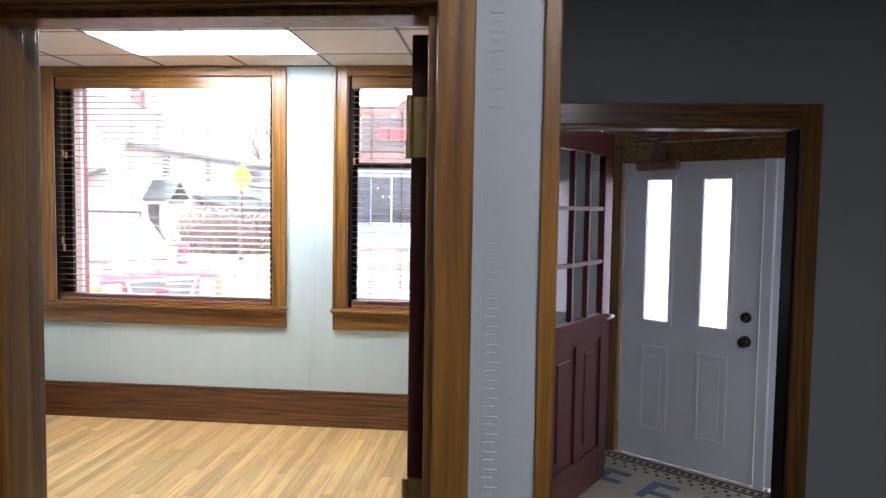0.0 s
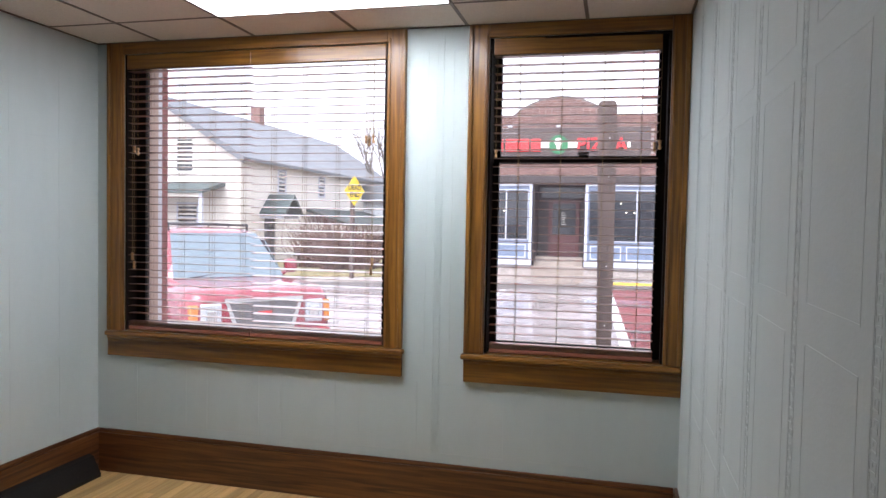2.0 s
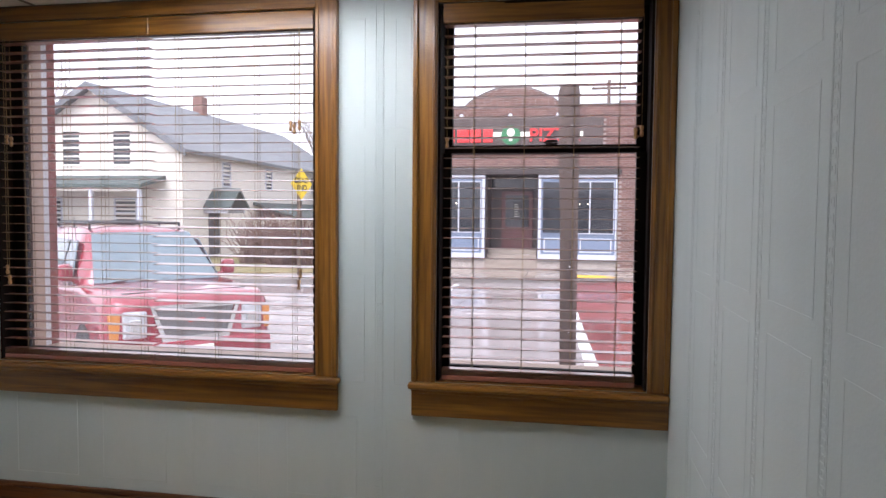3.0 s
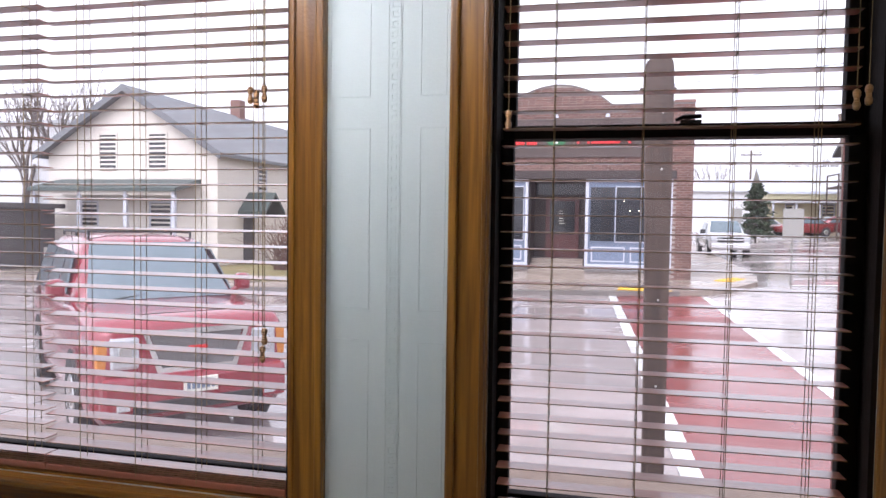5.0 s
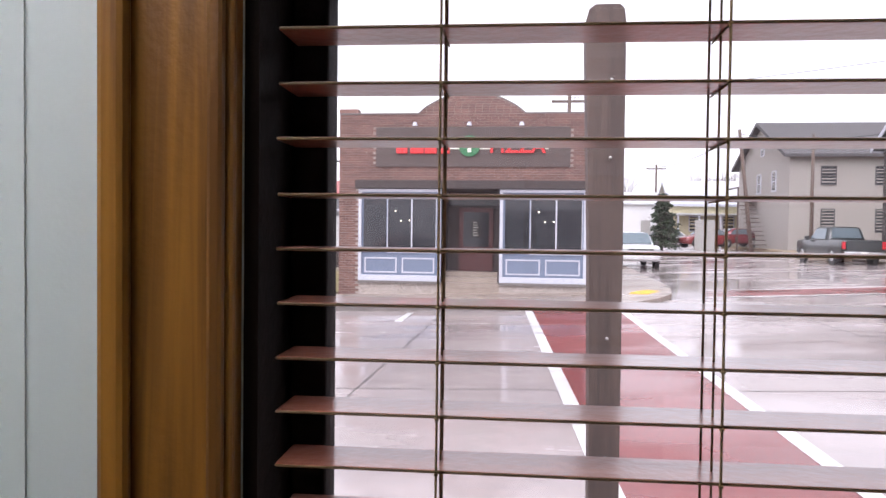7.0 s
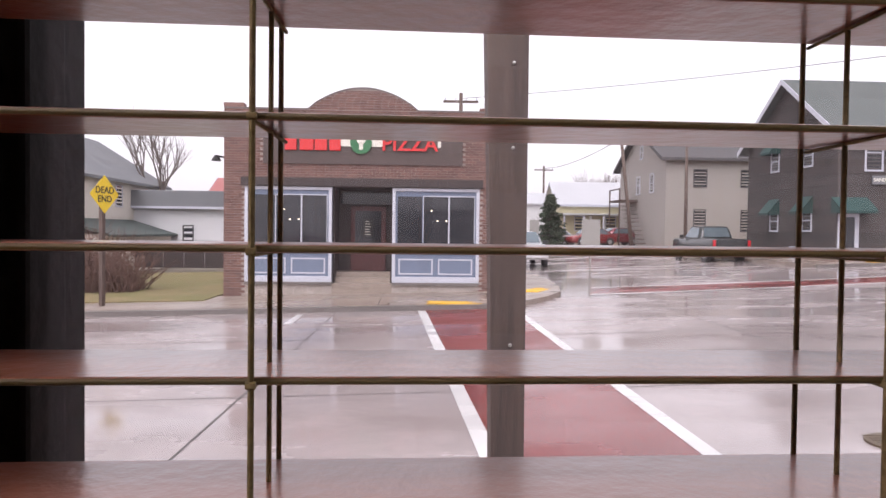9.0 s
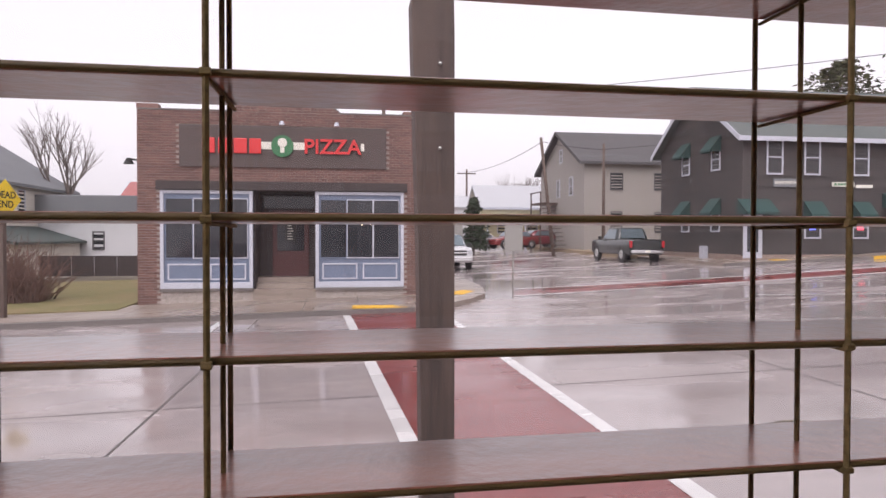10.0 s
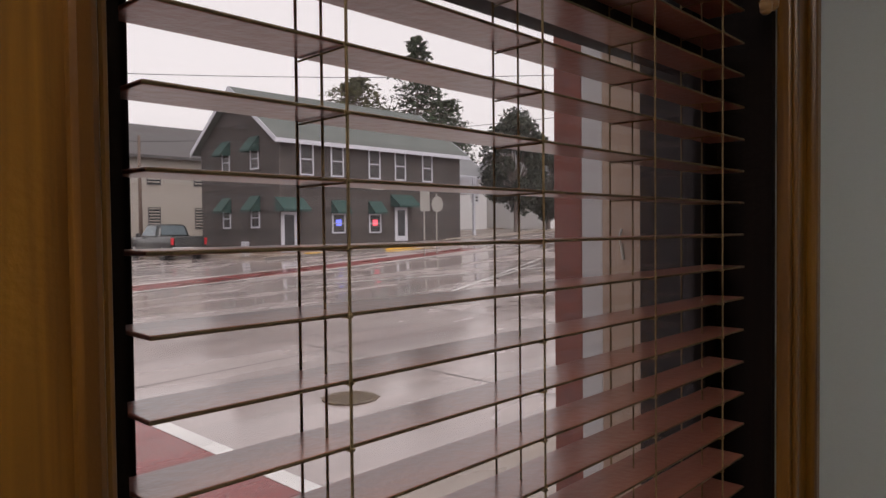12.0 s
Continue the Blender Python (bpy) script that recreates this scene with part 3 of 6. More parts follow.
for k in (1, 2):
    boxes("muntin", red_door, rd, (0.115 + 0.2067 * k - 0.011, 0.115 + 0.2067 * k + 0.011, -0.016, 0.016, 1.0, 1.90), bevel=0.003)
    boxes("muntin", red_door, rd, (0.115, 0.735, -0.015, 0.015, 1.0 + 0.3 * k - 0.011, 1.0 + 0.3 * k + 0.011), bevel=0.003)
boxes("pane", clear_pane, rd, (0.115, 0.735, -0.002, 0.002, 1.0, 1.90))
bm = bmesh.new()
tube(bm, (0.79, -0.02, 0.98), (0.79, -0.07, 0.98), 0.011)
tube(bm, (0.79, -0.066, 0.98), (0.69, -0.070, 0.975), 0.010, 0.007)
part("door_handle", bm, nickel, rd, "nickel lever handle", True)

# white steel entrance door set at an angle, with a sidelight and an oak header
ED = pose(1.10, -0.22, 0.0, 0, 0, -37)
wd = thing("entrance_door", "white panelled steel door with two leaded glass lights", "door", m=ED)
W0 = 0.855
lites = ((0.150, 0.315), (0.510, 0.680))
bm = bmesh.new()
zc = (0.90, 1.79)
box(bm, 0, lites[0][0], -0.022, 0.022, 0.01, 2.0)
box(bm, lites[0][1], lites[1][0], -0.022, 0.022, 0.01, 2.0)
box(bm, lites[1][1], W0, -0.022, 0.022, 0.01, 2.0)
for a, b in lites:
    box(bm, a, b, -0.022, 0.022, 0.01, zc[0])
    box(bm, a, b, -0.022, 0.022, zc[1], 2.0)
part("leaf", bm, white_door, wd)
for a, b in lites:
    bm = bmesh.new()
    for d in ((a - 0.025, a + 0.004, zc[0] - 0.025, zc[1] + 0.025), (b - 0.004, b + 0.025, zc[0] - 0.025, zc[1] + 0.025), (a, b, zc[0] - 0.025, zc[0] + 0.004), (a, b, zc[1] - 0.004, zc[1] + 0.025)):
        box(bm, d[0], d[1], -0.032, -0.02, d[2], d[3], bevel=0.004)
    part("light_frame", bm, white_door, wd)
    g = boxes("pane", lead_glass, wd, (a, b, -0.004, 0.004, zc[0], zc[1]))
    g.visible_shadow = False
    bm = bmesh.new()
    for dx in (0.025, b - a - 0.025):
        box(bm, a + dx - 0.0015, a + dx + 0.0015, -0.007, -0.004, zc[0], zc[1])
    for z in (0.98, 1.25, 1.52, 1.70):
        box(bm, a, b, -0.007, -0.0042, z - 0.0015, z + 0.0015)
    part("leading", bm, nickel, wd)
    bm = bmesh.new()
    a2, b2 = a - 0.01, b + 0.01
    for d in ((a2, a2 + 0.02, 0.20, 0.74), (b2 - 0.02, b2, 0.20, 0.74), (a2 + 0.02, b2 - 0.02, 0.20, 0.22), (a2 + 0.02, b2 - 0.02, 0.72, 0.74)):
        box(bm, d[0], d[1], -0.030, -0.02, d[2], d[3], bevel=0.006)
    box(bm, a2 + 0.045, b2 - 0.045, -0.027, -0.02, 0.265, 0.675, bevel=0.004)
    part("panel", bm, white_door, wd)
for z, r in ((0.985, 0.030), (0.845, 0.034)):
    bm = bmesh.new()
    tube(bm, (0.785, -0.022, z), (0.785, -0.034, z), r, seg=18)
    tube(bm, (0.785, -0.034, z), (0.785, -0.06, z), 0.012, seg=12)
    if z < 0.9:
        bmesh.ops.create_uvsphere(bm, u_segments=16, v_segments=10, radius=0.03, matrix=Matrix.Translation((0.785, -0.07, z)) @ Matrix.Diagonal((1, 0.75, 1, 1)))
    else:
        box(bm, 0.779, 0.791, -0.072, -0.05, z - 0.018, z + 0.018, bevel=0.003)
    part("door_knob" if z < 0.9 else "deadbolt", bm, black_iron, wd, "dark bronze lock set", True)
for z in (0.25, 1.05, 1.80):
    boxes("hinge", nickel, wd, (-0.008, 0.004, -0.028, -0.018, z - 0.045, z + 0.045))
closer = thing("door_closer", "brown painted door closer on the white door", "door closer", m=ED)
closer_paint = material("brown_closer_paint", (0.16, 0.075, 0.045), 0.5, grain=((30, 30, 30), (0.11, 0.05, 0.03), 0.6))
bm = bmesh.new()
tube(bm, (0.10, -0.060, 1.875), (0.36, -0.060, 1.875), 0.032, seg=16)
box(bm, 0.19, 0.30, -0.085, -0.022, 1.85, 1.96, bevel=0.010)
part("body", bm, closer_paint, closer)
bm = bmesh.new()
box(bm, 0.22, 0.25, -0.09, -0.06, 1.955, 2.03, bevel=0.004)
box(bm, 0.22, 0.40, -0.30, -0.27, 2.02, 2.035, bevel=0.003)
box(bm, 0.22, 0.245, -0.285, -0.06, 2.025, 2.04, bevel=0.003)
part("arm", bm, closer_paint, closer)
sl = thing("sidelight", "white sidelight panel with leaded glass beside the door", "sidelight", m=ED)
bm = bmesh.new()
box(bm, W0 + 0.012, W0 + 0.07, -0.05, 0.05, 0, 2.04, bevel=0.004)
box(bm, W0 + 0.07, W0 + 0.16, -0.022, 0.022, 0.02, 2.0)
box(bm, W0 + 0.16, W0 + 0.30, -0.022, 0.022, 0.02, 0.85)
box(bm, W0 + 0.16, W0 + 0.30, -0.022, 0.022, 1.80, 2.0)
box(bm, W0 + 0.30, W0 + 0.40, -0.022, 0.022, 0.02, 2.0)
part("frame", bm, white_door, sl)
bm = bmesh.new()
for d in ((W0 + 0.135, W0 + 0.163, 0.825, 1.825), (W0 + 0.297, W0 + 0.325, 0.825, 1.825), (W0 + 0.16, W0 + 0.30, 0.825, 0.853), (W0 + 0.16, W0 + 0.30, 1.797, 1.825)):
    box(bm, d[0], d[1], -0.032, -0.02, d[2], d[3], bevel=0.004)
part("light_frame", bm, white_door, sl)
g = boxes("pane", lead_glass, sl, (W0 + 0.16, W0 + 0.30, -0.004, 0.004, 0.85, 1.80))
g.visible_shadow = False
hd = thing("door_header", "oak header beam and post round the entrance door", "door frame", m=ED, kind="structure")
boxes("beam", oak_x, hd, (-0.14, 1.9, -0.10, 0.06, 2.015, 2.20), bevel=0.006)
boxes("head_trim", oak_x, hd, (-0.012, 1.9, -0.052, -0.026, 1.895, 2.014), bevel=0.004)
boxes("post", oak_z, hd, (-0.14, -0.012, -0.06, 0.06, 0, 2.015), bevel=0.004)
structure("vestibule_outer_wall", hall_paint, "plain wall closing the vestibule", "wall", (0.42, 0.95, -0.02, 0.10, 0, 2.9))
# unseen lamp added to light the partition; its place and form are assumed
hl = thing("ceiling_light", "assumed lit panel in the hall ceiling, out of view", "ceiling light", m=pose(0.7, -5.3, 2.60))
boxes("diffuser", hall_glow, hl, (-0.3, 0.3, -0.3, 0.3, -0.012, -0.004))
boxes("frame", nickel, hl, (-0.32, 0.32, -0.32, 0.32, -0.004, 0.02))
structure("vestibule_fascia", outer_white, "pale fascia over the entrance", "wall", (0.42, 2.6, -0.02, 0.0, 2.21, 2.9))
# floor mat with a cream ground, dark key border and blue lettering strokes
mat_cream = material("mat_cream", (0.50, 0.45, 0.34), 0.95, grain=((200, 200, 200), (0.38, 0.34, 0.25), 0.6), bump=0.4, bump_scale=400)
mat_dark = material("mat_dark", (0.03, 0.03, 0.035), 0.95, grain=((200, 200, 200), (0.05, 0.05, 0.055), 0.6))
mat_blue = material("mat_blue", (0.12, 0.20, 0.30), 0.95, grain=((200, 200, 200), (0.08, 0.14, 0.22), 0.6))
fm = thing("floor_mat", "cream woven entrance mat with a dark patterned border", "mat", m=ED)
boxes("ground", mat_cream, fm, (-0.05, 1.25, -1.0, -0.05, 0.001, 0.010), bevel=0.003)
bm = bmesh.new()
for yy in (-0.09, -0.17, -0.96):
    box(bm, -0.04, 1.24, yy - 0.006, yy + 0.006, 0.008, 0.0125)
for k in range(28):
    box(bm, -0.02 + 0.045 * k, 0.005 + 0.045 * k, -0.145, -0.115, 0.008, 0.0125)
for k in range(18):
    for r in range(2):
        box(bm, 0.0 + 0.07 * k + 0.03 * r, 0.018 + 0.07 * k + 0.03 * r, -0.225 - 0.05 * r, -0.205 - 0.05 * r, 0.008, 0.0125)
part("border", bm, mat_dark, fm)
bm = bmesh.new()
for u in (0.12, 0.42, 0.72, 1.0):
    box(bm, u, u + 0.05, -0.62, -0.36, 0.008, 0.0125)
    box(bm, u + 0.05, u + 0.16, -0.41, -0.36, 0.008, 0.0125)
    box(bm, u + 0.05, u + 0.16, -0.55, -0.50, 0.008, 0.0125)
part("lettering", bm, mat_blue, fm)


# ---- outside: a street that climbs to the east ----
def gz(x, y):
    xx = min(max(x, -15), 40)
    return -0.45 + 0.027 * xx + 0.0005 * max(xx, 0) ** 2 + 0.004 * min(max(y - 3, 0), 60)


def wet(name, colour, second, rough_lo, rough_hi, scale=(0.25, 0.6, 1), joints=False):
    m = material(name, colour, 0.4, grain=((6, 6, 6), second, 0.6), stain=((0.5, 0.9, 1), tuple(c * 0.72 for c in colour), 0.8), bump=0.06, bump_scale=30)
    n, l = m.node_tree.nodes, m.node_tree.links
    mp, nz, mr = n.new("ShaderNodeMapping"), n.new("ShaderNodeTexNoise"), n.new("ShaderNodeMapRange")
    mp.inputs["Scale"].default_value = scale
    l.new(n.new("ShaderNodeNewGeometry").outputs["Position"], mp.inputs["Vector"])
    l.new(mp.outputs[0], nz.inputs["Vector"])
    nz.inputs["Scale"].default_value, nz.inputs["Detail"].default_value = 1.0, 5.0
    mr.inputs["From Min"].default_value, mr.inputs["From Max"].default_value = 0.4, 0.6
    mr.inputs["To Min"].default_value, mr.inputs["To Max"].default_value = rough_lo, rough_hi
    l.new(nz.outputs["Fac"], mr.inputs["Value"])
    l.new(mr.outputs[0], n["Principled BSDF"].inputs["Roughness"])
    return m


road_mat = wet("wet_concrete_road", (0.36, 0.31, 0.30), (0.28, 0.24, 0.235), 0.05, 0.30)
walk_mat = wet("wet_sidewalk_concrete", (0.30, 0.245, 0.205), (0.23, 0.185, 0.155), 0.2, 0.5)
kerb_mat = wet("kerb_concrete", (0.17, 0.15, 0.14), (0.12, 0.11, 0.10), 0.3, 0.5)
red_paint = wet("red_crosswalk_paint", (0.20, 0.036, 0.032), (0.155, 0.028, 0.025), 0.14, 0.42)
white_paint = wet("white_road_paint", (0.66, 0.65, 0.64), (0.55, 0.54, 0.53), 0.2, 0.45)
yellow_pad = material("yellow_tactile_pad", (0.72, 0.42, 0.03), 0.55, grain=((8, 8, 8), (0.55, 0.30, 0.02), 0.6))
lawn = material("winter_lawn", (0.17, 0.14, 0.055), 0.95, grain=((14, 14, 14), (0.11, 0.12, 0.035), 0.9), stain=((0.8, 0.8, 1), (0.24, 0.17, 0.09), 0.7), bump=0.6, bump_scale=25)
dry_bank = material("dry_bank", (0.26, 0.19, 0.12), 0.95, grain=((9, 9, 9), (0.18, 0.13, 0.08), 0.9), stain=((0.6, 0.6, 1), (0.32, 0.25, 0.17), 0.7), bump=0.6, bump_scale=20)
far_field = material("far_ground", (0.15, 0.13, 0.10), 0.95, grain=((0.5, 0.5, 1), (0.10, 0.09, 0.07), 0.8), stain=((0.05, 0.05, 1), (0.18, 0.15, 0.11), 0.8))


def draped(bm, corners, nx, ny, top, deep=0.0):
    """A sheet over the quad of four (x, y) corners, following the ground at the height top; deep: closed below by that much."""
    a, b, c, d = (Vector((*p, 0)) for p in corners)
    up = []
    for j in range(ny + 1):
        for i in range(nx + 1):
            u, v = i / nx, j / ny
            p = (a * (1 - u) + b * u) * (1 - v) + (d * (1 - u) + c * u) * v
            up.append(bm.verts.new((p.x, p.y * DEEP, gz(p.x, p.y) + top)))
    k = nx + 1
    for j in range(ny):
        for i in range(nx):
            bm.faces.new((up[j * k + i], up[j * k + i + 1], up[(j + 1) * k + i + 1], up[(j + 1) * k + i]))
    if deep:
        rim = [up[i] for i in range(nx + 1)] + [up[j * k + nx] for j in range(1, ny + 1)] + [up[ny * k + i] for i in range(nx - 1, -1, -1)] + [up[j * k] for j in range(ny - 1, 0, -1)]
        low = [bm.verts.new((v.co.x, v.co.y, v.co.z - deep)) for v in rim]
        for i in range(len(rim)):
            bm.faces.new((rim[i - 1], rim[i], low[i], low[i - 1]))


def drape(name, mat, corners, top, label, category, deep=0.0, step=1.0, kind="structure"):
    bm = bmesh.new()
    a, b, c, d = (Vector(p) for p in corners)
    draped(bm, corners, max(1, int((b - a).length / step)), max(1, int((d - a).length / step)), top, deep)
    return tagged(part(name, bm, mat), label, category, kind=kind)


bm = bmesh.new()
gx = [-900, -300, -120, -60] + list(range(-40, 61, 2)) + [80, 130, 300, 900]
gy = [-300, -60, -12] + [0.3] + list(range(2, 81, 2)) + [100, 150, 300, 1200]
gv = [[bm.verts.new((x, y * DEEP if y > 2 else y, gz(x, y) - (0.0 if y > 0 else 0.6))) for x in gx] for y in gy]
for j in range(len(gy) - 1):
    for i in range(len(gx) - 1):
        if gx[i] >= -4 and gx[i + 1] <= 4 and gy[j + 1] <= 0.31 and gy[j] >= -13:
            continue
        bm.faces.new((gv[j][i], gv[j][i + 1], gv[j + 1][i + 1], gv[j + 1][i]))
tagged(part("ground", bm, road_mat), "wide wet grey concrete street shining with rain", "road", kind="structure")

# far ground beside and behind the street
drape("verge", far_field, [(-60, 19.3), (-6.6, 19.3), (-6.6, 100), (-60, 100)], 0.10, "dull winter ground beyond the street", "ground", 0.3, 4.0)
drape("lawn", lawn, [(-16, 21.0), (-6.55, 21.0), (-6.55, 36), (-24, 36)], 0.17, "patchy winter lawn beside the brick shop", "lawn", 0.2, 2.0, "stuff")
drape("back_lot", far_field, [(-6.5, 30), (4.4, 30), (8, 110), (-6.5, 110)], 0.10, "dull ground behind the brick shop", "ground", 0.3, 4.0)
drape("bank", dry_bank, [(16.8, 41.5), (60, 41.5), (70, 120), (20, 120)], 0.20, "dry brown grassy bank", "ground", 0.3, 4.0, "stuff")
drape("pavement", walk_mat, [(-60, 18.95), (1.4, 18.95), (1.4, 22.6), (-60, 22.6)], 0.14, "wet tan concrete pavement before the shop", "pavement", 0.25, 1.2)
drape("pavement", walk_mat, [(17.0, 31.2), (60, 26.8), (60, 41), (17.0, 41)], 0.15, "tan pavement round the dark shop", "pavement", 0.25, 1.5)
drape("pavement", walk_mat, [(-12, 0.42), (8, 0.42), (8, 3.55), (-12, 3.55)], 0.12, "wet tan pavement in front of the office", "pavement", 0.25, 1.0)
bm = bmesh.new()
for a, b in zip([(1.4, 18.75), (2.3, 19.25), (3.2, 20.4), (3.9, 21.9), (4.35, 24.5)], [(2.3, 19.25), (3.2, 20.4), (3.9, 21.9), (4.35, 24.5), (5.6, 60)]):
    draped(bm, [a, b, (1.4 if b[1] < 40 else 2.4, b[1] + 0.01), (1.4, a[1])], 1, 1 if b[1] < 40 else 20, 0.14, 0.25)
tagged(part("pavement", bm, walk_mat), "rounded wet concrete street corner", "pavement", kind="structure")
drape("kerb", kerb_mat, [(-60, 18.72), (1.4, 18.72), (1.4, 18.95), (-60, 18.95)], 0.128, "dark wet kerb stone", "kerb", 0.25, 1.5)
drape("kerb", kerb_mat, [(-12, 3.55), (8, 3.55), (8, 3.72), (-12, 3.72)], 0.11, "dark wet kerb stone", "kerb", 0.25, 1.0)
drape("kerb", kerb_mat, [(17.0, 31.0), (60, 26.6), (60, 26.8), (17.0, 31.2)], 0.14, "dark wet kerb stone", "kerb", 0.25, 1.5)

drape("painted_kerb", yellow_pad, [(24.0, 30.26), (28.5, 29.80), (28.5, 30.02), (24.0, 30.48)], 0.146, "faded yellow painted kerb by the tavern", "kerb", 0.14, 1.5)

# crosswalks and lines
drape("crosswalk", red_paint, [(0.33, 3.75), (2.10, 3.75), (1.93, 18.9), (-0.25, 18.9)], 0.006, "red painted crosswalk across the wet street", "crosswalk", 0, 0.8)
for c in ([(0.15, 3.75), (0.33, 3.75), (-0.25, 18.6), (-0.45, 18.6)], [(2.10, 3.75), (2.28, 3.75), (2.10, 18.5), (1.93, 18.5)]):
    drape("crosswalk_line", white_paint, c, 0.010, "white painted edge line of the crosswalk", "road marking", 0, 0.8)
drape("crosswalk", red_paint, [(4.9, 22.2), (26, 24.6), (26, 26.4), (5.4, 24.3)], 0.006, "red painted crosswalk on the far side", "crosswalk", 0, 1.2)
for c in ([(4.8, 21.9), (26, 24.3), (26, 24.6), (4.9, 22.2)], [(5.4, 24.3), (26, 26.4), (26, 26.7), (5.5, 24.6)]):
    drape("crosswalk_line", white_paint, c, 0.010, "white painted edge line of the crosswalk", "road marking", 0, 1.2)
for c in ([(-3.50, 16.4), (-3.32, 16.4), (-3.30, 18.3), (-3.48, 18.3)], [(10.9, 19.0), (24, 12.6), (24, 12.75), (10.95, 19.12)], [(14.9, 14.2), (20.4, 16.3), (20.35, 16.42), (14.85, 14.32)], [(12.5, 13.2), (22, 17.6), (21.95, 17.72), (12.45, 13.32)]):
    drape("parking_line", white_paint, c, 0.008, "thin white painted parking line", "road marking", 0, 1.0)
joint_mat = material("dark_joint", (0.07, 0.062, 0.058), 0.6, grain=((20, 20, 20), (0.10, 0.09, 0.08), 0.6))
bm = bmesh.new()
for c in ([(-2.9, 4.0), (-2.87, 4.0), (-2.52, 18.6), (-2.55, 18.6)], [(-14, 9.0), (16, 9.4), (16, 9.43), (-14, 9.03)], [(-14, 13.9), (16, 14.1), (16, 14.13), (-14, 13.93)], [(5.6, 4.2), (5.63, 4.2), (5.9, 19), (5.87, 19)], [(9.6, 4.2), (9.63, 4.2), (10.3, 19), (10.27, 19)], [(-7.2, 4.2), (-7.17, 4.2), (-6.9, 18.6), (-6.93, 18.6)]):
    draped(bm, c, 12, 12, 0.003)
tagged(part("road_joints", bm, joint_mat), "dark joints between the concrete road slabs", "road joint", kind="structure")
bm = bmesh.new()
for k in range(-30, 2):
    draped(bm, [(k * 1.5, 18.96), (k * 1.5 + 0.02, 18.96), (k * 1.5 + 0.02, 22.4), (k * 1.5, 22.4)], 1, 3, 0.144)
tagged(part("pavement_joints", bm, joint_mat), "dark joints between pavement slabs", "pavement joint", kind="structure")
pad = thing("tactile_pad", "yellow bumpy tactile pad at the crossing", "tactile paving", "tactile pads", m=pose(0.52, 19.2, gz(0.5, 19.1) + 0.14, 0, 0, -3))
boxes("plate", yellow_pad, pad, (-0.72, 0.72, -0.28, 0.28, -0.02, 0.012), bevel=0.004)
bm = bmesh.new()
for i in range(20):
    for j in range(8):
        tube(bm, (-0.66 + 0.07 * i, -0.245 + 0.07 * j, 0.011), (-0.66 + 0.07 * i, -0.245 + 0.07 * j, 0.018), 0.018, 0.012, seg=6)
tagged(part("domes", bm, yellow_pad, pad), kind="stuff")
copy_thing(pad, pose(3.3, 22.6 * DEEP, gz(3.3, 22.4) + 0.14, 0, 0, 60))
copy_thing(pad, pose(20.2, 31.2 * DEEP, gz(20, 31) + 0.15, 0, 0, -6))
mh = thing("manhole_cover", "round rusty iron manhole cover flush in the road", "manhole", m=pose(4.08, 6.48, gz(4.08, 6.48)))
iron = material("rusty_iron", (0.10, 0.07, 0.05), 0.5, 0.4, grain=((20, 20, 20), (0.16, 0.12, 0.06), 0.8), bump=0.3, bump_scale=50)
bm = bmesh.new()
tube(bm, (0, 0, -0.02), (0, 0, 0.012), 0.33, seg=32)
part("cover", bm, iron, mh)
bm = bmesh.new()
for k in range(-3, 4):
    box(bm, -0.26, 0.26, k * 0.075 - 0.012, k * 0.075 + 0.012, 0.010, 0.017)
part("ribs", bm, iron, mh)

# weathered post on the pavement
post_wood = wood("weathered_post", (0.125, 0.085, 0.068), (0.06, 0.04, 0.034), 2, 0.7, coat=0.0)
wp = thing("wooden_post", "weathered dark brown square wooden post on the pavement", "post", m=pose(-0.225, 2.615, gz(-0.2, 2.6) + 0.11))
foot = gz(-0.2, 2.6) + 0.11
ph = 2.585 - foot
bm = bmesh.new()
loft(bm, [[(a, -0.063, z), (b, -0.063, z), (b, 0.063, z), (a, 0.063, z)] for a, b, z in
          ((-0.050, 0.068, 0), (-0.056, 0.069, 0.95), (-0.071, 0.067, 1.95), (-0.094, 0.066, 2.72), (-0.098, 0.065, ph - 0.07), (-0.085, 0.058, ph - 0.02), (-0.06, 0.04, ph))])
bmesh.ops.bevel(bm, geom=[e for e in bm.edges if abs(e.verts[0].co.z - e.verts[1].co.z) > 0.1], offset=0.008, segments=2, affect="EDGES")
part("shaft", bm, post_wood, wp)
for z in (1.05, 1.55, 2.3, 2.62):
    rods("nail_head", nickel, wp, ((0.01, -0.062, z), (0.01, -0.070, z)), r=0.007)

# ---- brick shop across the street ----
brick_red = material("shop_brick", (0.20, 0.112, 0.092), 0.85, grain=((30, 30, 30), (0.135, 0.075, 0.064), 0.8), bump=0.3, bump_scale=60, random_by="object")
brick_red_i = material("shop_brick_rest", (0.20, 0.112, 0.092), 0.85, grain=((30, 30, 30), (0.135, 0.075, 0.064), 0.8), bump=0.3, bump_scale=60, random_by="island")
mortar = material("mortar", (0.40, 0.35, 0.32), 0.95, grain=((20, 20, 20), (0.22, 0.19, 0.17), 0.7))
trim_white = material("white_trim_paint", (0.49, 0.50, 0.56), 0.5, grain=((10, 10, 10), (0.40, 0.41, 0.46), 0.5))
panel_blue = material("slate_blue_paint", (0.145, 0.18, 0.255), 0.5, grain=((10, 10, 10), (0.115, 0.145, 0.21), 0.6))
sign_brown = material("brown_sign_board", (0.075, 0.052, 0.046), 0.55, grain=((6, 6, 6), (0.055, 0.04, 0.035), 0.6))
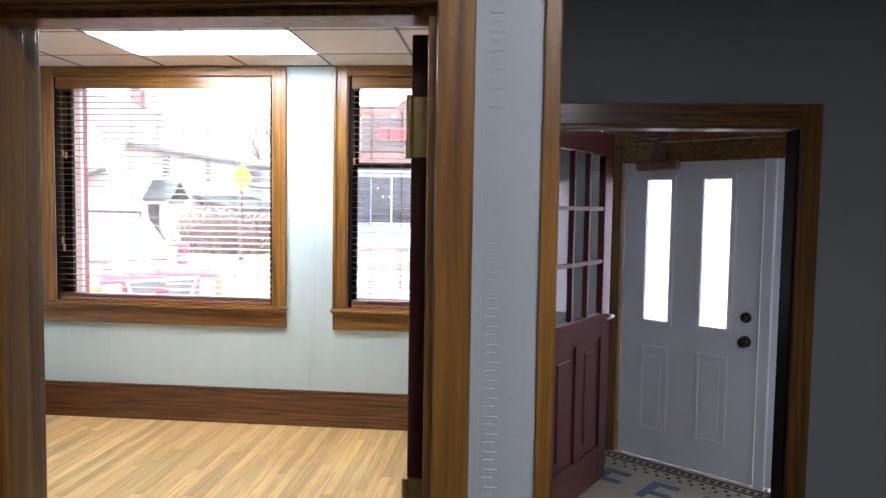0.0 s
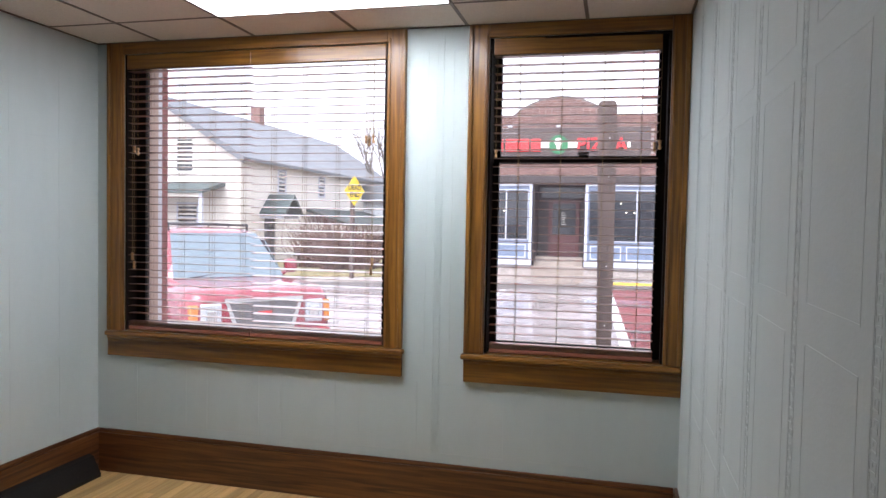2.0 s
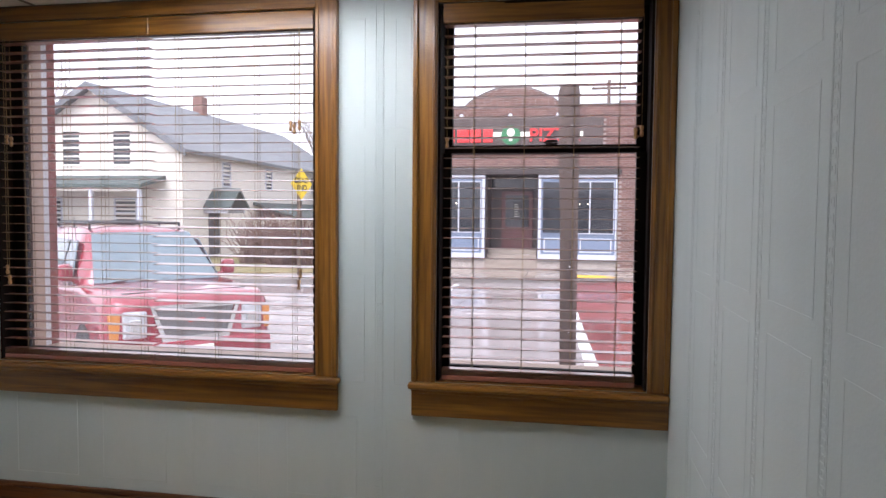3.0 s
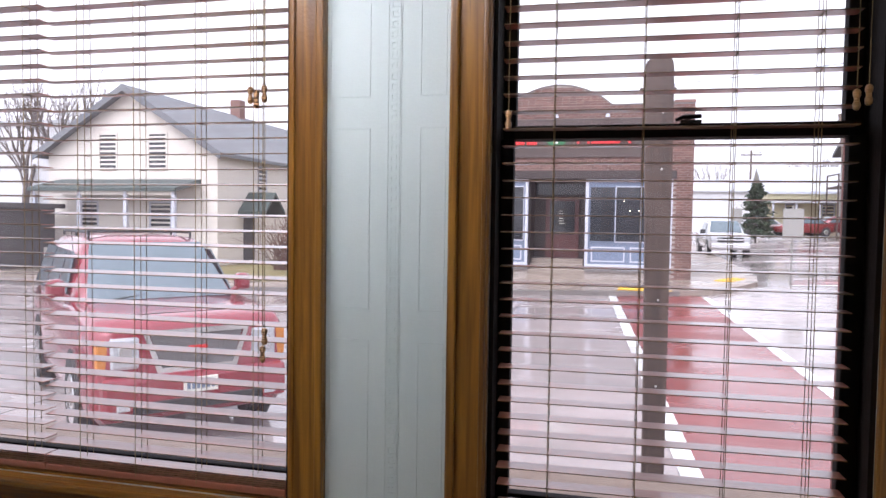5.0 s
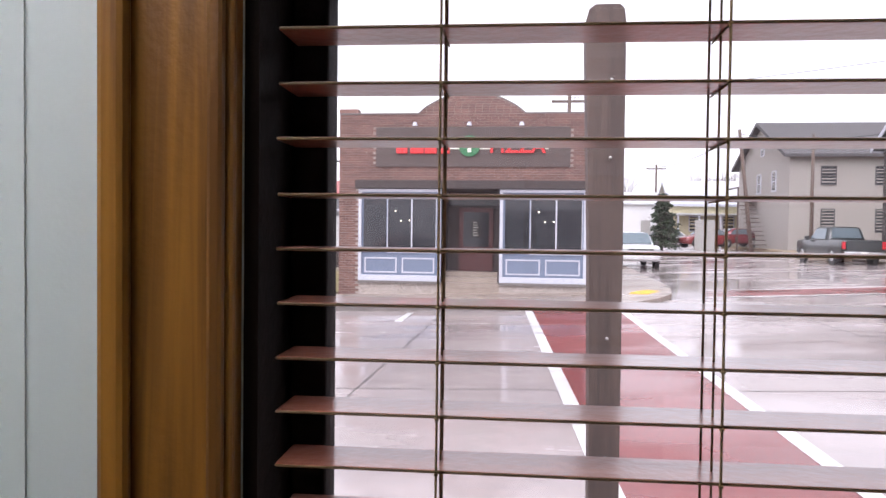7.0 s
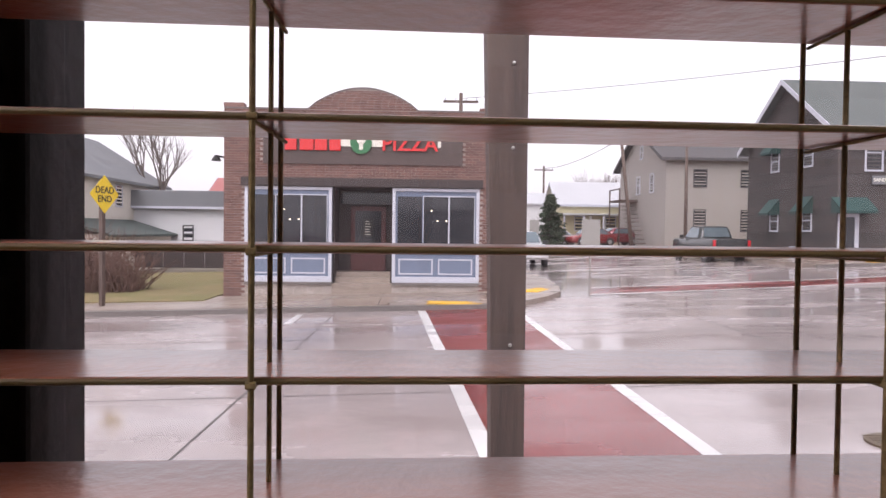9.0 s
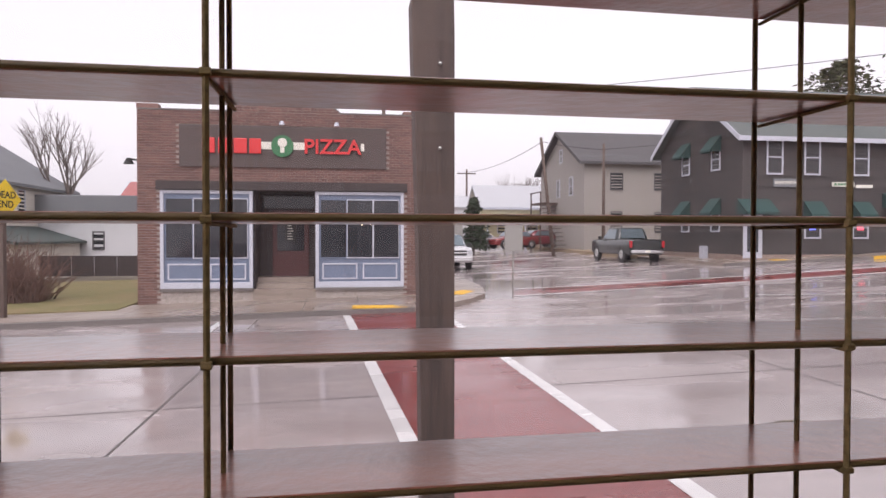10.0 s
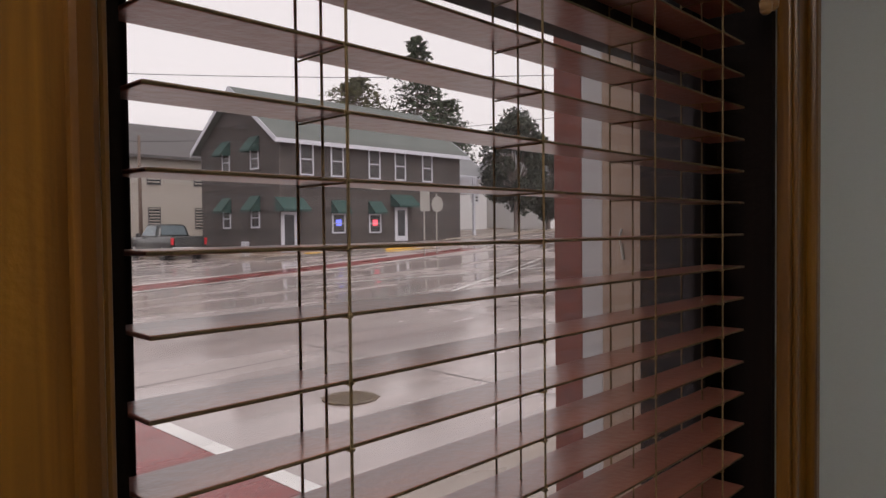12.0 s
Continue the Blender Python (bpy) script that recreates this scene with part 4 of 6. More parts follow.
letter_red = material("red_letter", (0.62, 0.03, 0.03), 0.4, grain=((10, 10, 10), (0.5, 0.02, 0.02), 0.5))
sign_green = material("sign_green", (0.03, 0.16, 0.06), 0.45, grain=((10, 10, 10), (0.02, 0.12, 0.05), 0.5))
sign_cream = material("sign_cream", (0.72, 0.70, 0.62), 0.5, grain=((10, 10, 10), (0.6, 0.58, 0.5), 0.5))
sign_yellow = material("sign_yellow", (0.85, 0.62, 0.04), 0.45, grain=((6, 6, 6), (0.78, 0.52, 0.03), 0.5))
# near-black; at the shop entrance this colour stands for shade
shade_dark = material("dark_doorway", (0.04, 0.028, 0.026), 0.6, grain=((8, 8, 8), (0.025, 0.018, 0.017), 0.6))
dark_red = material("dark_red_paint", (0.09, 0.022, 0.02), 0.45, grain=((8, 8, 8), (0.06, 0.015, 0.014), 0.6))
lamp_glint_glow = glowing("lamp_glint_glow", (1.0, 0.85, 0.6), 3.0)
PY, PB = 22.5, -0.30
shop = thing("brick_shop", "one-storey red brick shop with an arched parapet and blue shopfronts", "building", m=pose(-2.16, PY, PB))
sx = lambda x: x + 2.26
PX0, PX1 = sx(-6.47), sx(1.95)
A0, A1, B0, B1 = sx(-5.84), sx(-3.19), sx(-1.34), sx(1.35)
H = lambda z: z - PB
boxes("wall", mortar, shop, (PX0 + 0.012, A0, 0.012, 0.3, -0.6, H(5.33)), (B1, PX1 - 0.012, 0.012, 0.3, -0.6, H(5.33)), (A0, B1, 0.012, 0.3, H(3.0), H(5.33)),
      (PX0 + 0.012, PX0 + 0.3, 0.3, 14, -0.6, H(5.0)), (PX1 - 0.3, PX1 - 0.012, 0.3, 14, -0.6, H(5.0)), (PX0, PX1, 13.7, 14, -0.6, H(4.8)),
      (A0, A1, 0.012, 0.25, -0.6, H(0.05)), (B0, B1, 0.012, 0.25, -0.6, H(0.05)))
boxes("roof", kerb_mat, shop, (PX0 + 0.3, PX1 - 0.3, 0.3, 13.7, H(4.55), H(4.75)))
bm = bmesh.new()
arc = [(-1.67 + 3.34 * k / 16, H(5.33) + 0.66 * math.sin(math.pi * k / 16) ** 0.8) for k in range(17)]
slab(bm, [(sx(-2.26) + x, 0.0, z) for x, z in arc], (0, 0.3, 0))
part("arched_parapet", bm, mortar, shop)
bm = bmesh.new()
for (xa, za), (xb, zb) in zip(arc, arc[1:]):
    slab(bm, [(xa, -0.03, za), (xb, -0.03, zb), (xb, -0.03, zb + 0.05), (xa, -0.03, za + 0.05)], (0, 0.36, 0))
box(bm, PX0, -1.67, -0.03, 0.33, H(5.33), H(5.37))
box(bm, 1.67, PX1, -0.03, 0.33, H(5.33), H(5.37))
part("coping", bm, kerb_mat, shop)
boxes("pilaster_cap", brick_red_i, shop, (PX0 - 0.01, PX0 + 0.6, -0.02, 0.33, H(5.37), H(5.50)))
boxes("pilaster_cap", brick_red_i, shop, (PX1 - 0.62, PX1 + 0.01, -0.02, 0.33, H(5.37), H(5.46)))
boxes("sign_board", sign_brown, shop, (sx(-5.28), sx(0.80), -0.06, 0.0, H(3.67), H(4.91)), bevel=0.01)
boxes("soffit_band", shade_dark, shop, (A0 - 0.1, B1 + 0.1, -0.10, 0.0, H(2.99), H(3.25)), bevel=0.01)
boxes("brick_sill", kerb_mat, shop, (A0, A1, -0.06, 0.0, H(-0.02), H(0.06)))
boxes("brick_sill", kerb_mat, shop, (B0, B1, -0.06, 0.0, H(-0.02), H(0.06)))


def extruded_text(words, size, mat, parent, m, depth=0.03, name="lettering"):
    c = bpy.data.curves.new(name, "FONT")
    c.offset = 0.016 * size
    c.body, c.size, c.extrude, c.align_x, c.align_y = words, size, depth, "CENTER", "CENTER"
    ob = new(name, c)
    me = bpy.data.meshes.new_from_object(ob.evaluated_get(bpy.context.evaluated_depsgraph_get()))
    bpy.data.objects.remove(ob)
    me.materials.append(mat)
    ob = new(name, me)
    ob.parent, ob.matrix_basis = parent, m
    return ob


extruded_text("PIZZA", 0.62, letter_red, shop, pose(sx(-0.83), -0.11, H(4.30), 90, 0, 0) @ Matrix.Diagonal((1.02, 1, 1, 1)))
bm = bmesh.new()
for k, wdt in enumerate((0.36, 0.42, 0.38, 0.34)):
    u = sx(-4.62) + 0.45 * k
    box(bm, u, u + wdt, -0.13, -0.07, H(4.08), H(4.53), bevel=0.02)
part("brand_shapes", bm, letter_red, shop)
bm = bmesh.new()
box(bm, sx(-2.98), sx(-1.64), -0.075, -0.06, H(4.22), H(4.44))
box(bm, sx(0.03), sx(0.13), -0.075, -0.06, H(4.22), H(4.44))
part("sign_band", bm, sign_cream, shop)
bm = bmesh.new()
tube(bm, (0.0 - 0.05, -0.06, H(4.32)), (-0.05, -0.12, H(4.32)), 0.33, seg=28)
part("roundel", bm, sign_green, shop)
bm = bmesh.new()
tube(bm, (-0.05, -0.118, H(4.42)), (-0.05, -0.135, H(4.42)), 0.14, seg=16)
box(bm, -0.11, 0.01, -0.135, -0.118, H(4.12), H(4.32), bevel=0.01)
part("roundel_mark", bm, sign_cream, shop)
for u in (sx(-4.0), sx(-2.31), sx(-0.7)):
    bm = bmesh.new()
    tube(bm, (u, -0.05, H(4.98)), (u, -0.30, H(5.02)), 0.015)
    tube(bm, (u, -0.30, H(5.03)), (u, -0.30, H(4.92)), 0.05, 0.09)
    part("sign_lamp", bm, trim_white, shop)
for a, b in ((A0, A1), (B0, B1)):
    bay = boxes("shopfront", panel_blue, shop, (a, b, 0.04, 0.20, H(0.06), H(2.98)))
    bm = bmesh.new()
    for d in ((a, a + 0.10, H(0.06), H(2.98)), (b - 0.10, b, H(0.06), H(2.98)), (a + 0.10, b - 0.10, H(2.88), H(2.98)), (a + 0.10, b - 0.10, H(0.06), H(0.24))):
        box(bm, d[0], d[1], -0.02, 0.05, d[2], d[3], bevel=0.008)
    part("frame", bm, trim_white, bay)
    w = (b - a - 0.28) / 3
    for k in range(3):
        u = a + 0.14 + k * w
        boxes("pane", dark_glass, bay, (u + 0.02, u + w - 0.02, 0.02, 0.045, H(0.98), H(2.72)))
        bm = bmesh.new()
        for d in ((u, u + 0.022, H(0.95), H(2.75)), (u + w - 0.022, u + w, H(0.95), H(2.75)), (u + 0.022, u + w - 0.022, H(0.95), H(0.98)), (u + 0.022, u + w - 0.022, H(2.72), H(2.75))):
            box(bm, d[0], d[1], 0.0, 0.05, d[2], d[3])
        part("sash_bar", bm, trim_white if k else panel_blue, bay)
    for u0, u1 in ((a + 0.20, (a + b) / 2 - 0.08), ((a + b) / 2 + 0.08, b - 0.20)):
        bm = bmesh.new()
        for d in ((u0, u0 + 0.045, H(0.31), H(0.80)), (u1 - 0.045, u1, H(0.31), H(0.80)), (u0 + 0.045, u1 - 0.045, H(0.31), H(0.355)), (u0 + 0.045, u1 - 0.045, H(0.755), H(0.80))):
            box(bm, d[0], d[1], 0.018, 0.05, d[2], d[3], bevel=0.004)
        part("panel_moulding", bm, trim_white, bay)
    # glowing beads set before the panes as painted lamp glints
    for dx, z in ((0.45, 2.28), (0.62, 1.98), (0.52, 1.97)):
        bm = bmesh.new()
        bmesh.ops.create_uvsphere(bm, u_segments=8, v_segments=6, radius=0.02, matrix=Matrix.Translation((a + (b - a) * dx, 0.005, H(z))))
        part("lamp_glint", bm, lamp_glint_glow, bay)
# recessed entrance; near-black walls carry the shade inside as colour
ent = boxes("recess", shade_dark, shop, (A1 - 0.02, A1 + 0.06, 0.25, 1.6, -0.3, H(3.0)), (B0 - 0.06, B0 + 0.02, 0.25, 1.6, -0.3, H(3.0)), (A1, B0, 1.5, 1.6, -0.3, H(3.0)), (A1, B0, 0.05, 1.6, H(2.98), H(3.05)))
boxes("step", walk_mat, shop, (A1, B0, 0.0, 1.5, -0.5, H(0.02)), (A1, B0, 0.35, 1.5, H(0.02), H(0.18)), (A1, B0, 0.7, 1.5, H(0.18), H(0.34)))
boxes("door", dark_red, shop, (A1 + 0.45, B0 - 0.25, 1.42, 1.5, H(0.34), H(2.45)), bevel=0.01)
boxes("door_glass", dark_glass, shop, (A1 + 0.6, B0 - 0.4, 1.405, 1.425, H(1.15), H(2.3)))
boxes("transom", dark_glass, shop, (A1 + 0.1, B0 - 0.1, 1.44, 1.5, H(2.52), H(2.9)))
boxes("menu_board", black_iron, shop, (A1 + 0.85, B0 - 0.65, 1.385, 1.404, H(1.45), H(2.05)))
bm = bmesh.new()
for k in range(6):
    box(bm, A1 + 0.92, B0 - 0.74 - 0.03 * (k % 3), 1.380, 1.386, H(1.52) + 0.085 * k, H(1.545) + 0.085 * k)
part("menu_lines", bm, sign_cream, shop)


def brick_face(parent, u0, u1, z0, z1, holes, at, near, limit=None):
    """Running-bond bricks on the front at local y = 0; those for which near() holds are pieces of their own."""
    shared, verts, faces, made = {}, [], [], 0
    row, z = 0, z0
    while z < z1 - 0.02:
        if limit:
            u0, u1 = limit(z)
        u = u0 - (0.11 if row % 2 else 0.0)
        while u < u1:
            a, b = max(u, u0), min(u + 0.205, u1)
            c, d = z, min(z + 0.066, z1)
            u += 0.22
            if b - a < 0.03 or any(h[0] < (a + b) / 2 < h[1] and c < h[3] - 0.01 and d > h[2] + 0.01 for h in holes):
                continue
            if near((a + b) / 2, z) and made < 300:
                key = (round(b - a, 3), round(d - c, 3))
                if key not in shared:
                    bm = bmesh.new()
                    box(bm, 0, b - a, -0.012, 0.02, 0, d - c)
                    me = bpy.data.meshes.new("brick")
                    bm.to_mesh(me)
                    bm.free()
                    me.materials.append(brick_red)
                    shared[key] = me
                ob = new("brick", shared[key])
                ob.parent, ob.location = parent, (a, at, c)
                made += 1
            else:
                k = len(verts)
                verts.extend((x, at + y, zz) for zz in (c, d) for x, y in ((a, -0.012), (b, -0.012), (b, 0.02), (a, 0.02)))
                faces.extend([(k, k + 1, k + 5, k + 4), (k + 1, k + 2, k + 6, k + 5), (k + 3, k, k + 4, k + 7), (k + 4, k + 5, k + 6, k + 7), (k, k + 3, k + 2, k + 1)])
        z += 0.078
        row += 1
    me = bpy.data.meshes.new("brickwork")
    me.from_pydata(verts, [], faces)
    me.materials.append(brick_red_i)
    ob = new("brickwork", me)
    ob.parent = parent
    ob["kind"] = "stuff"


brick_face(shop, PX0, PX1, -0.3, H(5.33), [(A0, B1, -1, H(3.0)), (sx(-5.28), sx(0.80), H(3.67), H(4.91))], 0.0, lambda u, z: u > B1 - 0.05)
def arch_span(z):
    s = math.asin(min(1.0, max(0.0, (z + 0.04 - H(5.33)) / 0.66)) ** 1.25) / math.pi
    return -1.67 + 3.34 * s, 1.67 - 3.34 * s


brick_face(shop, -1.67, 1.67, H(5.34), H(5.92), [], 0.0, lambda u, z: False, arch_span)
bm = bmesh.new()
tube(bm, (PX0 - 0.02, 0.8, H(3.9)), (PX0 - 0.45, 0.8, H(3.95)), 0.03)
tube(bm, (PX0 - 0.45, 0.8, H(3.98)), (PX0 - 0.45, 0.8, H(3.80)), 0.06, 0.16)
part("wall_lamp", bm, black_iron, shop)


# ---- houses ----
siding_cream = material("cream_siding", (0.70, 0.65, 0.58), 0.7, grain=((8, 8, 8), (0.62, 0.57, 0.5), 0.6), stain=((0.6, 0.6, 0.9), (0.64, 0.59, 0.53), 0.5))
siding_grey = material("grey_siding", (0.30, 0.275, 0.255), 0.8, grain=((8, 8, 8), (0.31, 0.285, 0.26), 0.6), stain=((0.5, 0.5, 0.8), (0.32, 0.29, 0.27), 0.5))
siding_dark = material("dark_weathered_shingles", (0.062, 0.054, 0.052), 0.9, grain=((12, 12, 25), (0.035, 0.030, 0.029), 0.9), stain=((0.7, 0.7, 0.9), (0.085, 0.072, 0.068), 0.5), bump=0.3, bump_scale=25, random_by="island")
siding_yellow = material("yellow_siding", (0.55, 0.50, 0.33), 0.7, grain=((8, 8, 8), (0.47, 0.42, 0.27), 0.6))
siding_white = material("white_siding", (0.62, 0.62, 0.63), 0.7, grain=((8, 8, 8), (0.53, 0.53, 0.54), 0.6))
roof_slate = material("blue_grey_roof", (0.15, 0.155, 0.165), 0.75, grain=((6, 6, 6), (0.13, 0.138, 0.148), 0.7), stain=((0.5, 0.5, 0.5), (0.21, 0.22, 0.225), 0.5))
roof_green = material("green_shingles", (0.065, 0.085, 0.078), 0.7, grain=((10, 10, 10), (0.045, 0.062, 0.056), 0.7))
roof_dark = material("dark_shingles", (0.085, 0.08, 0.082), 0.75, grain=((10, 10, 10), (0.06, 0.056, 0.058), 0.8))
roof_metal = material("pale_metal_roof", (0.55, 0.56, 0.58), 0.35, 0.4, grain=((3, 3, 3), (0.45, 0.46, 0.48), 0.6))
roof_red = material("red_metal_roof", (0.30, 0.07, 0.06), 0.5, grain=((4, 4, 4), (0.4, 0.2, 0.19), 0.7))
awning_green = material("green_awning_cloth", (0.018, 0.052, 0.048), 0.8, grain=((20, 20, 20), (0.012, 0.055, 0.048), 0.6))
neon_blue = glowing("neon_blue", (0.15, 0.2, 1.0), 1.5)
neon_red = glowing("neon_red", (1.0, 0.1, 0.15), 1.5)


def sided_wall(parent, length, z0, z1, m, mat, board=0.14, gable=0.0, name="wall"):
    """A clapboard wall along local x, front towards local -y, optionally with a gable of that height; each board overhangs the next."""
    bm = bmesh.new()
    z = z0
    top = z1 + gable
    while z < top - 0.01:
        zt = min(z + board, top)
        inset = 0.0 if zt <= z1 else (zt - z1) / gable * length / 2 if gable else 0.0
        inset0 = 0.0 if z <= z1 else (z - z1) / gable * length / 2 if gable else 0.0
        a0, a1, b0, b1 = inset0, length - inset0, inset, length - inset
        if b1 - b0 > 0.02:
            loft(bm, [[(a0, -0.022, z), (a1, -0.022, z), (a1, 0.10, z), (a0, 0.10, z)], [(b0, -0.004, zt), (b1, -0.004, zt), (b1, 0.10, zt), (b0, 0.10, zt)]])
        z += board
    ob = part(name, bm, mat, parent)
    ob.matrix_basis = m
    return ob


def house_window(parent, m, w, h, frame_mat=None, glass=None):
    g = boxes("window", frame_mat or trim_white, parent, (-w / 2 - 0.08, -w / 2, -0.05, 0.04, -0.08, h + 0.08), (w / 2, w / 2 + 0.08, -0.05, 0.04, -0.08, h + 0.08), (-w / 2, w / 2, -0.05, 0.04, h, h + 0.08),
              (-w / 2 - 0.04, w / 2 + 0.04, -0.08, 0.04, -0.08, 0.0), (-w / 2, w / 2, -0.035, 0.04, h / 2 - 0.03, h / 2 + 0.03))
    g.matrix_basis = m
    boxes("pane", glass or dark_glass, g, (-w / 2, w / 2, -0.015, 0.0, 0, h))
    return g


def gable_roof(parent, length, span, z, rise, mat, over=0.35, trim=None, thick=0.14):
    """Ridge along local x from 0 to length, over a span in local y from 0 to span."""
    k = rise / (span / 2)
    for s in (0, 1):
        bm = bmesh.new()
        ya, yb = (-over, span / 2) if not s else (span + over, span / 2)
        za, zb = z - over * k, z + rise
        slab(bm, [(-over, ya, za), (-over, yb, zb), (-over, yb, zb + thick), (-over, ya, za + thick)], (length + 2 * over, 0, 0))
        part("roof", bm, mat, parent)
        if trim:
            bm = bmesh.new()
            for x in (-over - 0.04, length + over):
                slab(bm, [(x, ya, za - 0.12), (x, yb, zb - 0.12), (x, yb, zb + thick + 0.02), (x, ya, za + thick + 0.02)], (0.04, 0, 0))
            ye = ya - 0.03 if not s else ya
            box(bm, -over, length + over, ye, ye + 0.03, za - 0.08, za + thick)
            part("fascia", bm, trim, parent)


def awning(parent, m, w, drop, out):
    bm = bmesh.new()
    slab(bm, [(-w / 2, 0, drop), (-w / 2, -out, 0.12), (-w / 2, -out, 0.0), (-w / 2, -out + 0.03, 0.0), (-w / 2, -out + 0.03, 0.10), (-w / 2, 0, drop - 0.05)], (w, 0, 0))
    for s in (-1, 1):
        slab(bm, [(s * w / 2, 0, drop), (s * w / 2, -out, 0.12), (s * w / 2, -out, 0.0), (s * w / 2, 0, 0.02)], (-s * 0.02, 0, 0))
    ob = part("awning", bm, awning_green, parent)
    ob.matrix_basis = m
    return ob


R90 = lambda x, y, z: pose(x, y, z, 0, 0, -90)      # a wall whose front looks to -x
R270 = lambda x, y, z: pose(x, y, z, 0, 0, 90)      # a wall whose front looks to +x

# dark shop on the far corner: ridge along x, gable to the west
hz = 0.40
h4 = thing("corner_tavern", "dark weathered two-storey clapboard building with green awnings", "building", m=pose(18.7, 32.5, hz))
L4, S4, E4 = 13.5, 8.5, 6.6 - hz
sided_wall(h4, L4, 0.35, E4, pose(0, 0, 0), siding_dark, 0.16)
sided_wall(h4, S4, 0.35, E4, R90(0, S4, 0), siding_dark, 0.16, gable=2.9)
sided_wall(h4, S4, 0.35, E4, R270(L4, 0, 0), siding_dark, 0.3, gable=2.9)
sided_wall(h4, L4, 0.35, E4, pose(L4, S4, 0, 0, 0, 180), siding_dark, 0.3)
stone_base = material("pink_stone_base", (0.30, 0.22, 0.18), 0.9, grain=((5, 5, 5), (0.2, 0.15, 0.13), 0.9), bump=0.5, bump_scale=12)
boxes("foundation", stone_base, h4, (-0.04, L4 + 0.04, -0.05, 0.05, -0.6, 0.37), (-0.05, 0.05, 0.05, S4, -0.6, 0.37))
roof_tavern = material("dark_green_grey_shingles", (0.095, 0.11, 0.105), 0.85, grain=((10, 10, 10), (0.07, 0.082, 0.078), 0.8), stain=((0.6, 0.6, 0.6), (0.12, 0.13, 0.125), 0.5))
gable_roof(h4, L4, S4, E4, 2.95, roof_tavern, 0.45, trim_white)
boxes("corner_board", siding_dark, h4, (-0.05, 0.06, -0.06, 0.05, 0.3, E4))
for x in (1.65, 3.65, 6.3, 8.3, 10.55):
    house_window(h4, pose(x, 0, 4.72 - hz), 0.72, 1.55)
for x, neon in ((3.7, neon_blue), (6.3, neon_red)):
    w = house_window(h4, pose(x, 0, 1.62 - hz), 0.75, 0.95)
    boxes("neon_sign", neon, w, (-0.18, 0.18, -0.03, -0.02, 0.35, 0.68))
    awning(h4, pose(x, -0.03, 2.62 - hz), 1.0, 0.75, 0.6)
for y in (2.4, 5.5):
    house_window(h4, R90(0, y, 5.1 - hz), 0.72, 1.0)
    awning(h4, R90(-0.03, y, 5.95 - hz), 1.05, 0.85, 0.6)
    house_window(h4, R90(0, y, 1.95 - hz), 0.72, 0.95)
    awning(h4, R90(-0.03, y, 2.75 - hz), 1.05, 0.85, 0.6)
for x, z0, hh in ((0.5, 0.6, 2.1), (8.3, 1.05, 2.0)):
    d = boxes("door", trim_white, h4, (x - 0.5, x - 0.30, -0.07, 0.02, z0 - hz, z0 + hh - hz), (x + 0.30, x + 0.5, -0.07, 0.02, z0 - hz, z0 + hh - hz), (x - 0.30, x + 0.30, -0.07, 0.02, z0 + hh - 0.16 - hz, z0 + hh - hz), (x - 0.30, x + 0.30, -0.07, 0.02, z0 - hz, z0 + 0.3 - hz))
    boxes("pane", dark_glass, d, (x - 0.30, x + 0.30, -0.05, -0.02, z0 + 0.3 - hz, z0 + hh - 0.16 - hz))
    awning(h4, pose(x, -0.08, z0 + hh - hz), 1.7, 0.75, 0.8)
ss = boxes("sign_panel", roof_slate, h4, (1.55, 3.05, -0.10, -0.04, 3.55 - hz + 0.5, 3.95 - hz + 0.5), bevel=0.01)
extruded_text("SANDWICHES", 0.22, sign_cream, h4, pose(2.3, -0.11, 4.25 - hz, 90, 0, 0), 0.006)
boxes("sign_panel", sign_cream, h4, (4.7, 5.9, -0.09, -0.04, 4.1 - hz, 4.32 - hz), (6.0, 6.9, -0.09, -0.04, 4.05 - hz, 4.2 - hz))
bm = bmesh.new()
for k in range(6):
    box(bm, 4.8 + 0.17 * k, 4.92 + 0.17 * k, -0.10, -0.088, 4.16 - hz, 4.27 - hz)
part("sign_bars", bm, sign_green, h4)
boxes("utility_box", trim_white, h4, (-0.35, -0.06, 3.0, 3.4, -0.1, 0.75), bevel=0.02)

# white balcony beside it
pc = thing("white_balcony", "white painted wooden balcony on posts", "balcony", m=pose(32.4, 33.2, 0.9))
boxes("post", trim_white, pc, (1.9, 2.06, 0, 0.16, -0.4, 4.4))
boxes("post", trim_white, pc, (0, 0.16, 0, 0.16, -0.4, 4.4))
boxes("deck", trim_white, pc, (-0.1, 2.2, -0.1, 3.0, 3.2, 3.45))
boxes("railing", trim_white, pc, (-0.1, 2.2, -0.08, -0.02, 4.3, 4.4), *[(-0.05 + 0.2 * k, 0.03 + 0.2 * k, -0.07, -0.03, 3.45, 4.3) for k in range(12)])
hw = thing("white_house", "white house with horizontal siding behind dark trees", "house", m=pose(34.0, 40.0, 0.9))
sided_wall(hw, 9, 0, 5.2, pose(0, 0, 0), siding_white, 0.25)
sided_wall(hw, 8, 0, 5.2, R90(0, 8, 0), siding_white, 0.25, gable=2.6)
gable_roof(hw, 9, 8, 5.2, 2.7, roof_slate, 0.4, trim_white)
for x in (2.0, 5.0, 7.5):
    house_window(hw, pose(x, 0, 3.0), 0.8, 1.3)
copy_thing(hw, pose(47.0, 37.0 * DEEP, 1.3))

# grey two-storey house up the side street
g0 = 0.35
h3 = thing("grey_house", "large grey two-storey house with a dark shingle roof and outside stair", "house", m=pose(18.2, 54.0, g0))
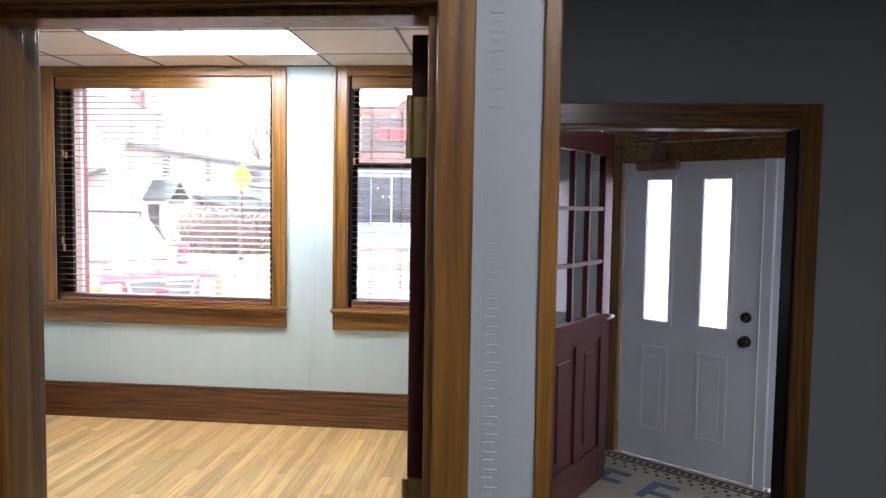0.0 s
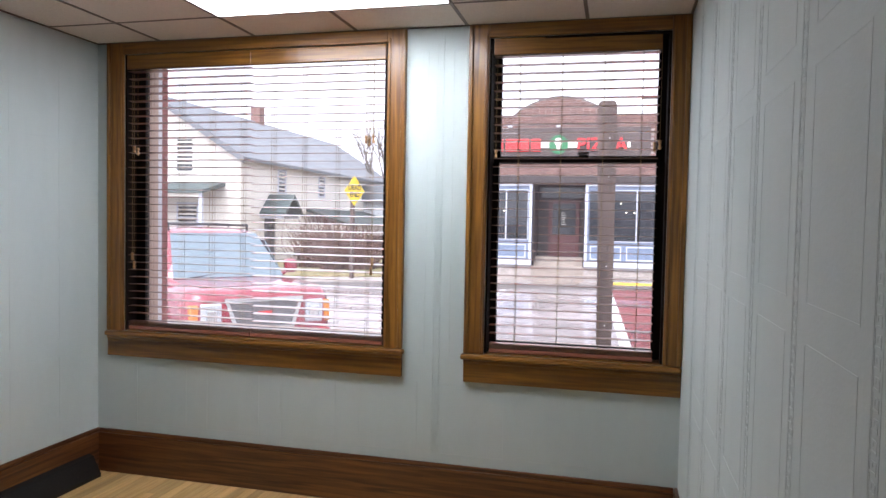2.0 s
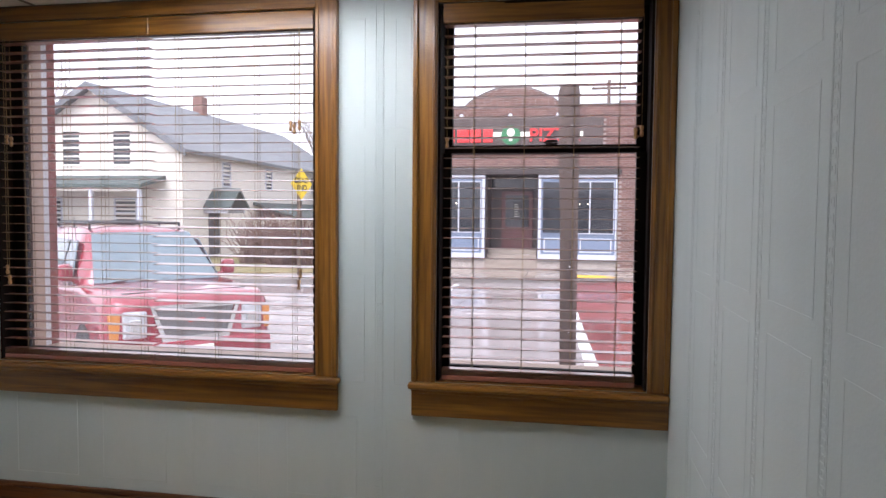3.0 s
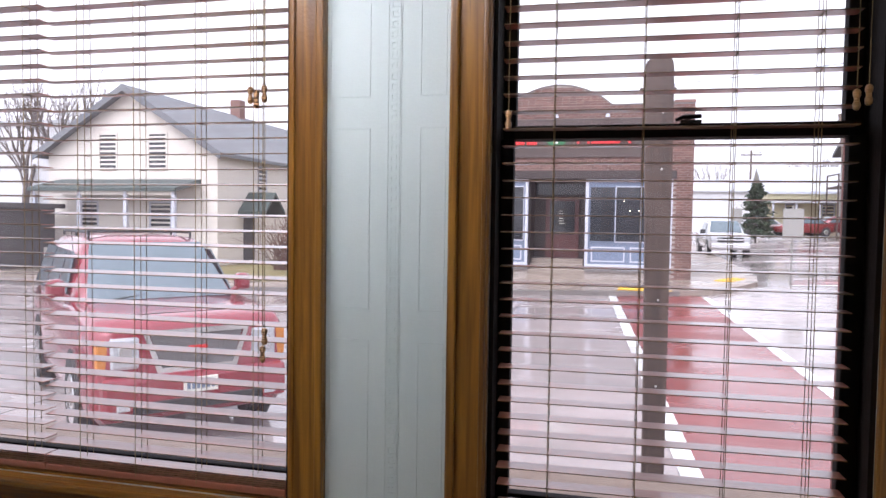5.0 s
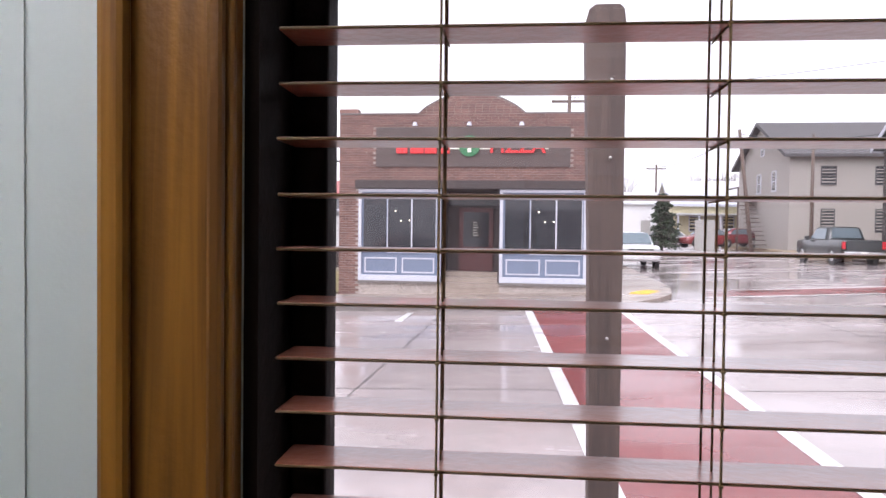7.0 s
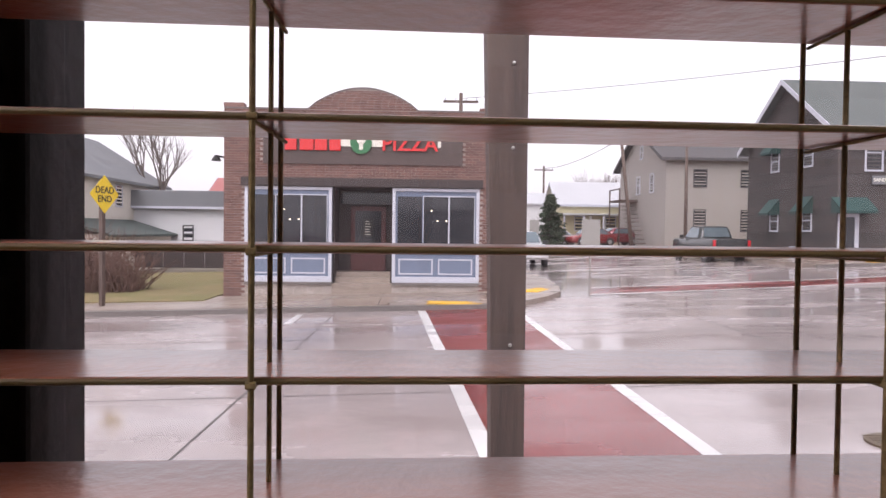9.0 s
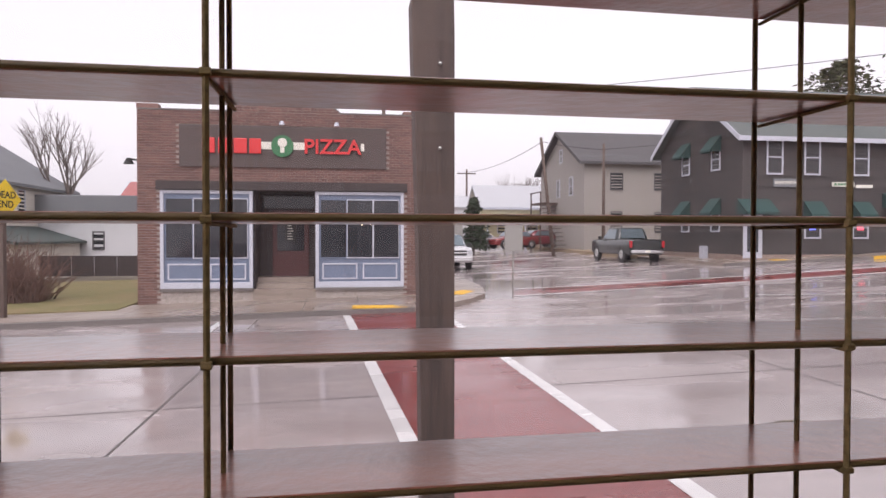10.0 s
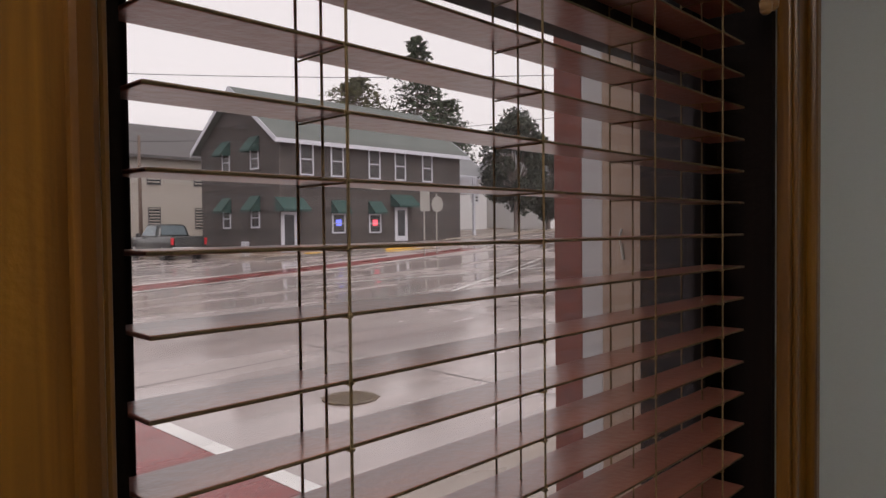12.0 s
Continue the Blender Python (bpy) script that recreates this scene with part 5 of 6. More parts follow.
sided_wall(h3, 16, 0.0, 7.5 - g0, pose(0, 0, 0), siding_grey, 0.22)
sided_wall(h3, 11.4, 0.0, 7.5 - g0, R90(0, 11.4, 0), siding_grey, 0.22, gable=2.8)
gable_roof(h3, 16, 11.4, 7.5 - g0, 2.85, roof_dark, 0.5, roof_dark)
for x in (2.6, 6.2, 9.8):
    house_window(h3, pose(x, 0, 5.3 - g0), 0.9, 1.2, roof_dark)
    house_window(h3, pose(x, 0, 2.0 - g0), 0.8, 1.5, roof_dark)
for y in (3.0, 6.3):
    house_window(h3, R90(0, y, 5.0 - g0), 0.8, 1.4, trim_white)
house_window(h3, R90(0, 5.6, 7.9 - g0), 0.6, 1.0, trim_white)
st = boxes("stair_deck", post_wood, h3, (-1.6, -0.02, 6.4, 9.4, 4.4 - g0, 4.55 - g0), (-1.6, -1.5, 6.4, 6.5, -0.2, 5.5 - g0), (-1.6, -1.5, 9.3, 9.4, -0.2, 5.5 - g0), (-1.6, -1.55, 6.4, 9.4, 5.4 - g0, 5.5 - g0))
for k in range(12):
    boxes("stair_step", post_wood, h3, (-1.6, -0.5, 6.3 - 0.32 * k - 0.3, 6.3 - 0.32 * k, 4.3 - g0 - 0.34 * k, 4.36 - g0 - 0.34 * k))
# yellow house with a pale metal roof
hy = thing("yellow_house", "small yellow house with a pale metal roof and porch", "house", m=pose(13.4, 70.0, 1.0))
sided_wall(hy, 7.5, 0, 3.6, pose(0, 0, 0), siding_yellow, 0.3)
sided_wall(hy, 6, 0, 3.6, R90(0, 6, 0), siding_yellow, 0.3, gable=2.0)
gable_roof(hy, 7.5, 6, 3.6, 2.1, roof_metal, 0.4, trim_white)
boxes("porch_roof", roof_metal, hy, (-0.3, 7.8, -2.2, 0, 2.4, 2.55))
for k in range(5):
    boxes("porch_post", trim_white, hy, (0.0 + 1.85 * k, 0.14 + 1.85 * k, -2.1, -1.96, -0.6, 2.4))
for x in (2.0, 5.0):
    house_window(hy, pose(x, 0, 1.0), 0.9, 1.3)
hb = thing("white_shed", "long pale building far up the side street", "building", m=pose(6.8, 78.0, 0.6))
sided_wall(hb, 7, 0, 4.2, pose(0, 0, 0), siding_white, 0.4)
gable_roof(hb, 7, 6, 4.2, 1.2, roof_metal, 0.3)

# cream farmhouse with its gable to the street
fz = -0.76
h1 = thing("cream_house", "cream clapboard house with a gable front and green porch roof", "house", m=pose(-25.8, 27.0, fz))
S1, L1H, E1 = 8.7, 21.0, 4.45 - fz
sided_wall(h1, S1, 0, E1, pose(0, 0, 0), siding_cream, 0.2, gable=2.7)
sided_wall(h1, L1H, 0, E1 - 0.2, R270(S1, 0, 0), siding_cream, 0.2)
for s in (0, 1):
    bm = bmesh.new()
    k = 2.75 / (S1 / 2)
    xa = -0.45 if not s else S1 + 0.45
    za, zb = E1 - 0.45 * k, E1 + 2.75
    slab(bm, [(xa, -0.5, za), (S1 / 2, -0.5, zb), (S1 / 2, -0.5, zb + 0.16), (xa, -0.5, za + 0.16)], (0, L1H + 0.8, 0))
    part("roof", bm, roof_slate, h1)
    bm = bmesh.new()
    slab(bm, [(xa, -0.55, za - 0.14), (S1 / 2, -0.55, zb - 0.14), (S1 / 2, -0.55, zb + 0.17), (xa, -0.55, za + 0.17)], (0, 0.05, 0))
    part("fascia", bm, roof_slate, h1)
boxes("chimney", brick_red_i, h1, (S1 / 2 - 0.3, S1 / 2 + 0.3, 9.0, 9.6, E1 + 2.4, E1 + 3.8))
for x in (3.2, 5.75):
    house_window(h1, pose(x, 0, 3.7 - fz), 0.85, 1.5, siding_cream)
for x in (2.1, 5.9):
    house_window(h1, pose(x, 0, 0.9 - fz), 1.0, 1.25)
for y in (4.0, 9.0, 14.0):
    house_window(h1, R270(S1, y, 2.9 - fz), 0.75, 1.1)
bm = bmesh.new()
slab(bm, [(0.6, 0, 3.2 - fz), (0.6, -1.9, 2.75 - fz), (0.6, -1.9, 2.60 - fz), (0.6, 0, 3.0 - fz)], (7.3, 0, 0))
part("porch_roof", bm, roof_green, h1)
boxes("porch_wall", siding_cream, h1, (0.7, 7.8, -1.75, -1.65, 0, 0.9), (0.7, 7.8, -1.75, -1.65, 2.45 - fz, 2.62 - fz))
for k in range(4):
    boxes("porch_post", trim_white, h1, (0.75 + 2.3 * k, 0.9 + 2.3 * k, -1.78, -1.63, 0, 2.6 - fz))
hood = boxes("side_door", roof_dark, h1, (S1 + 0.01, S1 + 0.06, 2.2, 3.2, 0.3, 2.4), bevel=0.01)
bm = bmesh.new()
slab(bm, [(S1, 1.7, 2.6), (S1, 2.7, 3.5), (S1, 3.7, 2.6), (S1, 3.7, 2.45), (S1, 2.7, 3.35), (S1, 1.7, 2.45)], (1.4, 0, 0))
part("door_hood", bm, roof_green, h1)
boxes("hood_bracket", trim_white, h1, (S1, S1 + 1.2, 1.8, 1.9, 2.3, 2.45), (S1, S1 + 1.2, 3.5, 3.6, 2.3, 2.45))
bm = bmesh.new()
slab(bm, [(S1, 7.0, 2.9), (S1 + 2.6, 7.0, 2.1), (S1 + 2.6, 7.0, 1.98), (S1, 7.0, 2.75)], (0, 9.0, 0))
part("lean_to_roof", bm, roof_green, h1)
boxes("lean_to_wall", siding_cream, h1, (S1, S1 + 2.3, 7.2, 15.8, -0.2, 2.1))

gb = thing("dark_garage", "low dark garage at the street's west end", "garage", m=pose(-24.5, 19.5, -0.75))
boxes("wall", roof_dark, gb, (-6, 0, 0, 6, 0, 2.6), bevel=0.02)
boxes("roof", roof_dark, gb, (-6.3, 0.3, -0.3, 6.3, 2.6, 2.8), bevel=0.02)
boxes("door", shade_dark, gb, (-3.4, -0.6, -0.05, 0.0, 0.05, 2.2), bevel=0.01)
pb = thing("pale_building", "tall pale plain building beyond the cream house", "building", m=pose(-44, 37, -0.8))
sided_wall(pb, 15.5, 0, 8.0, pose(0, 0, 0), siding_white, 0.3)
sided_wall(pb, 10, 0, 8.0, R270(15.5, 0, 0), siding_white, 0.3)
boxes("roof", roof_metal, pb, (-0.2, 15.7, -0.2, 10, 8.0, 8.2))
house_window(pb, pose(12.0, 0, 1.5), 1.6, 1.0)
wg = thing("white_garage", "long low white garage behind the lawn", "garage", m=pose(-17.5, 44, -0.4))
sided_wall(wg, 11, 0, 3.3, pose(0, 0, 0), siding_white, 0.35)
boxes("roof", roof_slate, wg, (-0.3, 11.3, -0.4, 7, 3.3, 4.3), bevel=0.05)
boxes("trim", trim_white, wg, (-0.32, 11.32, -0.44, -0.38, 3.22, 3.36))
house_window(wg, pose(3.6, 0, 1.3), 0.5, 0.9, roof_dark)
fn = thing("board_fence", "dark low board fence across the lawn's end", "fence", m=pose(-16.5, 38.0, -0.35))
for k in range(10):
    boxes("board", shade_dark, fn, (k * 1.05, k * 1.05 + 1.02, 0, 0.05, 0.0, 1.0))
rr = thing("red_roof_house", "distant house with a faded red metal roof", "house", m=pose(-17.5, 62, 0))
sided_wall(rr, 10, 0, 4.2, pose(0, 0, 0), siding_white, 0.4)
gable_roof(rr, 10, 8, 4.2, 1.9, roof_red, 0.5, trim_white)
boxes("chimney", brick_red_i, rr, (5.0, 5.6, 3.6, 4.2, 5.6, 7.2))
house_window(rr, pose(7.0, 0, 2.6), 0.9, 1.2)

# ---- poles, wires, signs ----
pole_wood = wood("pole_wood", (0.14, 0.10, 0.08), (0.08, 0.055, 0.045), 2, 0.8, coat=0.0)


def utility_pole(label, base, top, r=0.14, arm=0.0):
    u = thing("utility_pole", label, "utility pole", "utility poles", m=pose(*base))
    d = Vector(top) - Vector(base)
    bm = bmesh.new()
    tube(bm, (0, 0, -0.3), d, r, r * 0.7)
    part("pole", bm, pole_wood, u, "", True)
    if arm:
        bm = bmesh.new()
        box(bm, d.x - arm, d.x + arm, d.y - 0.06, d.y + 0.06, d.z - 0.55, d.z - 0.42)
        part("crossarm", bm, pole_wood, u)
        for k in (-0.9, -0.3, 0.3, 0.9):
            bm = bmesh.new()
            tube(bm, (d.x + k * arm, d.y, d.z - 0.42), (d.x + k * arm, d.y, d.z - 0.25), 0.04, 0.03)
            part("insulator", bm, trim_white, u)
    return u


utility_pole("dark wooden utility pole with a crossarm behind the shop", (2.05, 42, -0.2), (2.05, 42, 9.6), 0.15, 1.0)
utility_pole("leaning wooden utility pole by the grey house", (14.6, 50, 0.2), (13.6, 50, 8.6), 0.15)
utility_pole("wooden utility pole before the grey house", (17.5, 48, 0.3), (17.5, 48, 8.0), 0.13)
utility_pole("dark utility pole at the street's west end", (-20.2, 17.6, -0.8), (-20.2, 17.6, 9.0), 0.2)
utility_pole("far utility pole with a crossarm among trees", (14.5, 85, 0.3), (14.5, 85, 9.5), 0.15, 1.1)
wire_mat = material("black_wire", (0.02, 0.02, 0.02), 0.6)


def wire(a, b, sag, r=0.012):
    w = thing("overhead_wire", "thin black overhead wire", "wire", "overhead wires", m=pose(*a))
    d = Vector(b) - Vector(a)
    d.y *= DEEP
    bm = bmesh.new()
    pts = [d * (k / 14) - Vector((0, 0, sag * 4 * (k / 14) * (1 - k / 14))) for k in range(15)]
    for p, q in zip(pts, pts[1:]):
        tube(bm, p, q, r, seg=5)
    part("strand", bm, wire_mat, w)


wire((2.05, 42, 9.3), (32, 18, 9.6), 0.5, 0.016)
wire((17.5, 48, 7.6), (48, 28, 11.0), 0.6, 0.02)
wire((13.7, 50, 8.3), (17.5, 48, 7.6), 0.1, 0.02)
wire((14.5, 85, 9.2), (13.7, 50, 8.3), 0.5, 0.025)
wire((-20.2, 17.6, 8.6), (-60, 30, 9.0), 0.5)

galv = material("galvanised_steel", (0.33, 0.32, 0.30), 0.5, 0.5, grain=((20, 20, 20), (0.25, 0.24, 0.22), 0.6))
sg = thing("dead_end_sign", "yellow diamond DEAD END sign on a wooden post", "road sign", m=pose(-8.98, 20.2, gz(-9, 20.2) + 0.14, 0, 0, 70))
sh = 2.55 - (gz(-9, 20.2) + 0.14)
bm = bmesh.new()
box(bm, -0.06, 0.06, 0.03, 0.15, -0.1, sh + 0.3, bevel=0.01)
part("post", bm, post_wood, sg)
bm = bmesh.new()
slab(bm, [(0, 0, sh - 0.52), (0.52, 0, sh), (0, 0, sh + 0.52), (-0.52, 0, sh)], (0, 0.012, 0))
part("plate", bm, sign_yellow, sg)
extruded_text("DEAD", 0.25, wire_mat, sg, pose(0, -0.004, sh + 0.11, 90, 0, 0), 0.003)
extruded_text("END", 0.25, wire_mat, sg, pose(0, -0.004, sh - 0.13, 90, 0, 0), 0.003)
for x, y, round_plate, z in ((21.6, 24.4, False, 3.6), (22.6, 24.6, True, 3.4), (5.1, 23.2, False, 2.2), (7.2, 47, False, 2.6)):
    s = thing("road_sign", "grey back of a road sign on a steel post", "road sign", "road signs seen from behind", m=pose(x, y, gz(x, y) + 0.1))
    bm = bmesh.new()
    tube(bm, (0, 0, -0.2), (0, 0, z - gz(x, y) - 0.1), 0.035)
    part("post", bm, galv, s)
    bm = bmesh.new()
    if round_plate:
        tube(bm, (0, -0.05, z - 0.6 - gz(x, y)), (0, -0.07, z - 0.6 - gz(x, y)), 0.4, seg=8)
    else:
        box(bm, -0.3, 0.3, -0.07, -0.05, z - 1.15 - gz(x, y), z - 0.2 - gz(x, y), bevel=0.005)
    part("plate", bm, galv, s)


# ---- vehicles ----
def car_paint(name, colour, rough=0.18):
    return material(name, colour, rough, 0.15, grain=((30, 30, 30), tuple(c * 0.85 for c in colour), 0.5), stain=((1.5, 1.5, 1.5), tuple(c * 0.9 for c in colour), 0.5), coat=0.8)


tyre_mat = material("tyre_rubber", (0.02, 0.02, 0.02), 0.8, grain=((40, 40, 40), (0.03, 0.03, 0.03), 0.6))
chrome = material("chrome", (0.7, 0.7, 0.7), 0.15, 0.95, grain=((20, 20, 20), (0.6, 0.6, 0.6), 0.5))
lamp_clear = material("headlamp_lens", (0.55, 0.56, 0.58), 0.12, 0.3, grain=((30, 30, 30), (0.4, 0.41, 0.43), 0.7))
lamp_amber = material("amber_lens", (0.5, 0.2, 0.05), 0.2, grain=((30, 30, 30), (0.6, 0.2, 0.02), 0.5))
lamp_red = material("red_lens", (0.5, 0.02, 0.03), 0.2, grain=((30, 30, 30), (0.4, 0.02, 0.02), 0.5))
car_glass = material("car_glass", (0.14, 0.18, 0.20), 0.05, 0.3, grain=((3, 3, 3), (0.18, 0.22, 0.25), 0.5))
grille_mat = material("grille_mesh", (0.26, 0.25, 0.25), 0.4, 0.6, grain=((80, 80, 80), (0.12, 0.12, 0.12), 0.9))
trim_black = material("black_plastic", (0.02, 0.02, 0.021), 0.55, grain=((30, 30, 30), (0.03, 0.03, 0.03), 0.5))


def ring(x, w, zb, zt, top=0.90):
    """A closed body section at x: half width w, from zb to zt."""
    half = [(w * 0.90, zb), (w * 0.985, zb + 0.10), (w, zb + 0.25), (w, zb + (zt - zb) * 0.6), (w * 0.975, zt - 0.09), (w * 0.94, zt - 0.03), (w * top, zt), (w * 0.45, zt + 0.012)]
    return [(x, y, z) for y, z in half] + [(x, -y, z) for y, z in reversed(half)]


def cabin_ring(x, wb, wt, zb, zt):
    half = [(wb, zb), (wb * 0.985, zb + (zt - zb) * 0.3), ((wb + wt) / 2 * 0.995, zb + (zt - zb) * 0.62), (wt, zt - 0.06), (wt * 0.93, zt - 0.012), (wt * 0.55, zt + 0.02)]
    return [(x, y, z) for y, z in half] + [(x, -y, z) for y, z in reversed(half)]


def vehicle(name, label, m, paint, sections, cabin, glass, wheels, half, group=""):
    """sections and cabin: lofted rings; glass: quads of points; wheels: x positions and radius."""
    v = thing(name, label, "car", group, m=m)
    bm = bmesh.new()
    loft(bm, [ring(*s) for s in sections])
    part("body", bm, paint, v, "", True)
    bm = bmesh.new()
    loft(bm, [cabin_ring(*c) for c in cabin])
    part("cabin", bm, paint, v, "", True)
    for g in glass:
        bm = bmesh.new()
        a, b, c, d = (Vector(q) for q in g)
        n = (b - a).cross(d - a).normalized() * 0.008
        slab(bm, [a + n, b + n, c + n, d + n], -2 * n)
        part("window", bm, car_glass, v)
    for x in wheels[0]:
        for s in (-1, 1):
            bm = bmesh.new()
            r = wheels[1]
            tube(bm, (x, s * (half - 0.10), r + 0.02), (x, s * (half + 0.008), r + 0.02), r + 0.06, seg=28)
            part("wheel_arch", bm, trim_black, v)
            bm = bmesh.new()
            tube(bm, (x, s * (half - 0.20), r), (x, s * (half + 0.012), r), r, seg=28)
            bmesh.ops.bevel(bm, geom=[e for e in bm.edges if e.is_boundary or len(e.link_faces) == 2 and any(len(f.verts) > 4 for f in e.link_faces)], offset=0.03, segments=2, affect="EDGES")
            w = part("wheel", bm, tyre_mat, v)
            bm = bmesh.new()
            tube(bm, (x, s * (half + 0.010), r), (x, s * (half + 0.022), r), r * 0.62, r * 0.56, seg=20)
            for k in range(5):
                a = 2 * math.pi * k / 5
                box(bm, x + math.cos(a) * r * 0.3 - 0.03, x + math.cos(a) * r * 0.3 + 0.03, *sorted((s * (half + 0.02), s * (half + 0.035))), r + math.sin(a) * r * 0.3 - 0.03, r + math.sin(a) * r * 0.3 + 0.03)
            part("rim", bm, chrome, w)
    return v


def both(name, mat, v, x0, x1, y0, y1, z0, z1, bevel=0.01, label=""):
    for s in (1, -1):
        a, b = sorted((s * y0, s * y1))
        boxes(name, mat, v, (x0, x1, a, b, z0, z1), bevel=bevel, label=label)


red_car = car_paint("maroon_car_paint", (0.25, 0.024, 0.038))
suv_z = gz(-5.6, 5.8)
suv = vehicle("suv", "dark red parked SUV with a chrome mesh grille and roof rack", pose(-6.12, 6.05, suv_z, 0, 0, -41.0) @ Matrix.Diagonal((1, 1, 1.08, 1)), red_car,
              [(2.42, 0.78, 0.36, 1.08, 0.86), (2.36, 0.88, 0.32, 1.14, 0.88), (2.15, 0.94, 0.28, 1.18), (1.55, 0.95, 0.26, 1.20), (1.05, 0.955, 0.26, 1.215), (0.0, 0.955, 0.26, 1.14), (-1.5, 0.955, 0.26, 1.14), (-2.2, 0.94, 0.30, 1.14), (-2.42, 0.88, 0.36, 1.10)],
              [(1.12, 0.86, 0.80, 1.12, 1.17), (0.72, 0.89, 0.74, 1.12, 1.46), (0.32, 0.90, 0.69, 1.12, 1.75), (0.18, 0.90, 0.68, 1.12, 1.79), (0.0, 0.90, 0.68, 1.12, 1.82), (-1.6, 0.90, 0.68, 1.12, 1.81), (-2.1, 0.88, 0.66, 1.12, 1.76), (-2.36, 0.86, 0.72, 1.12, 1.30)],
              [[(1.12, 0.76, 1.222), (1.12, -0.76, 1.222), (0.37, -0.62, 1.765), (0.37, 0.62, 1.765)]]
              + [[(a, s * 0.920, 1.20), (b, s * 0.920, 1.20), (d, s * 0.765, 1.68), (c, s * 0.765, 1.68)] for s in (1, -1) for a, b, c, d in ((0.72, 0.02, 0.34, 0.02), (-0.08, -0.92, -0.08, -0.92), (-1.02, -2.05, -1.02, -1.9))],
              ((1.48, -1.46), 0.38), 0.95)
bm = bmesh.new()
slab(bm, [(2.385, -0.43, 1.05), (2.385, 0.43, 1.05), (2.385, 0.33, 0.75), (2.385, -0.33, 0.75)], (0.04, 0, 0))
part("grille", bm, grille_mat, suv)
bm = bmesh.new()
for y in [k * 0.05 for k in range(-8, 9)]:
    box(bm, 2.424, 2.432, y - 0.005, y + 0.005, 0.79 + max(0.0, (abs(y) - 0.33) * 2.8), 1.04)
for k in range(7):
    z = 0.81 + 0.035 * k
    w = 0.34 + 0.09 * k / 6
    box(bm, 2.423, 2.430, -w, w, z - 0.005, z + 0.005)
part("grille_mesh", bm, grille_mat, suv)
bm = bmesh.new()
rim, inner = [(-0.50, 1.09), (0.50, 1.09), (0.37, 0.72), (-0.37, 0.72)], [(-0.44, 1.045), (0.44, 1.045), (0.33, 0.76), (-0.33, 0.76)]
for k in range(4):
    q = (k + 1) % 4
    slab(bm, [(2.39, *rim[k]), (2.39, *rim[q]), (2.39, *inner[q]), (2.39, *inner[k])], (0.055, 0, 0))
part("grille_surround", bm, chrome, suv, "polished chrome grille surround")
boxes("grille_badge", letter_red, suv, (2.43, 2.44, -0.09, 0.09, 0.90, 0.935), bevel=0.005)
both("headlight", lamp_clear, suv, 2.26, 2.437, 0.52, 0.775, 0.77, 1.05, 0.03, "clear headlight with a chrome bowl")
both("turn_signal", lamp_amber, suv, 2.18, 2.405, 0.775, 0.885, 0.77, 1.03, 0.02, "amber turn signal")
both("headlight_bowl", chrome, suv, 2.430, 2.447, 0.58, 0.71, 0.84, 0.97, 0.01)
boxes("front_bumper", red_car, suv, (2.28, 2.52, -0.86, 0.86, 0.40, 0.72), bevel=0.05)
boxes("air_intake", trim_black, suv, (2.47, 2.53, -0.60, 0.60, 0.40, 0.50), bevel=0.01)
boxes("number_plate", sign_cream, suv, (2.515, 2.535, -0.16, 0.16, 0.54, 0.67), bevel=0.004)
bm = bmesh.new()
for k in range(6):
    box(bm, 2.534, 2.538, -0.13 + 0.045 * k, -0.10 + 0.045 * k, 0.57, 0.64)
part("plate_bars", bm, panel_blue, suv)
both("fog_light", lamp_clear, suv, 2.46, 2.525, 0.62, 0.74, 0.44, 0.52, 0.015)
for s in (1, -1):
    bm = bmesh.new()
    box(bm, 0.70, 0.86, *sorted((s * 0.92, s * 1.10)), 1.24, 1.43, bevel=0.05)
    tube(bm, (0.80, s * 0.86, 1.22), (0.80, s * 0.96, 1.28), 0.03)
    part("wing_mirror", bm, red_car, suv)
    bm = bmesh.new()
    tube(bm, (0.1, s * 0.58, 1.875), (-1.9, s * 0.58, 1.86), 0.018)
    for x in (0.1, -0.8, -1.9):
        tube(bm, (x, s * 0.58, 1.80), (x, s * 0.58, 1.87), 0.016)
    part("roof_rail", bm, trim_black, suv)
bm = bmesh.new()
for x in (-0.1, -0.7, -1.3, -1.8):
    tube(bm, (x, -0.58, 1.878), (x, 0.58, 1.878), 0.013)
part("roof_rack", bm, trim_black, suv)
bm = bmesh.new()
tube(bm, (1.10, 0.05, 1.24), (0.98, 0.62, 1.28), 0.010)
tube(bm, (1.14, -0.55, 1.23), (1.02, 0.02, 1.28), 0.010)
part("wiper", bm, trim_black, suv)
boxes("hood_seam", trim_black, suv, (2.1, 2.11, -0.7, 0.7, 1.19, 1.199))
bm = bmesh.new()
tube(bm, (0.25, -0.75, 1.45), (0.10, -0.76, 1.95), 0.004)
part("aerial", bm, trim_black, suv)

silver = car_paint("silver_car_paint", (0.30, 0.31, 0.32))
SEDAN = [(2.25, 0.70, 0.34, 0.68, 0.86), (2.1, 0.84, 0.28, 0.78), (1.3, 0.90, 0.24, 0.92), (0.6, 0.90, 0.24, 0.95), (-1.2, 0.90, 0.24, 0.96), (-2.0, 0.86, 0.28, 0.95), (-2.25, 0.76, 0.36, 0.86)]
SEDAN_CAB = [(1.0, 0.80, 0.74, 0.90, 0.96), (0.35, 0.82, 0.62, 0.90, 1.36), (0.0, 0.82, 0.60, 0.90, 1.45), (-0.9, 0.82, 0.60, 0.90, 1.44), (-1.75, 0.78, 0.66, 0.90, 1.02)]
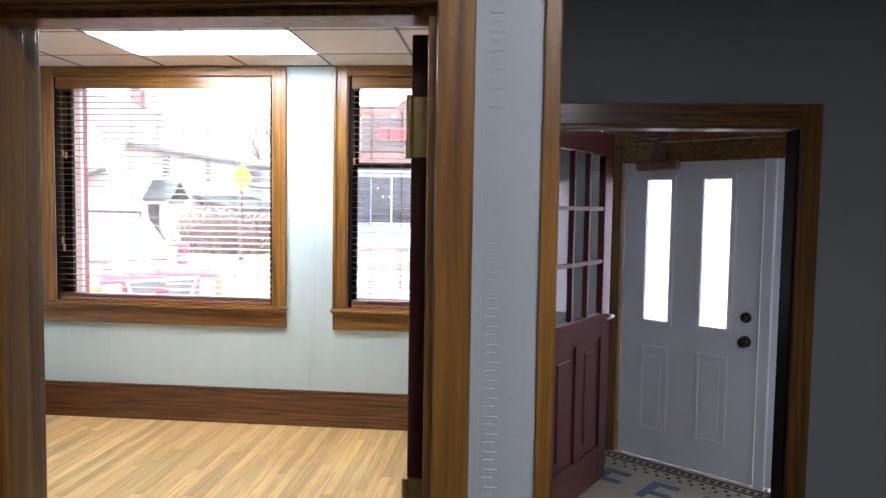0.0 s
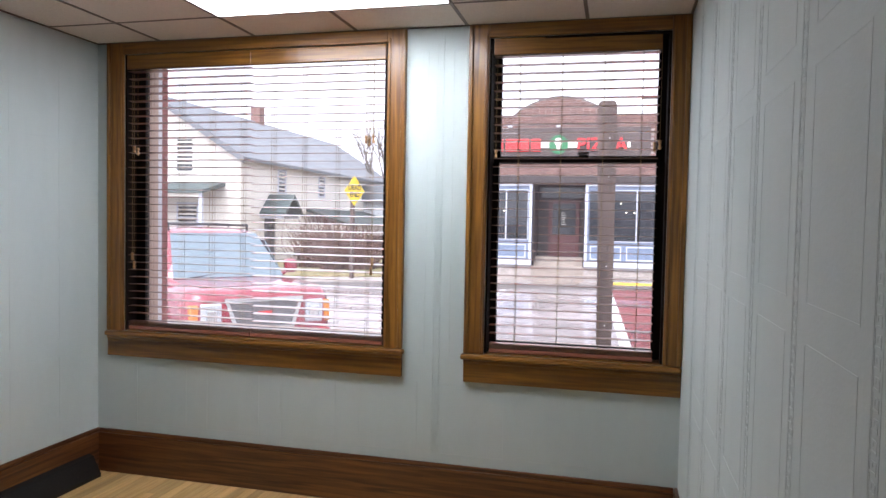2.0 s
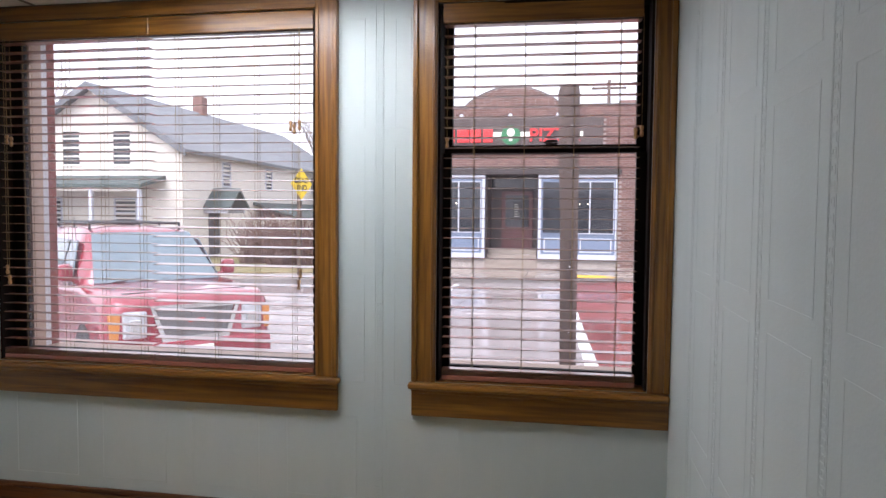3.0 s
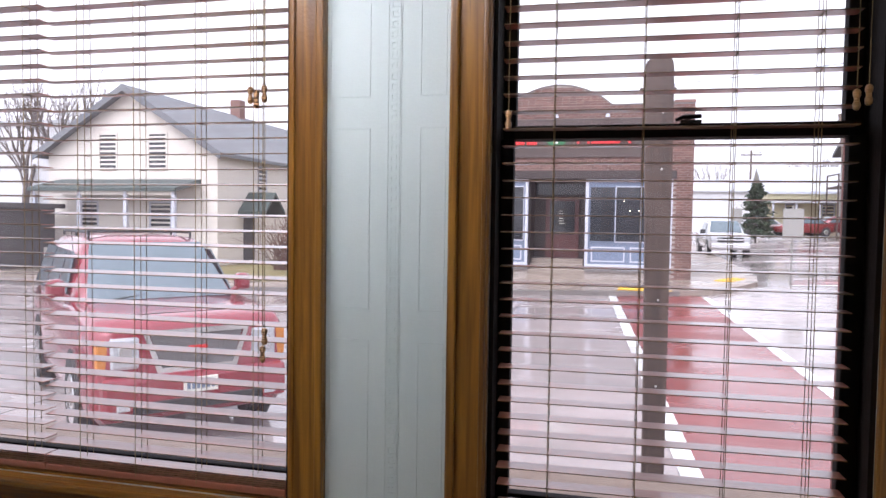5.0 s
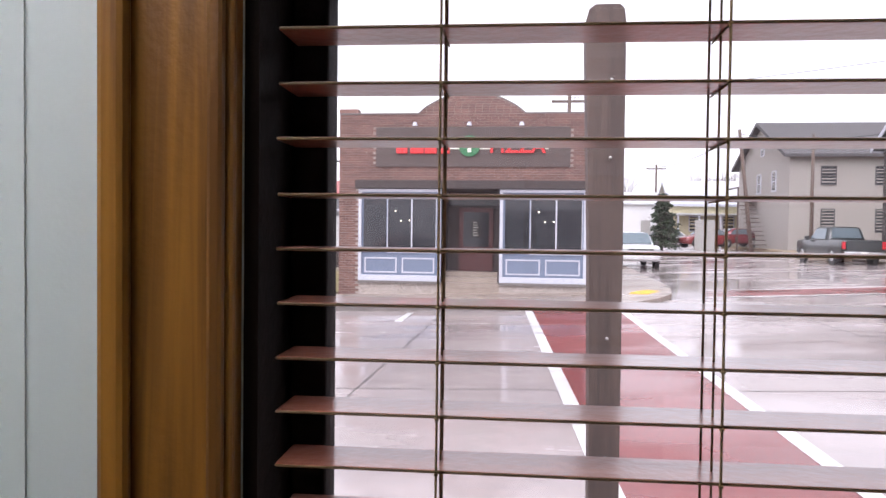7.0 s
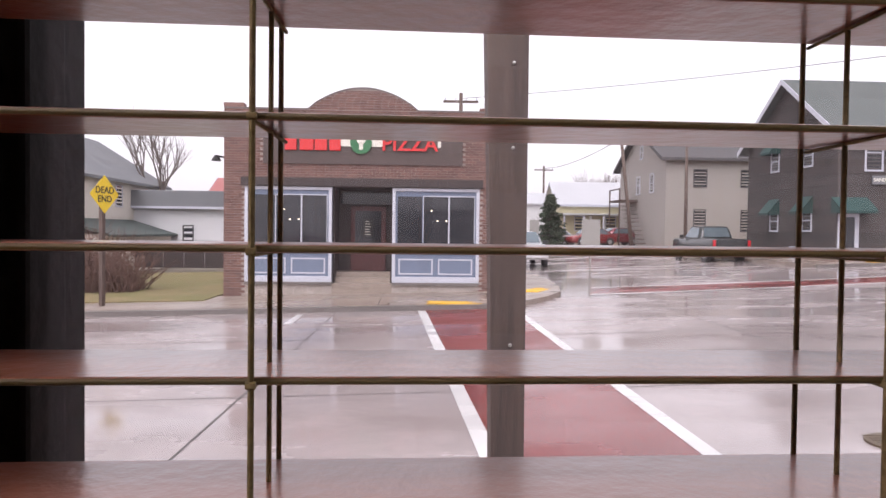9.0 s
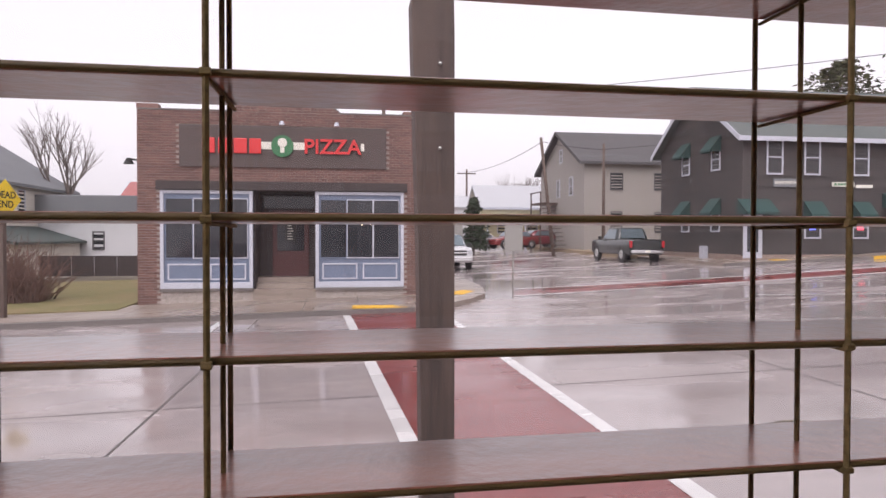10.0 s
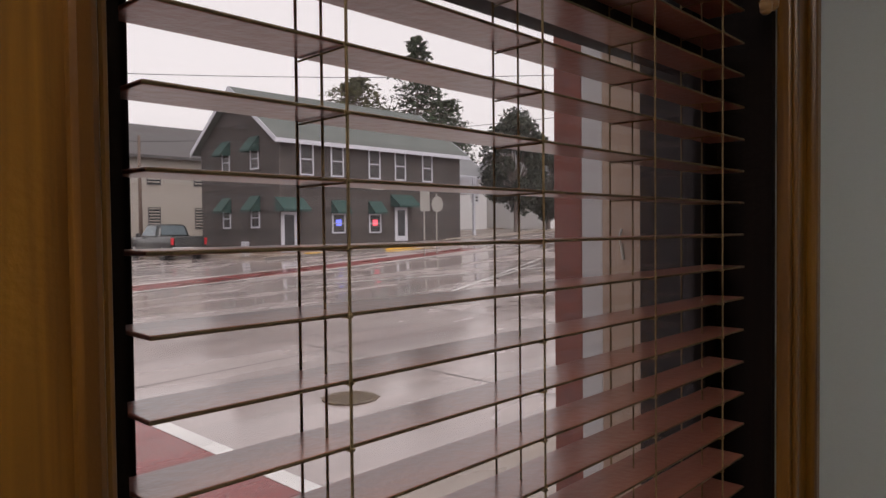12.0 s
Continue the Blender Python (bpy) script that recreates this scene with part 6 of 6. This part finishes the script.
SEDAN_GL = [[(1.0, 0.66, 1.01), (1.0, -0.66, 1.01), (0.33, -0.54, 1.43), (0.33, 0.54, 1.43)]] + [[(0.6, s * 0.845, 0.98), (-1.3, s * 0.845, 0.98), (-0.9, s * 0.69, 1.38), (0.15, s * 0.69, 1.38)] for s in (1, -1)]
sc_z = gz(-8.6, 4.6)
sed = vehicle("parked_car", "silver car with dark windows parked beside the red SUV", pose(-10.5, 6.2, sc_z, 0, 0, -45) @ Matrix.Diagonal((1, 1, 1.15, 1)), silver, SEDAN, SEDAN_CAB, SEDAN_GL, ((1.38, -1.36), 0.32), 0.90, "parked cars")
both("headlight", lamp_clear, sed, 2.0, 2.2, 0.50, 0.78, 0.58, 0.72, 0.03)
both("wing_mirror", trim_black, sed, 0.65, 0.82, 0.88, 1.08, 0.95, 1.10, 0.04)
boxes("grille", trim_black, sed, (2.18, 2.26, -0.42, 0.42, 0.46, 0.62), bevel=0.02)
for nm, lb, pnt, mm in (("parked_car", "dark red car parked far up the side street", car_paint("far_red_paint", (0.22, 0.03, 0.03)), pose(14.0, 60, gz(14, 60) + 0.4, 0, 0, 200)),
                        ("parked_car", "pale car parked far up the side street", car_paint("far_pale_paint", (0.5, 0.5, 0.5)), pose(11.6, 64, gz(11, 64) + 0.4, 0, 0, 200)),
                        ("parked_car", "dark red car far along the street", car_paint("far_maroon_paint", (0.2, 0.03, 0.04)), pose(16.6, 62, gz(16, 60) + 0.4, 0, 0, 190))):
    vehicle(nm, lb, mm, pnt, SEDAN, SEDAN_CAB, SEDAN_GL, ((1.38, -1.36), 0.32), 0.90, "parked cars")


def pickup(label, m, paint):
    v = vehicle("pickup_truck", label, m, paint,
                [(2.85, 0.84, 0.45, 1.12, 0.88), (2.75, 0.96, 0.42, 1.20), (1.5, 1.0, 0.40, 1.24), (-2.7, 1.0, 0.42, 1.22), (-2.88, 0.97, 0.46, 1.20)],
                [(1.35, 0.92, 0.84, 1.15, 1.24), (0.7, 0.93, 0.74, 1.15, 1.80), (0.35, 0.93, 0.73, 1.15, 1.88), (-0.8, 0.93, 0.73, 1.15, 1.88), (-1.05, 0.93, 0.78, 1.15, 1.28)],
                [[(1.36, 0.78, 1.30), (1.36, -0.78, 1.30), (0.70, -0.66, 1.865), (0.70, 0.66, 1.865)], [(-1.10, -0.72, 1.32), (-1.10, 0.72, 1.32), (-0.88, 0.62, 1.82), (-0.88, -0.62, 1.82)]]
                + [[(0.9, s * 0.955, 1.27), (-0.85, s * 0.955, 1.27), (-0.75, s * 0.815, 1.78), (0.5, s * 0.815, 1.78)] for s in (1, -1)],
                ((1.85, -1.80), 0.42), 1.0, "parked pickup trucks")
    boxes("bed_opening", trim_black, v, (-2.72, -1.15, -0.84, 0.84, 1.215, 1.24))
    boxes("grille", trim_black, v, (2.80, 2.88, -0.62, 0.62, 0.80, 1.06), bevel=0.02)
    boxes("grille_bar", chrome, v, (2.86, 2.90, -0.66, 0.66, 0.90, 0.96), bevel=0.01)
    boxes("front_bumper", chrome, v, (2.78, 2.98, -0.92, 0.92, 0.50, 0.74), bevel=0.04)
    boxes("rear_bumper", chrome, v, (-3.0, -2.84, -0.92, 0.92, 0.50, 0.68), bevel=0.03)
    boxes("tailgate", paint, v, (-2.92, -2.86, -0.80, 0.80, 0.72, 1.20), bevel=0.02)
    boxes("number_plate", sign_cream, v, (-3.01, -2.99, -0.15, 0.15, 0.54, 0.66))
    both("headlight", lamp_clear, v, 2.70, 2.87, 0.62, 0.92, 0.86, 1.06, 0.02)
    both("tail_light", lamp_red, v, -2.93, -2.80, 0.84, 0.985, 0.80, 1.16, 0.02)
    both("wing_mirror", trim_black, v, 0.95, 1.10, 0.98, 1.22, 1.20, 1.42, 0.03)
    return v


pickup("white pickup truck with a chrome grille parked behind the shop corner", pose(5.45, 40.4, gz(5, 38), 0, 0, -90), car_paint("white_car_paint", (0.62, 0.62, 0.63)))
pickup("dark green pickup truck parked by the tavern", pose(15.85, 40.1, gz(15.6, 39), 0, 0, 90), car_paint("dark_truck_paint", (0.010, 0.014, 0.014), 0.3))

# ---- trees and bushes ----
bark = material("grey_bark", (0.17, 0.14, 0.125), 0.95, grain=((15, 15, 4), (0.11, 0.09, 0.08), 0.8), bump=0.4, bump_scale=30)
needle = material("dark_needles", (0.030, 0.050, 0.028), 0.8, random_by="island", grain=((3, 3, 3), (0.05, 0.065, 0.03), 0.7))
needle_olive = material("olive_needles", (0.075, 0.075, 0.03), 0.8, random_by="island", grain=((3, 3, 3), (0.05, 0.06, 0.025), 0.7))
cedar = material("dark_cedar", (0.028, 0.038, 0.026), 0.85, random_by="island", grain=((3, 3, 3), (0.04, 0.045, 0.03), 0.7))
twig = material("brown_twigs", (0.21, 0.125, 0.10), 0.9, random_by="island", grain=((6, 6, 6), (0.10, 0.055, 0.045), 0.7))


def stick(verts, faces, a, b, ra, rb, n=4):
    d = b - a
    u = d.orthogonal().normalized()
    w = d.cross(u).normalized()
    k = len(verts)
    for p, r in ((a, ra), (b, rb)):
        for i in range(n):
            t = 2 * math.pi * i / n
            verts.append(p + (u * math.cos(t) + w * math.sin(t)) * r)
    for i in range(n):
        faces.append((k + i, k + (i + 1) % n, k + n + (i + 1) % n, k + n + i))


def raw_part(name, verts, faces, mat, parent, kind=""):
    me = bpy.data.meshes.new(name)
    me.from_pydata([tuple(v) for v in verts], [], faces)
    me.materials.append(mat)
    ob = new(name, me)
    ob.parent = parent
    return tagged(ob, kind=kind)


def bare_tree(label, base, height, seed, spread=0.55, levels=6):
    t = thing("bare_tree", label, "tree", "bare winter trees", m=pose(*base))
    r = random.Random(seed)
    trunk_v, trunk_f, v, f = [], [], [], []

    def grow(p, d, length, rad, level):
        q = p + d * length
        (stick(trunk_v, trunk_f, p, q, rad, rad * 0.72, 7) if level == 0 else stick(v, f, p, q, rad, rad * 0.65, 4))
        if level >= levels:
            return
        for _ in range(3 if level < 4 else 2):
            turn = Vector((r.uniform(-1, 1), r.uniform(-1, 1), r.uniform(-0.35, 0.8)))
            e = (d + turn * spread * (0.9 if level else 0.8)).normalized()
            grow(q if r.random() < 0.7 else p + d * length * 0.7, e, length * r.uniform(0.62, 0.85), rad * 0.58, level + 1)

    grow(Vector((0, 0, -0.3)), Vector((0, 0, 1)), height * 0.26, height * 0.022, 0)
    raw_part("trunk", trunk_v, trunk_f, bark, t)
    raw_part("branches", v, f, bark, t, "stuff")


def conifer(label, base, height, width, seed, mat, gaps=0.35, start=0.12, tiers=26, shape=0.75):
    t = thing("conifer", label, "tree", "evergreen trees", m=pose(*base))
    r = random.Random(seed)
    tv, tf = [], []
    stick(tv, tf, Vector((0, 0, -0.3)), Vector((0, 0, height * 0.97)), height * 0.018, 0.02, 8)
    v, f = [], []
    for k in range(tiers):
        h = start + (1 - start) * k / tiers
        reach = width / 2 * (1 - h) ** shape * r.uniform(0.7, 1.15) + 0.15
        for _ in range(9):
            if r.random() < gaps * 0.5:
                continue
            a = r.uniform(0, 2 * math.pi)
            rr = reach * r.uniform(0.6, 1.1)
            p0 = Vector((0, 0, h * height))
            tip = Vector((math.cos(a) * rr, math.sin(a) * rr, h * height + rr * r.uniform(-0.25, 0.12)))
            stick(tv, tf, p0, tip, 0.03 + height * 0.002, 0.01, 3)
            for i in range(26):
                c = p0.lerp(tip, r.uniform(0.25, 1.05)) + Vector((r.gauss(0, 1), r.gauss(0, 1), r.gauss(0, 0.6))) * (0.05 + 0.09 * rr)
                s = r.uniform(0.10, 0.24) * (0.6 + width * 0.06)
                q = Vector((r.gauss(0, 1), r.gauss(0, 1), r.gauss(0, 0.5))).normalized() * s
                w = Vector((r.gauss(0, 1), r.gauss(0, 1), r.gauss(0, 1))).cross(q).normalized() * s * 0.45
                n = len(v)
                v.extend((c - q, c + w, c + q, c - w))
                f.append((n, n + 1, n + 2, n + 3))
    raw_part("trunk", tv, tf, bark, t)
    raw_part("crown", v, f, mat, t, "stuff")


def rounded_tree(label, base, height, width, seed, mat):
    t = thing("round_tree", label, "tree", "evergreen trees", m=pose(*base))
    r = random.Random(seed)
    tv, tf = [], []
    stick(tv, tf, Vector((0, 0, -0.3)), Vector((0, 0, height * 0.45)), 0.22, 0.14, 8)
    v, f = [], []
    lumps = []
    for _ in range(46):
        a, e = r.uniform(0, 2 * math.pi), r.uniform(-1, 1)
        c = Vector((math.cos(a) * math.sqrt(1 - e * e) * width * 0.36, math.sin(a) * math.sqrt(1 - e * e) * width * 0.36, height * 0.60 + e * height * 0.34))
        lumps.append((c, r.uniform(0.10, 0.19) * width))
        stick(tv, tf, Vector((0, 0, height * 0.4)), c, 0.06, 0.02, 3)
    for c, s in lumps:
        for _ in range(280):
            d = Vector((r.gauss(0, 1), r.gauss(0, 1), r.gauss(0, 1))).normalized() * s * r.uniform(0.55, 1.1)
            q = Vector((r.gauss(0, 1), r.gauss(0, 1), r.gauss(0, 1))).normalized() * r.uniform(0.09, 0.2)
            w = Vector((r.gauss(0, 1), r.gauss(0, 1), r.gauss(0, 1))).cross(q).normalized() * 0.08
            n = len(v)
            v.extend((c + d - q, c + d + w, c + d + q, c + d - w))
            f.append((n, n + 1, n + 2, n + 3))
    raw_part("trunk", tv, tf, bark, t)
    raw_part("crown", v, f, mat, t, "stuff")


def twig_bush(label, base, size, seed, count=900):
    t = thing("bare_bush", label, "bush", "bare bushes", m=pose(*base))
    r = random.Random(seed)
    v, f = [], []
    for _ in range(count):
        p = Vector((r.uniform(-0.7, 0.7) * size[0] / 2, r.uniform(-0.7, 0.7) * size[1] / 2, -0.1))
        d = Vector((r.gauss(0, 0.4), r.gauss(0, 0.4), 1)).normalized()
        step = size[2] / 4 * r.uniform(0.5, 1.1)
        for k in range(4):
            q = p + d * step
            stick(v, f, p, q, 0.022 - 0.004 * k, 0.018 - 0.004 * k, 3)
            d = (d + Vector((r.gauss(0, 0.35), r.gauss(0, 0.35), r.gauss(0, 0.15)))).normalized()
            p = q
    raw_part("twigs", v, f, twig, t, "stuff")


bare_tree("bare spreading tree behind the lawn", (-16.8, 47, -0.3), 10.5, 3)
bare_tree("tall bare tree beside the cream house", (-30.0, 33, -0.8), 11.5, 5, 0.5)
bare_tree("bare tree beyond the pale building", (-35.5, 36, -0.8), 12.5, 8, 0.5)
bare_tree("bare tree up the side street", (17.5, 78, 0.5), 9.5, 11)
bare_tree("bare tree up the side street", (22.5, 84, 0.5), 10.5, 12)
bare_tree("bare tree far along the side street", (8.5, 90, 0.3), 10.0, 14)
bare_tree("bare tree far along the side street", (12.0, 98, 0.3), 10.5, 15)
conifer("small dark spruce beside the side street", (10.6, 59.5, 0.2), 4.7, 3.1, 21, needle)
conifer("tall dark pine rising behind the tavern roof", (43.8, 49.6, 1.2), 18.8, 12.5, 22, needle, 0.5, 0.25, 30, 0.7)
conifer("olive-tinged pine behind the tavern", (38.0, 51.5, 1.2), 14.2, 10.5, 23, needle_olive, 0.4, 0.3, 30, 0.4)
conifer("dark pine at the tavern's far end", (48.5, 50.5, 1.2), 13.5, 10.0, 24, needle, 0.4, 0.25, 28, 0.4)
rounded_tree("dense dark rounded cedar beside the tavern", (37.0, 31.6, 1.0), 8.8, 5.0, 31, cedar)
rounded_tree("dense dark cedar further along the street", (42.5, 33.0, 1.3), 6.6, 4.6, 32, cedar)
twig_bush("leafless brown bush mass by the cream house", (-10.9, 25.0, -0.5), (3.2, 2.0, 2.1), 41, 420)
twig_bush("leafless brown bush mass along the lawn", (-12.6, 26.4, -0.5), (3.6, 2.4, 2.6), 42, 480)
# wooded skyline
bm_v, bm_f = [], []
rs = random.Random(77)
skyline = thing("far_woods", "hazy line of bare woods on the horizon", "woods", m=pose(0, 150, 0), kind="stuff")
for _ in range(2600):
    a = rs.uniform(-1.05, 1.05)
    dd = rs.uniform(150, 230)
    p = Vector((math.sin(a) * dd, math.cos(a) * dd - 150, 0))
    hgt = rs.uniform(4, 9.5) * (0.7 + 0.3 * math.sin(a * 9))
    top = p + Vector((rs.gauss(0, 1.2), rs.gauss(0, 1.2), hgt))
    stick(bm_v, bm_f, p, top, 0.16, 0.05, 3)
    for _ in range(5):
        q = p.lerp(top, rs.uniform(0.4, 1.0))
        stick(bm_v, bm_f, q, q + Vector((rs.gauss(0, 1.3), rs.gauss(0, 1.3), rs.uniform(0.4, 1.8))), 0.09, 0.03, 3)
raw_part("trees", bm_v, bm_f, bark, skyline, "stuff")


# ---- strip floor, board by board ----
rnd = random.Random(7)
boards = {}
x = XL
while x < XR - 0.001:
    w = min(0.057, XR - x)
    y = -0.0
    first = True
    while y > -3.81:
        n = rnd.choice((9, 12, 15, 18, 21, 24)) * 0.0762
        if first:
            n *= rnd.uniform(0.3, 1.0)
            first = False
        n = min(n, y + 3.98)
        if n < 0.005:
            break
        key = (round(w, 3), round(n, 3))
        if key not in boards:
            bm = bmesh.new()
            box(bm, 0.0008, w - 0.0008, 0.0006, n - 0.0006, -0.021, 0.0, bevel=0.0)
            me = bpy.data.meshes.new("floor_board")
            bm.to_mesh(me)
            bm.free()
            me.materials.append(maple)
            boards[key] = me
        ob = new("floor_board", boards[key])
        ob.parent = floor_base
        ob.location = (x, y - n, rnd.uniform(-0.0006, 0.0))
        y -= n
    x += w
tagged(floor_base, "worn yellow maple strip floor", "floor")
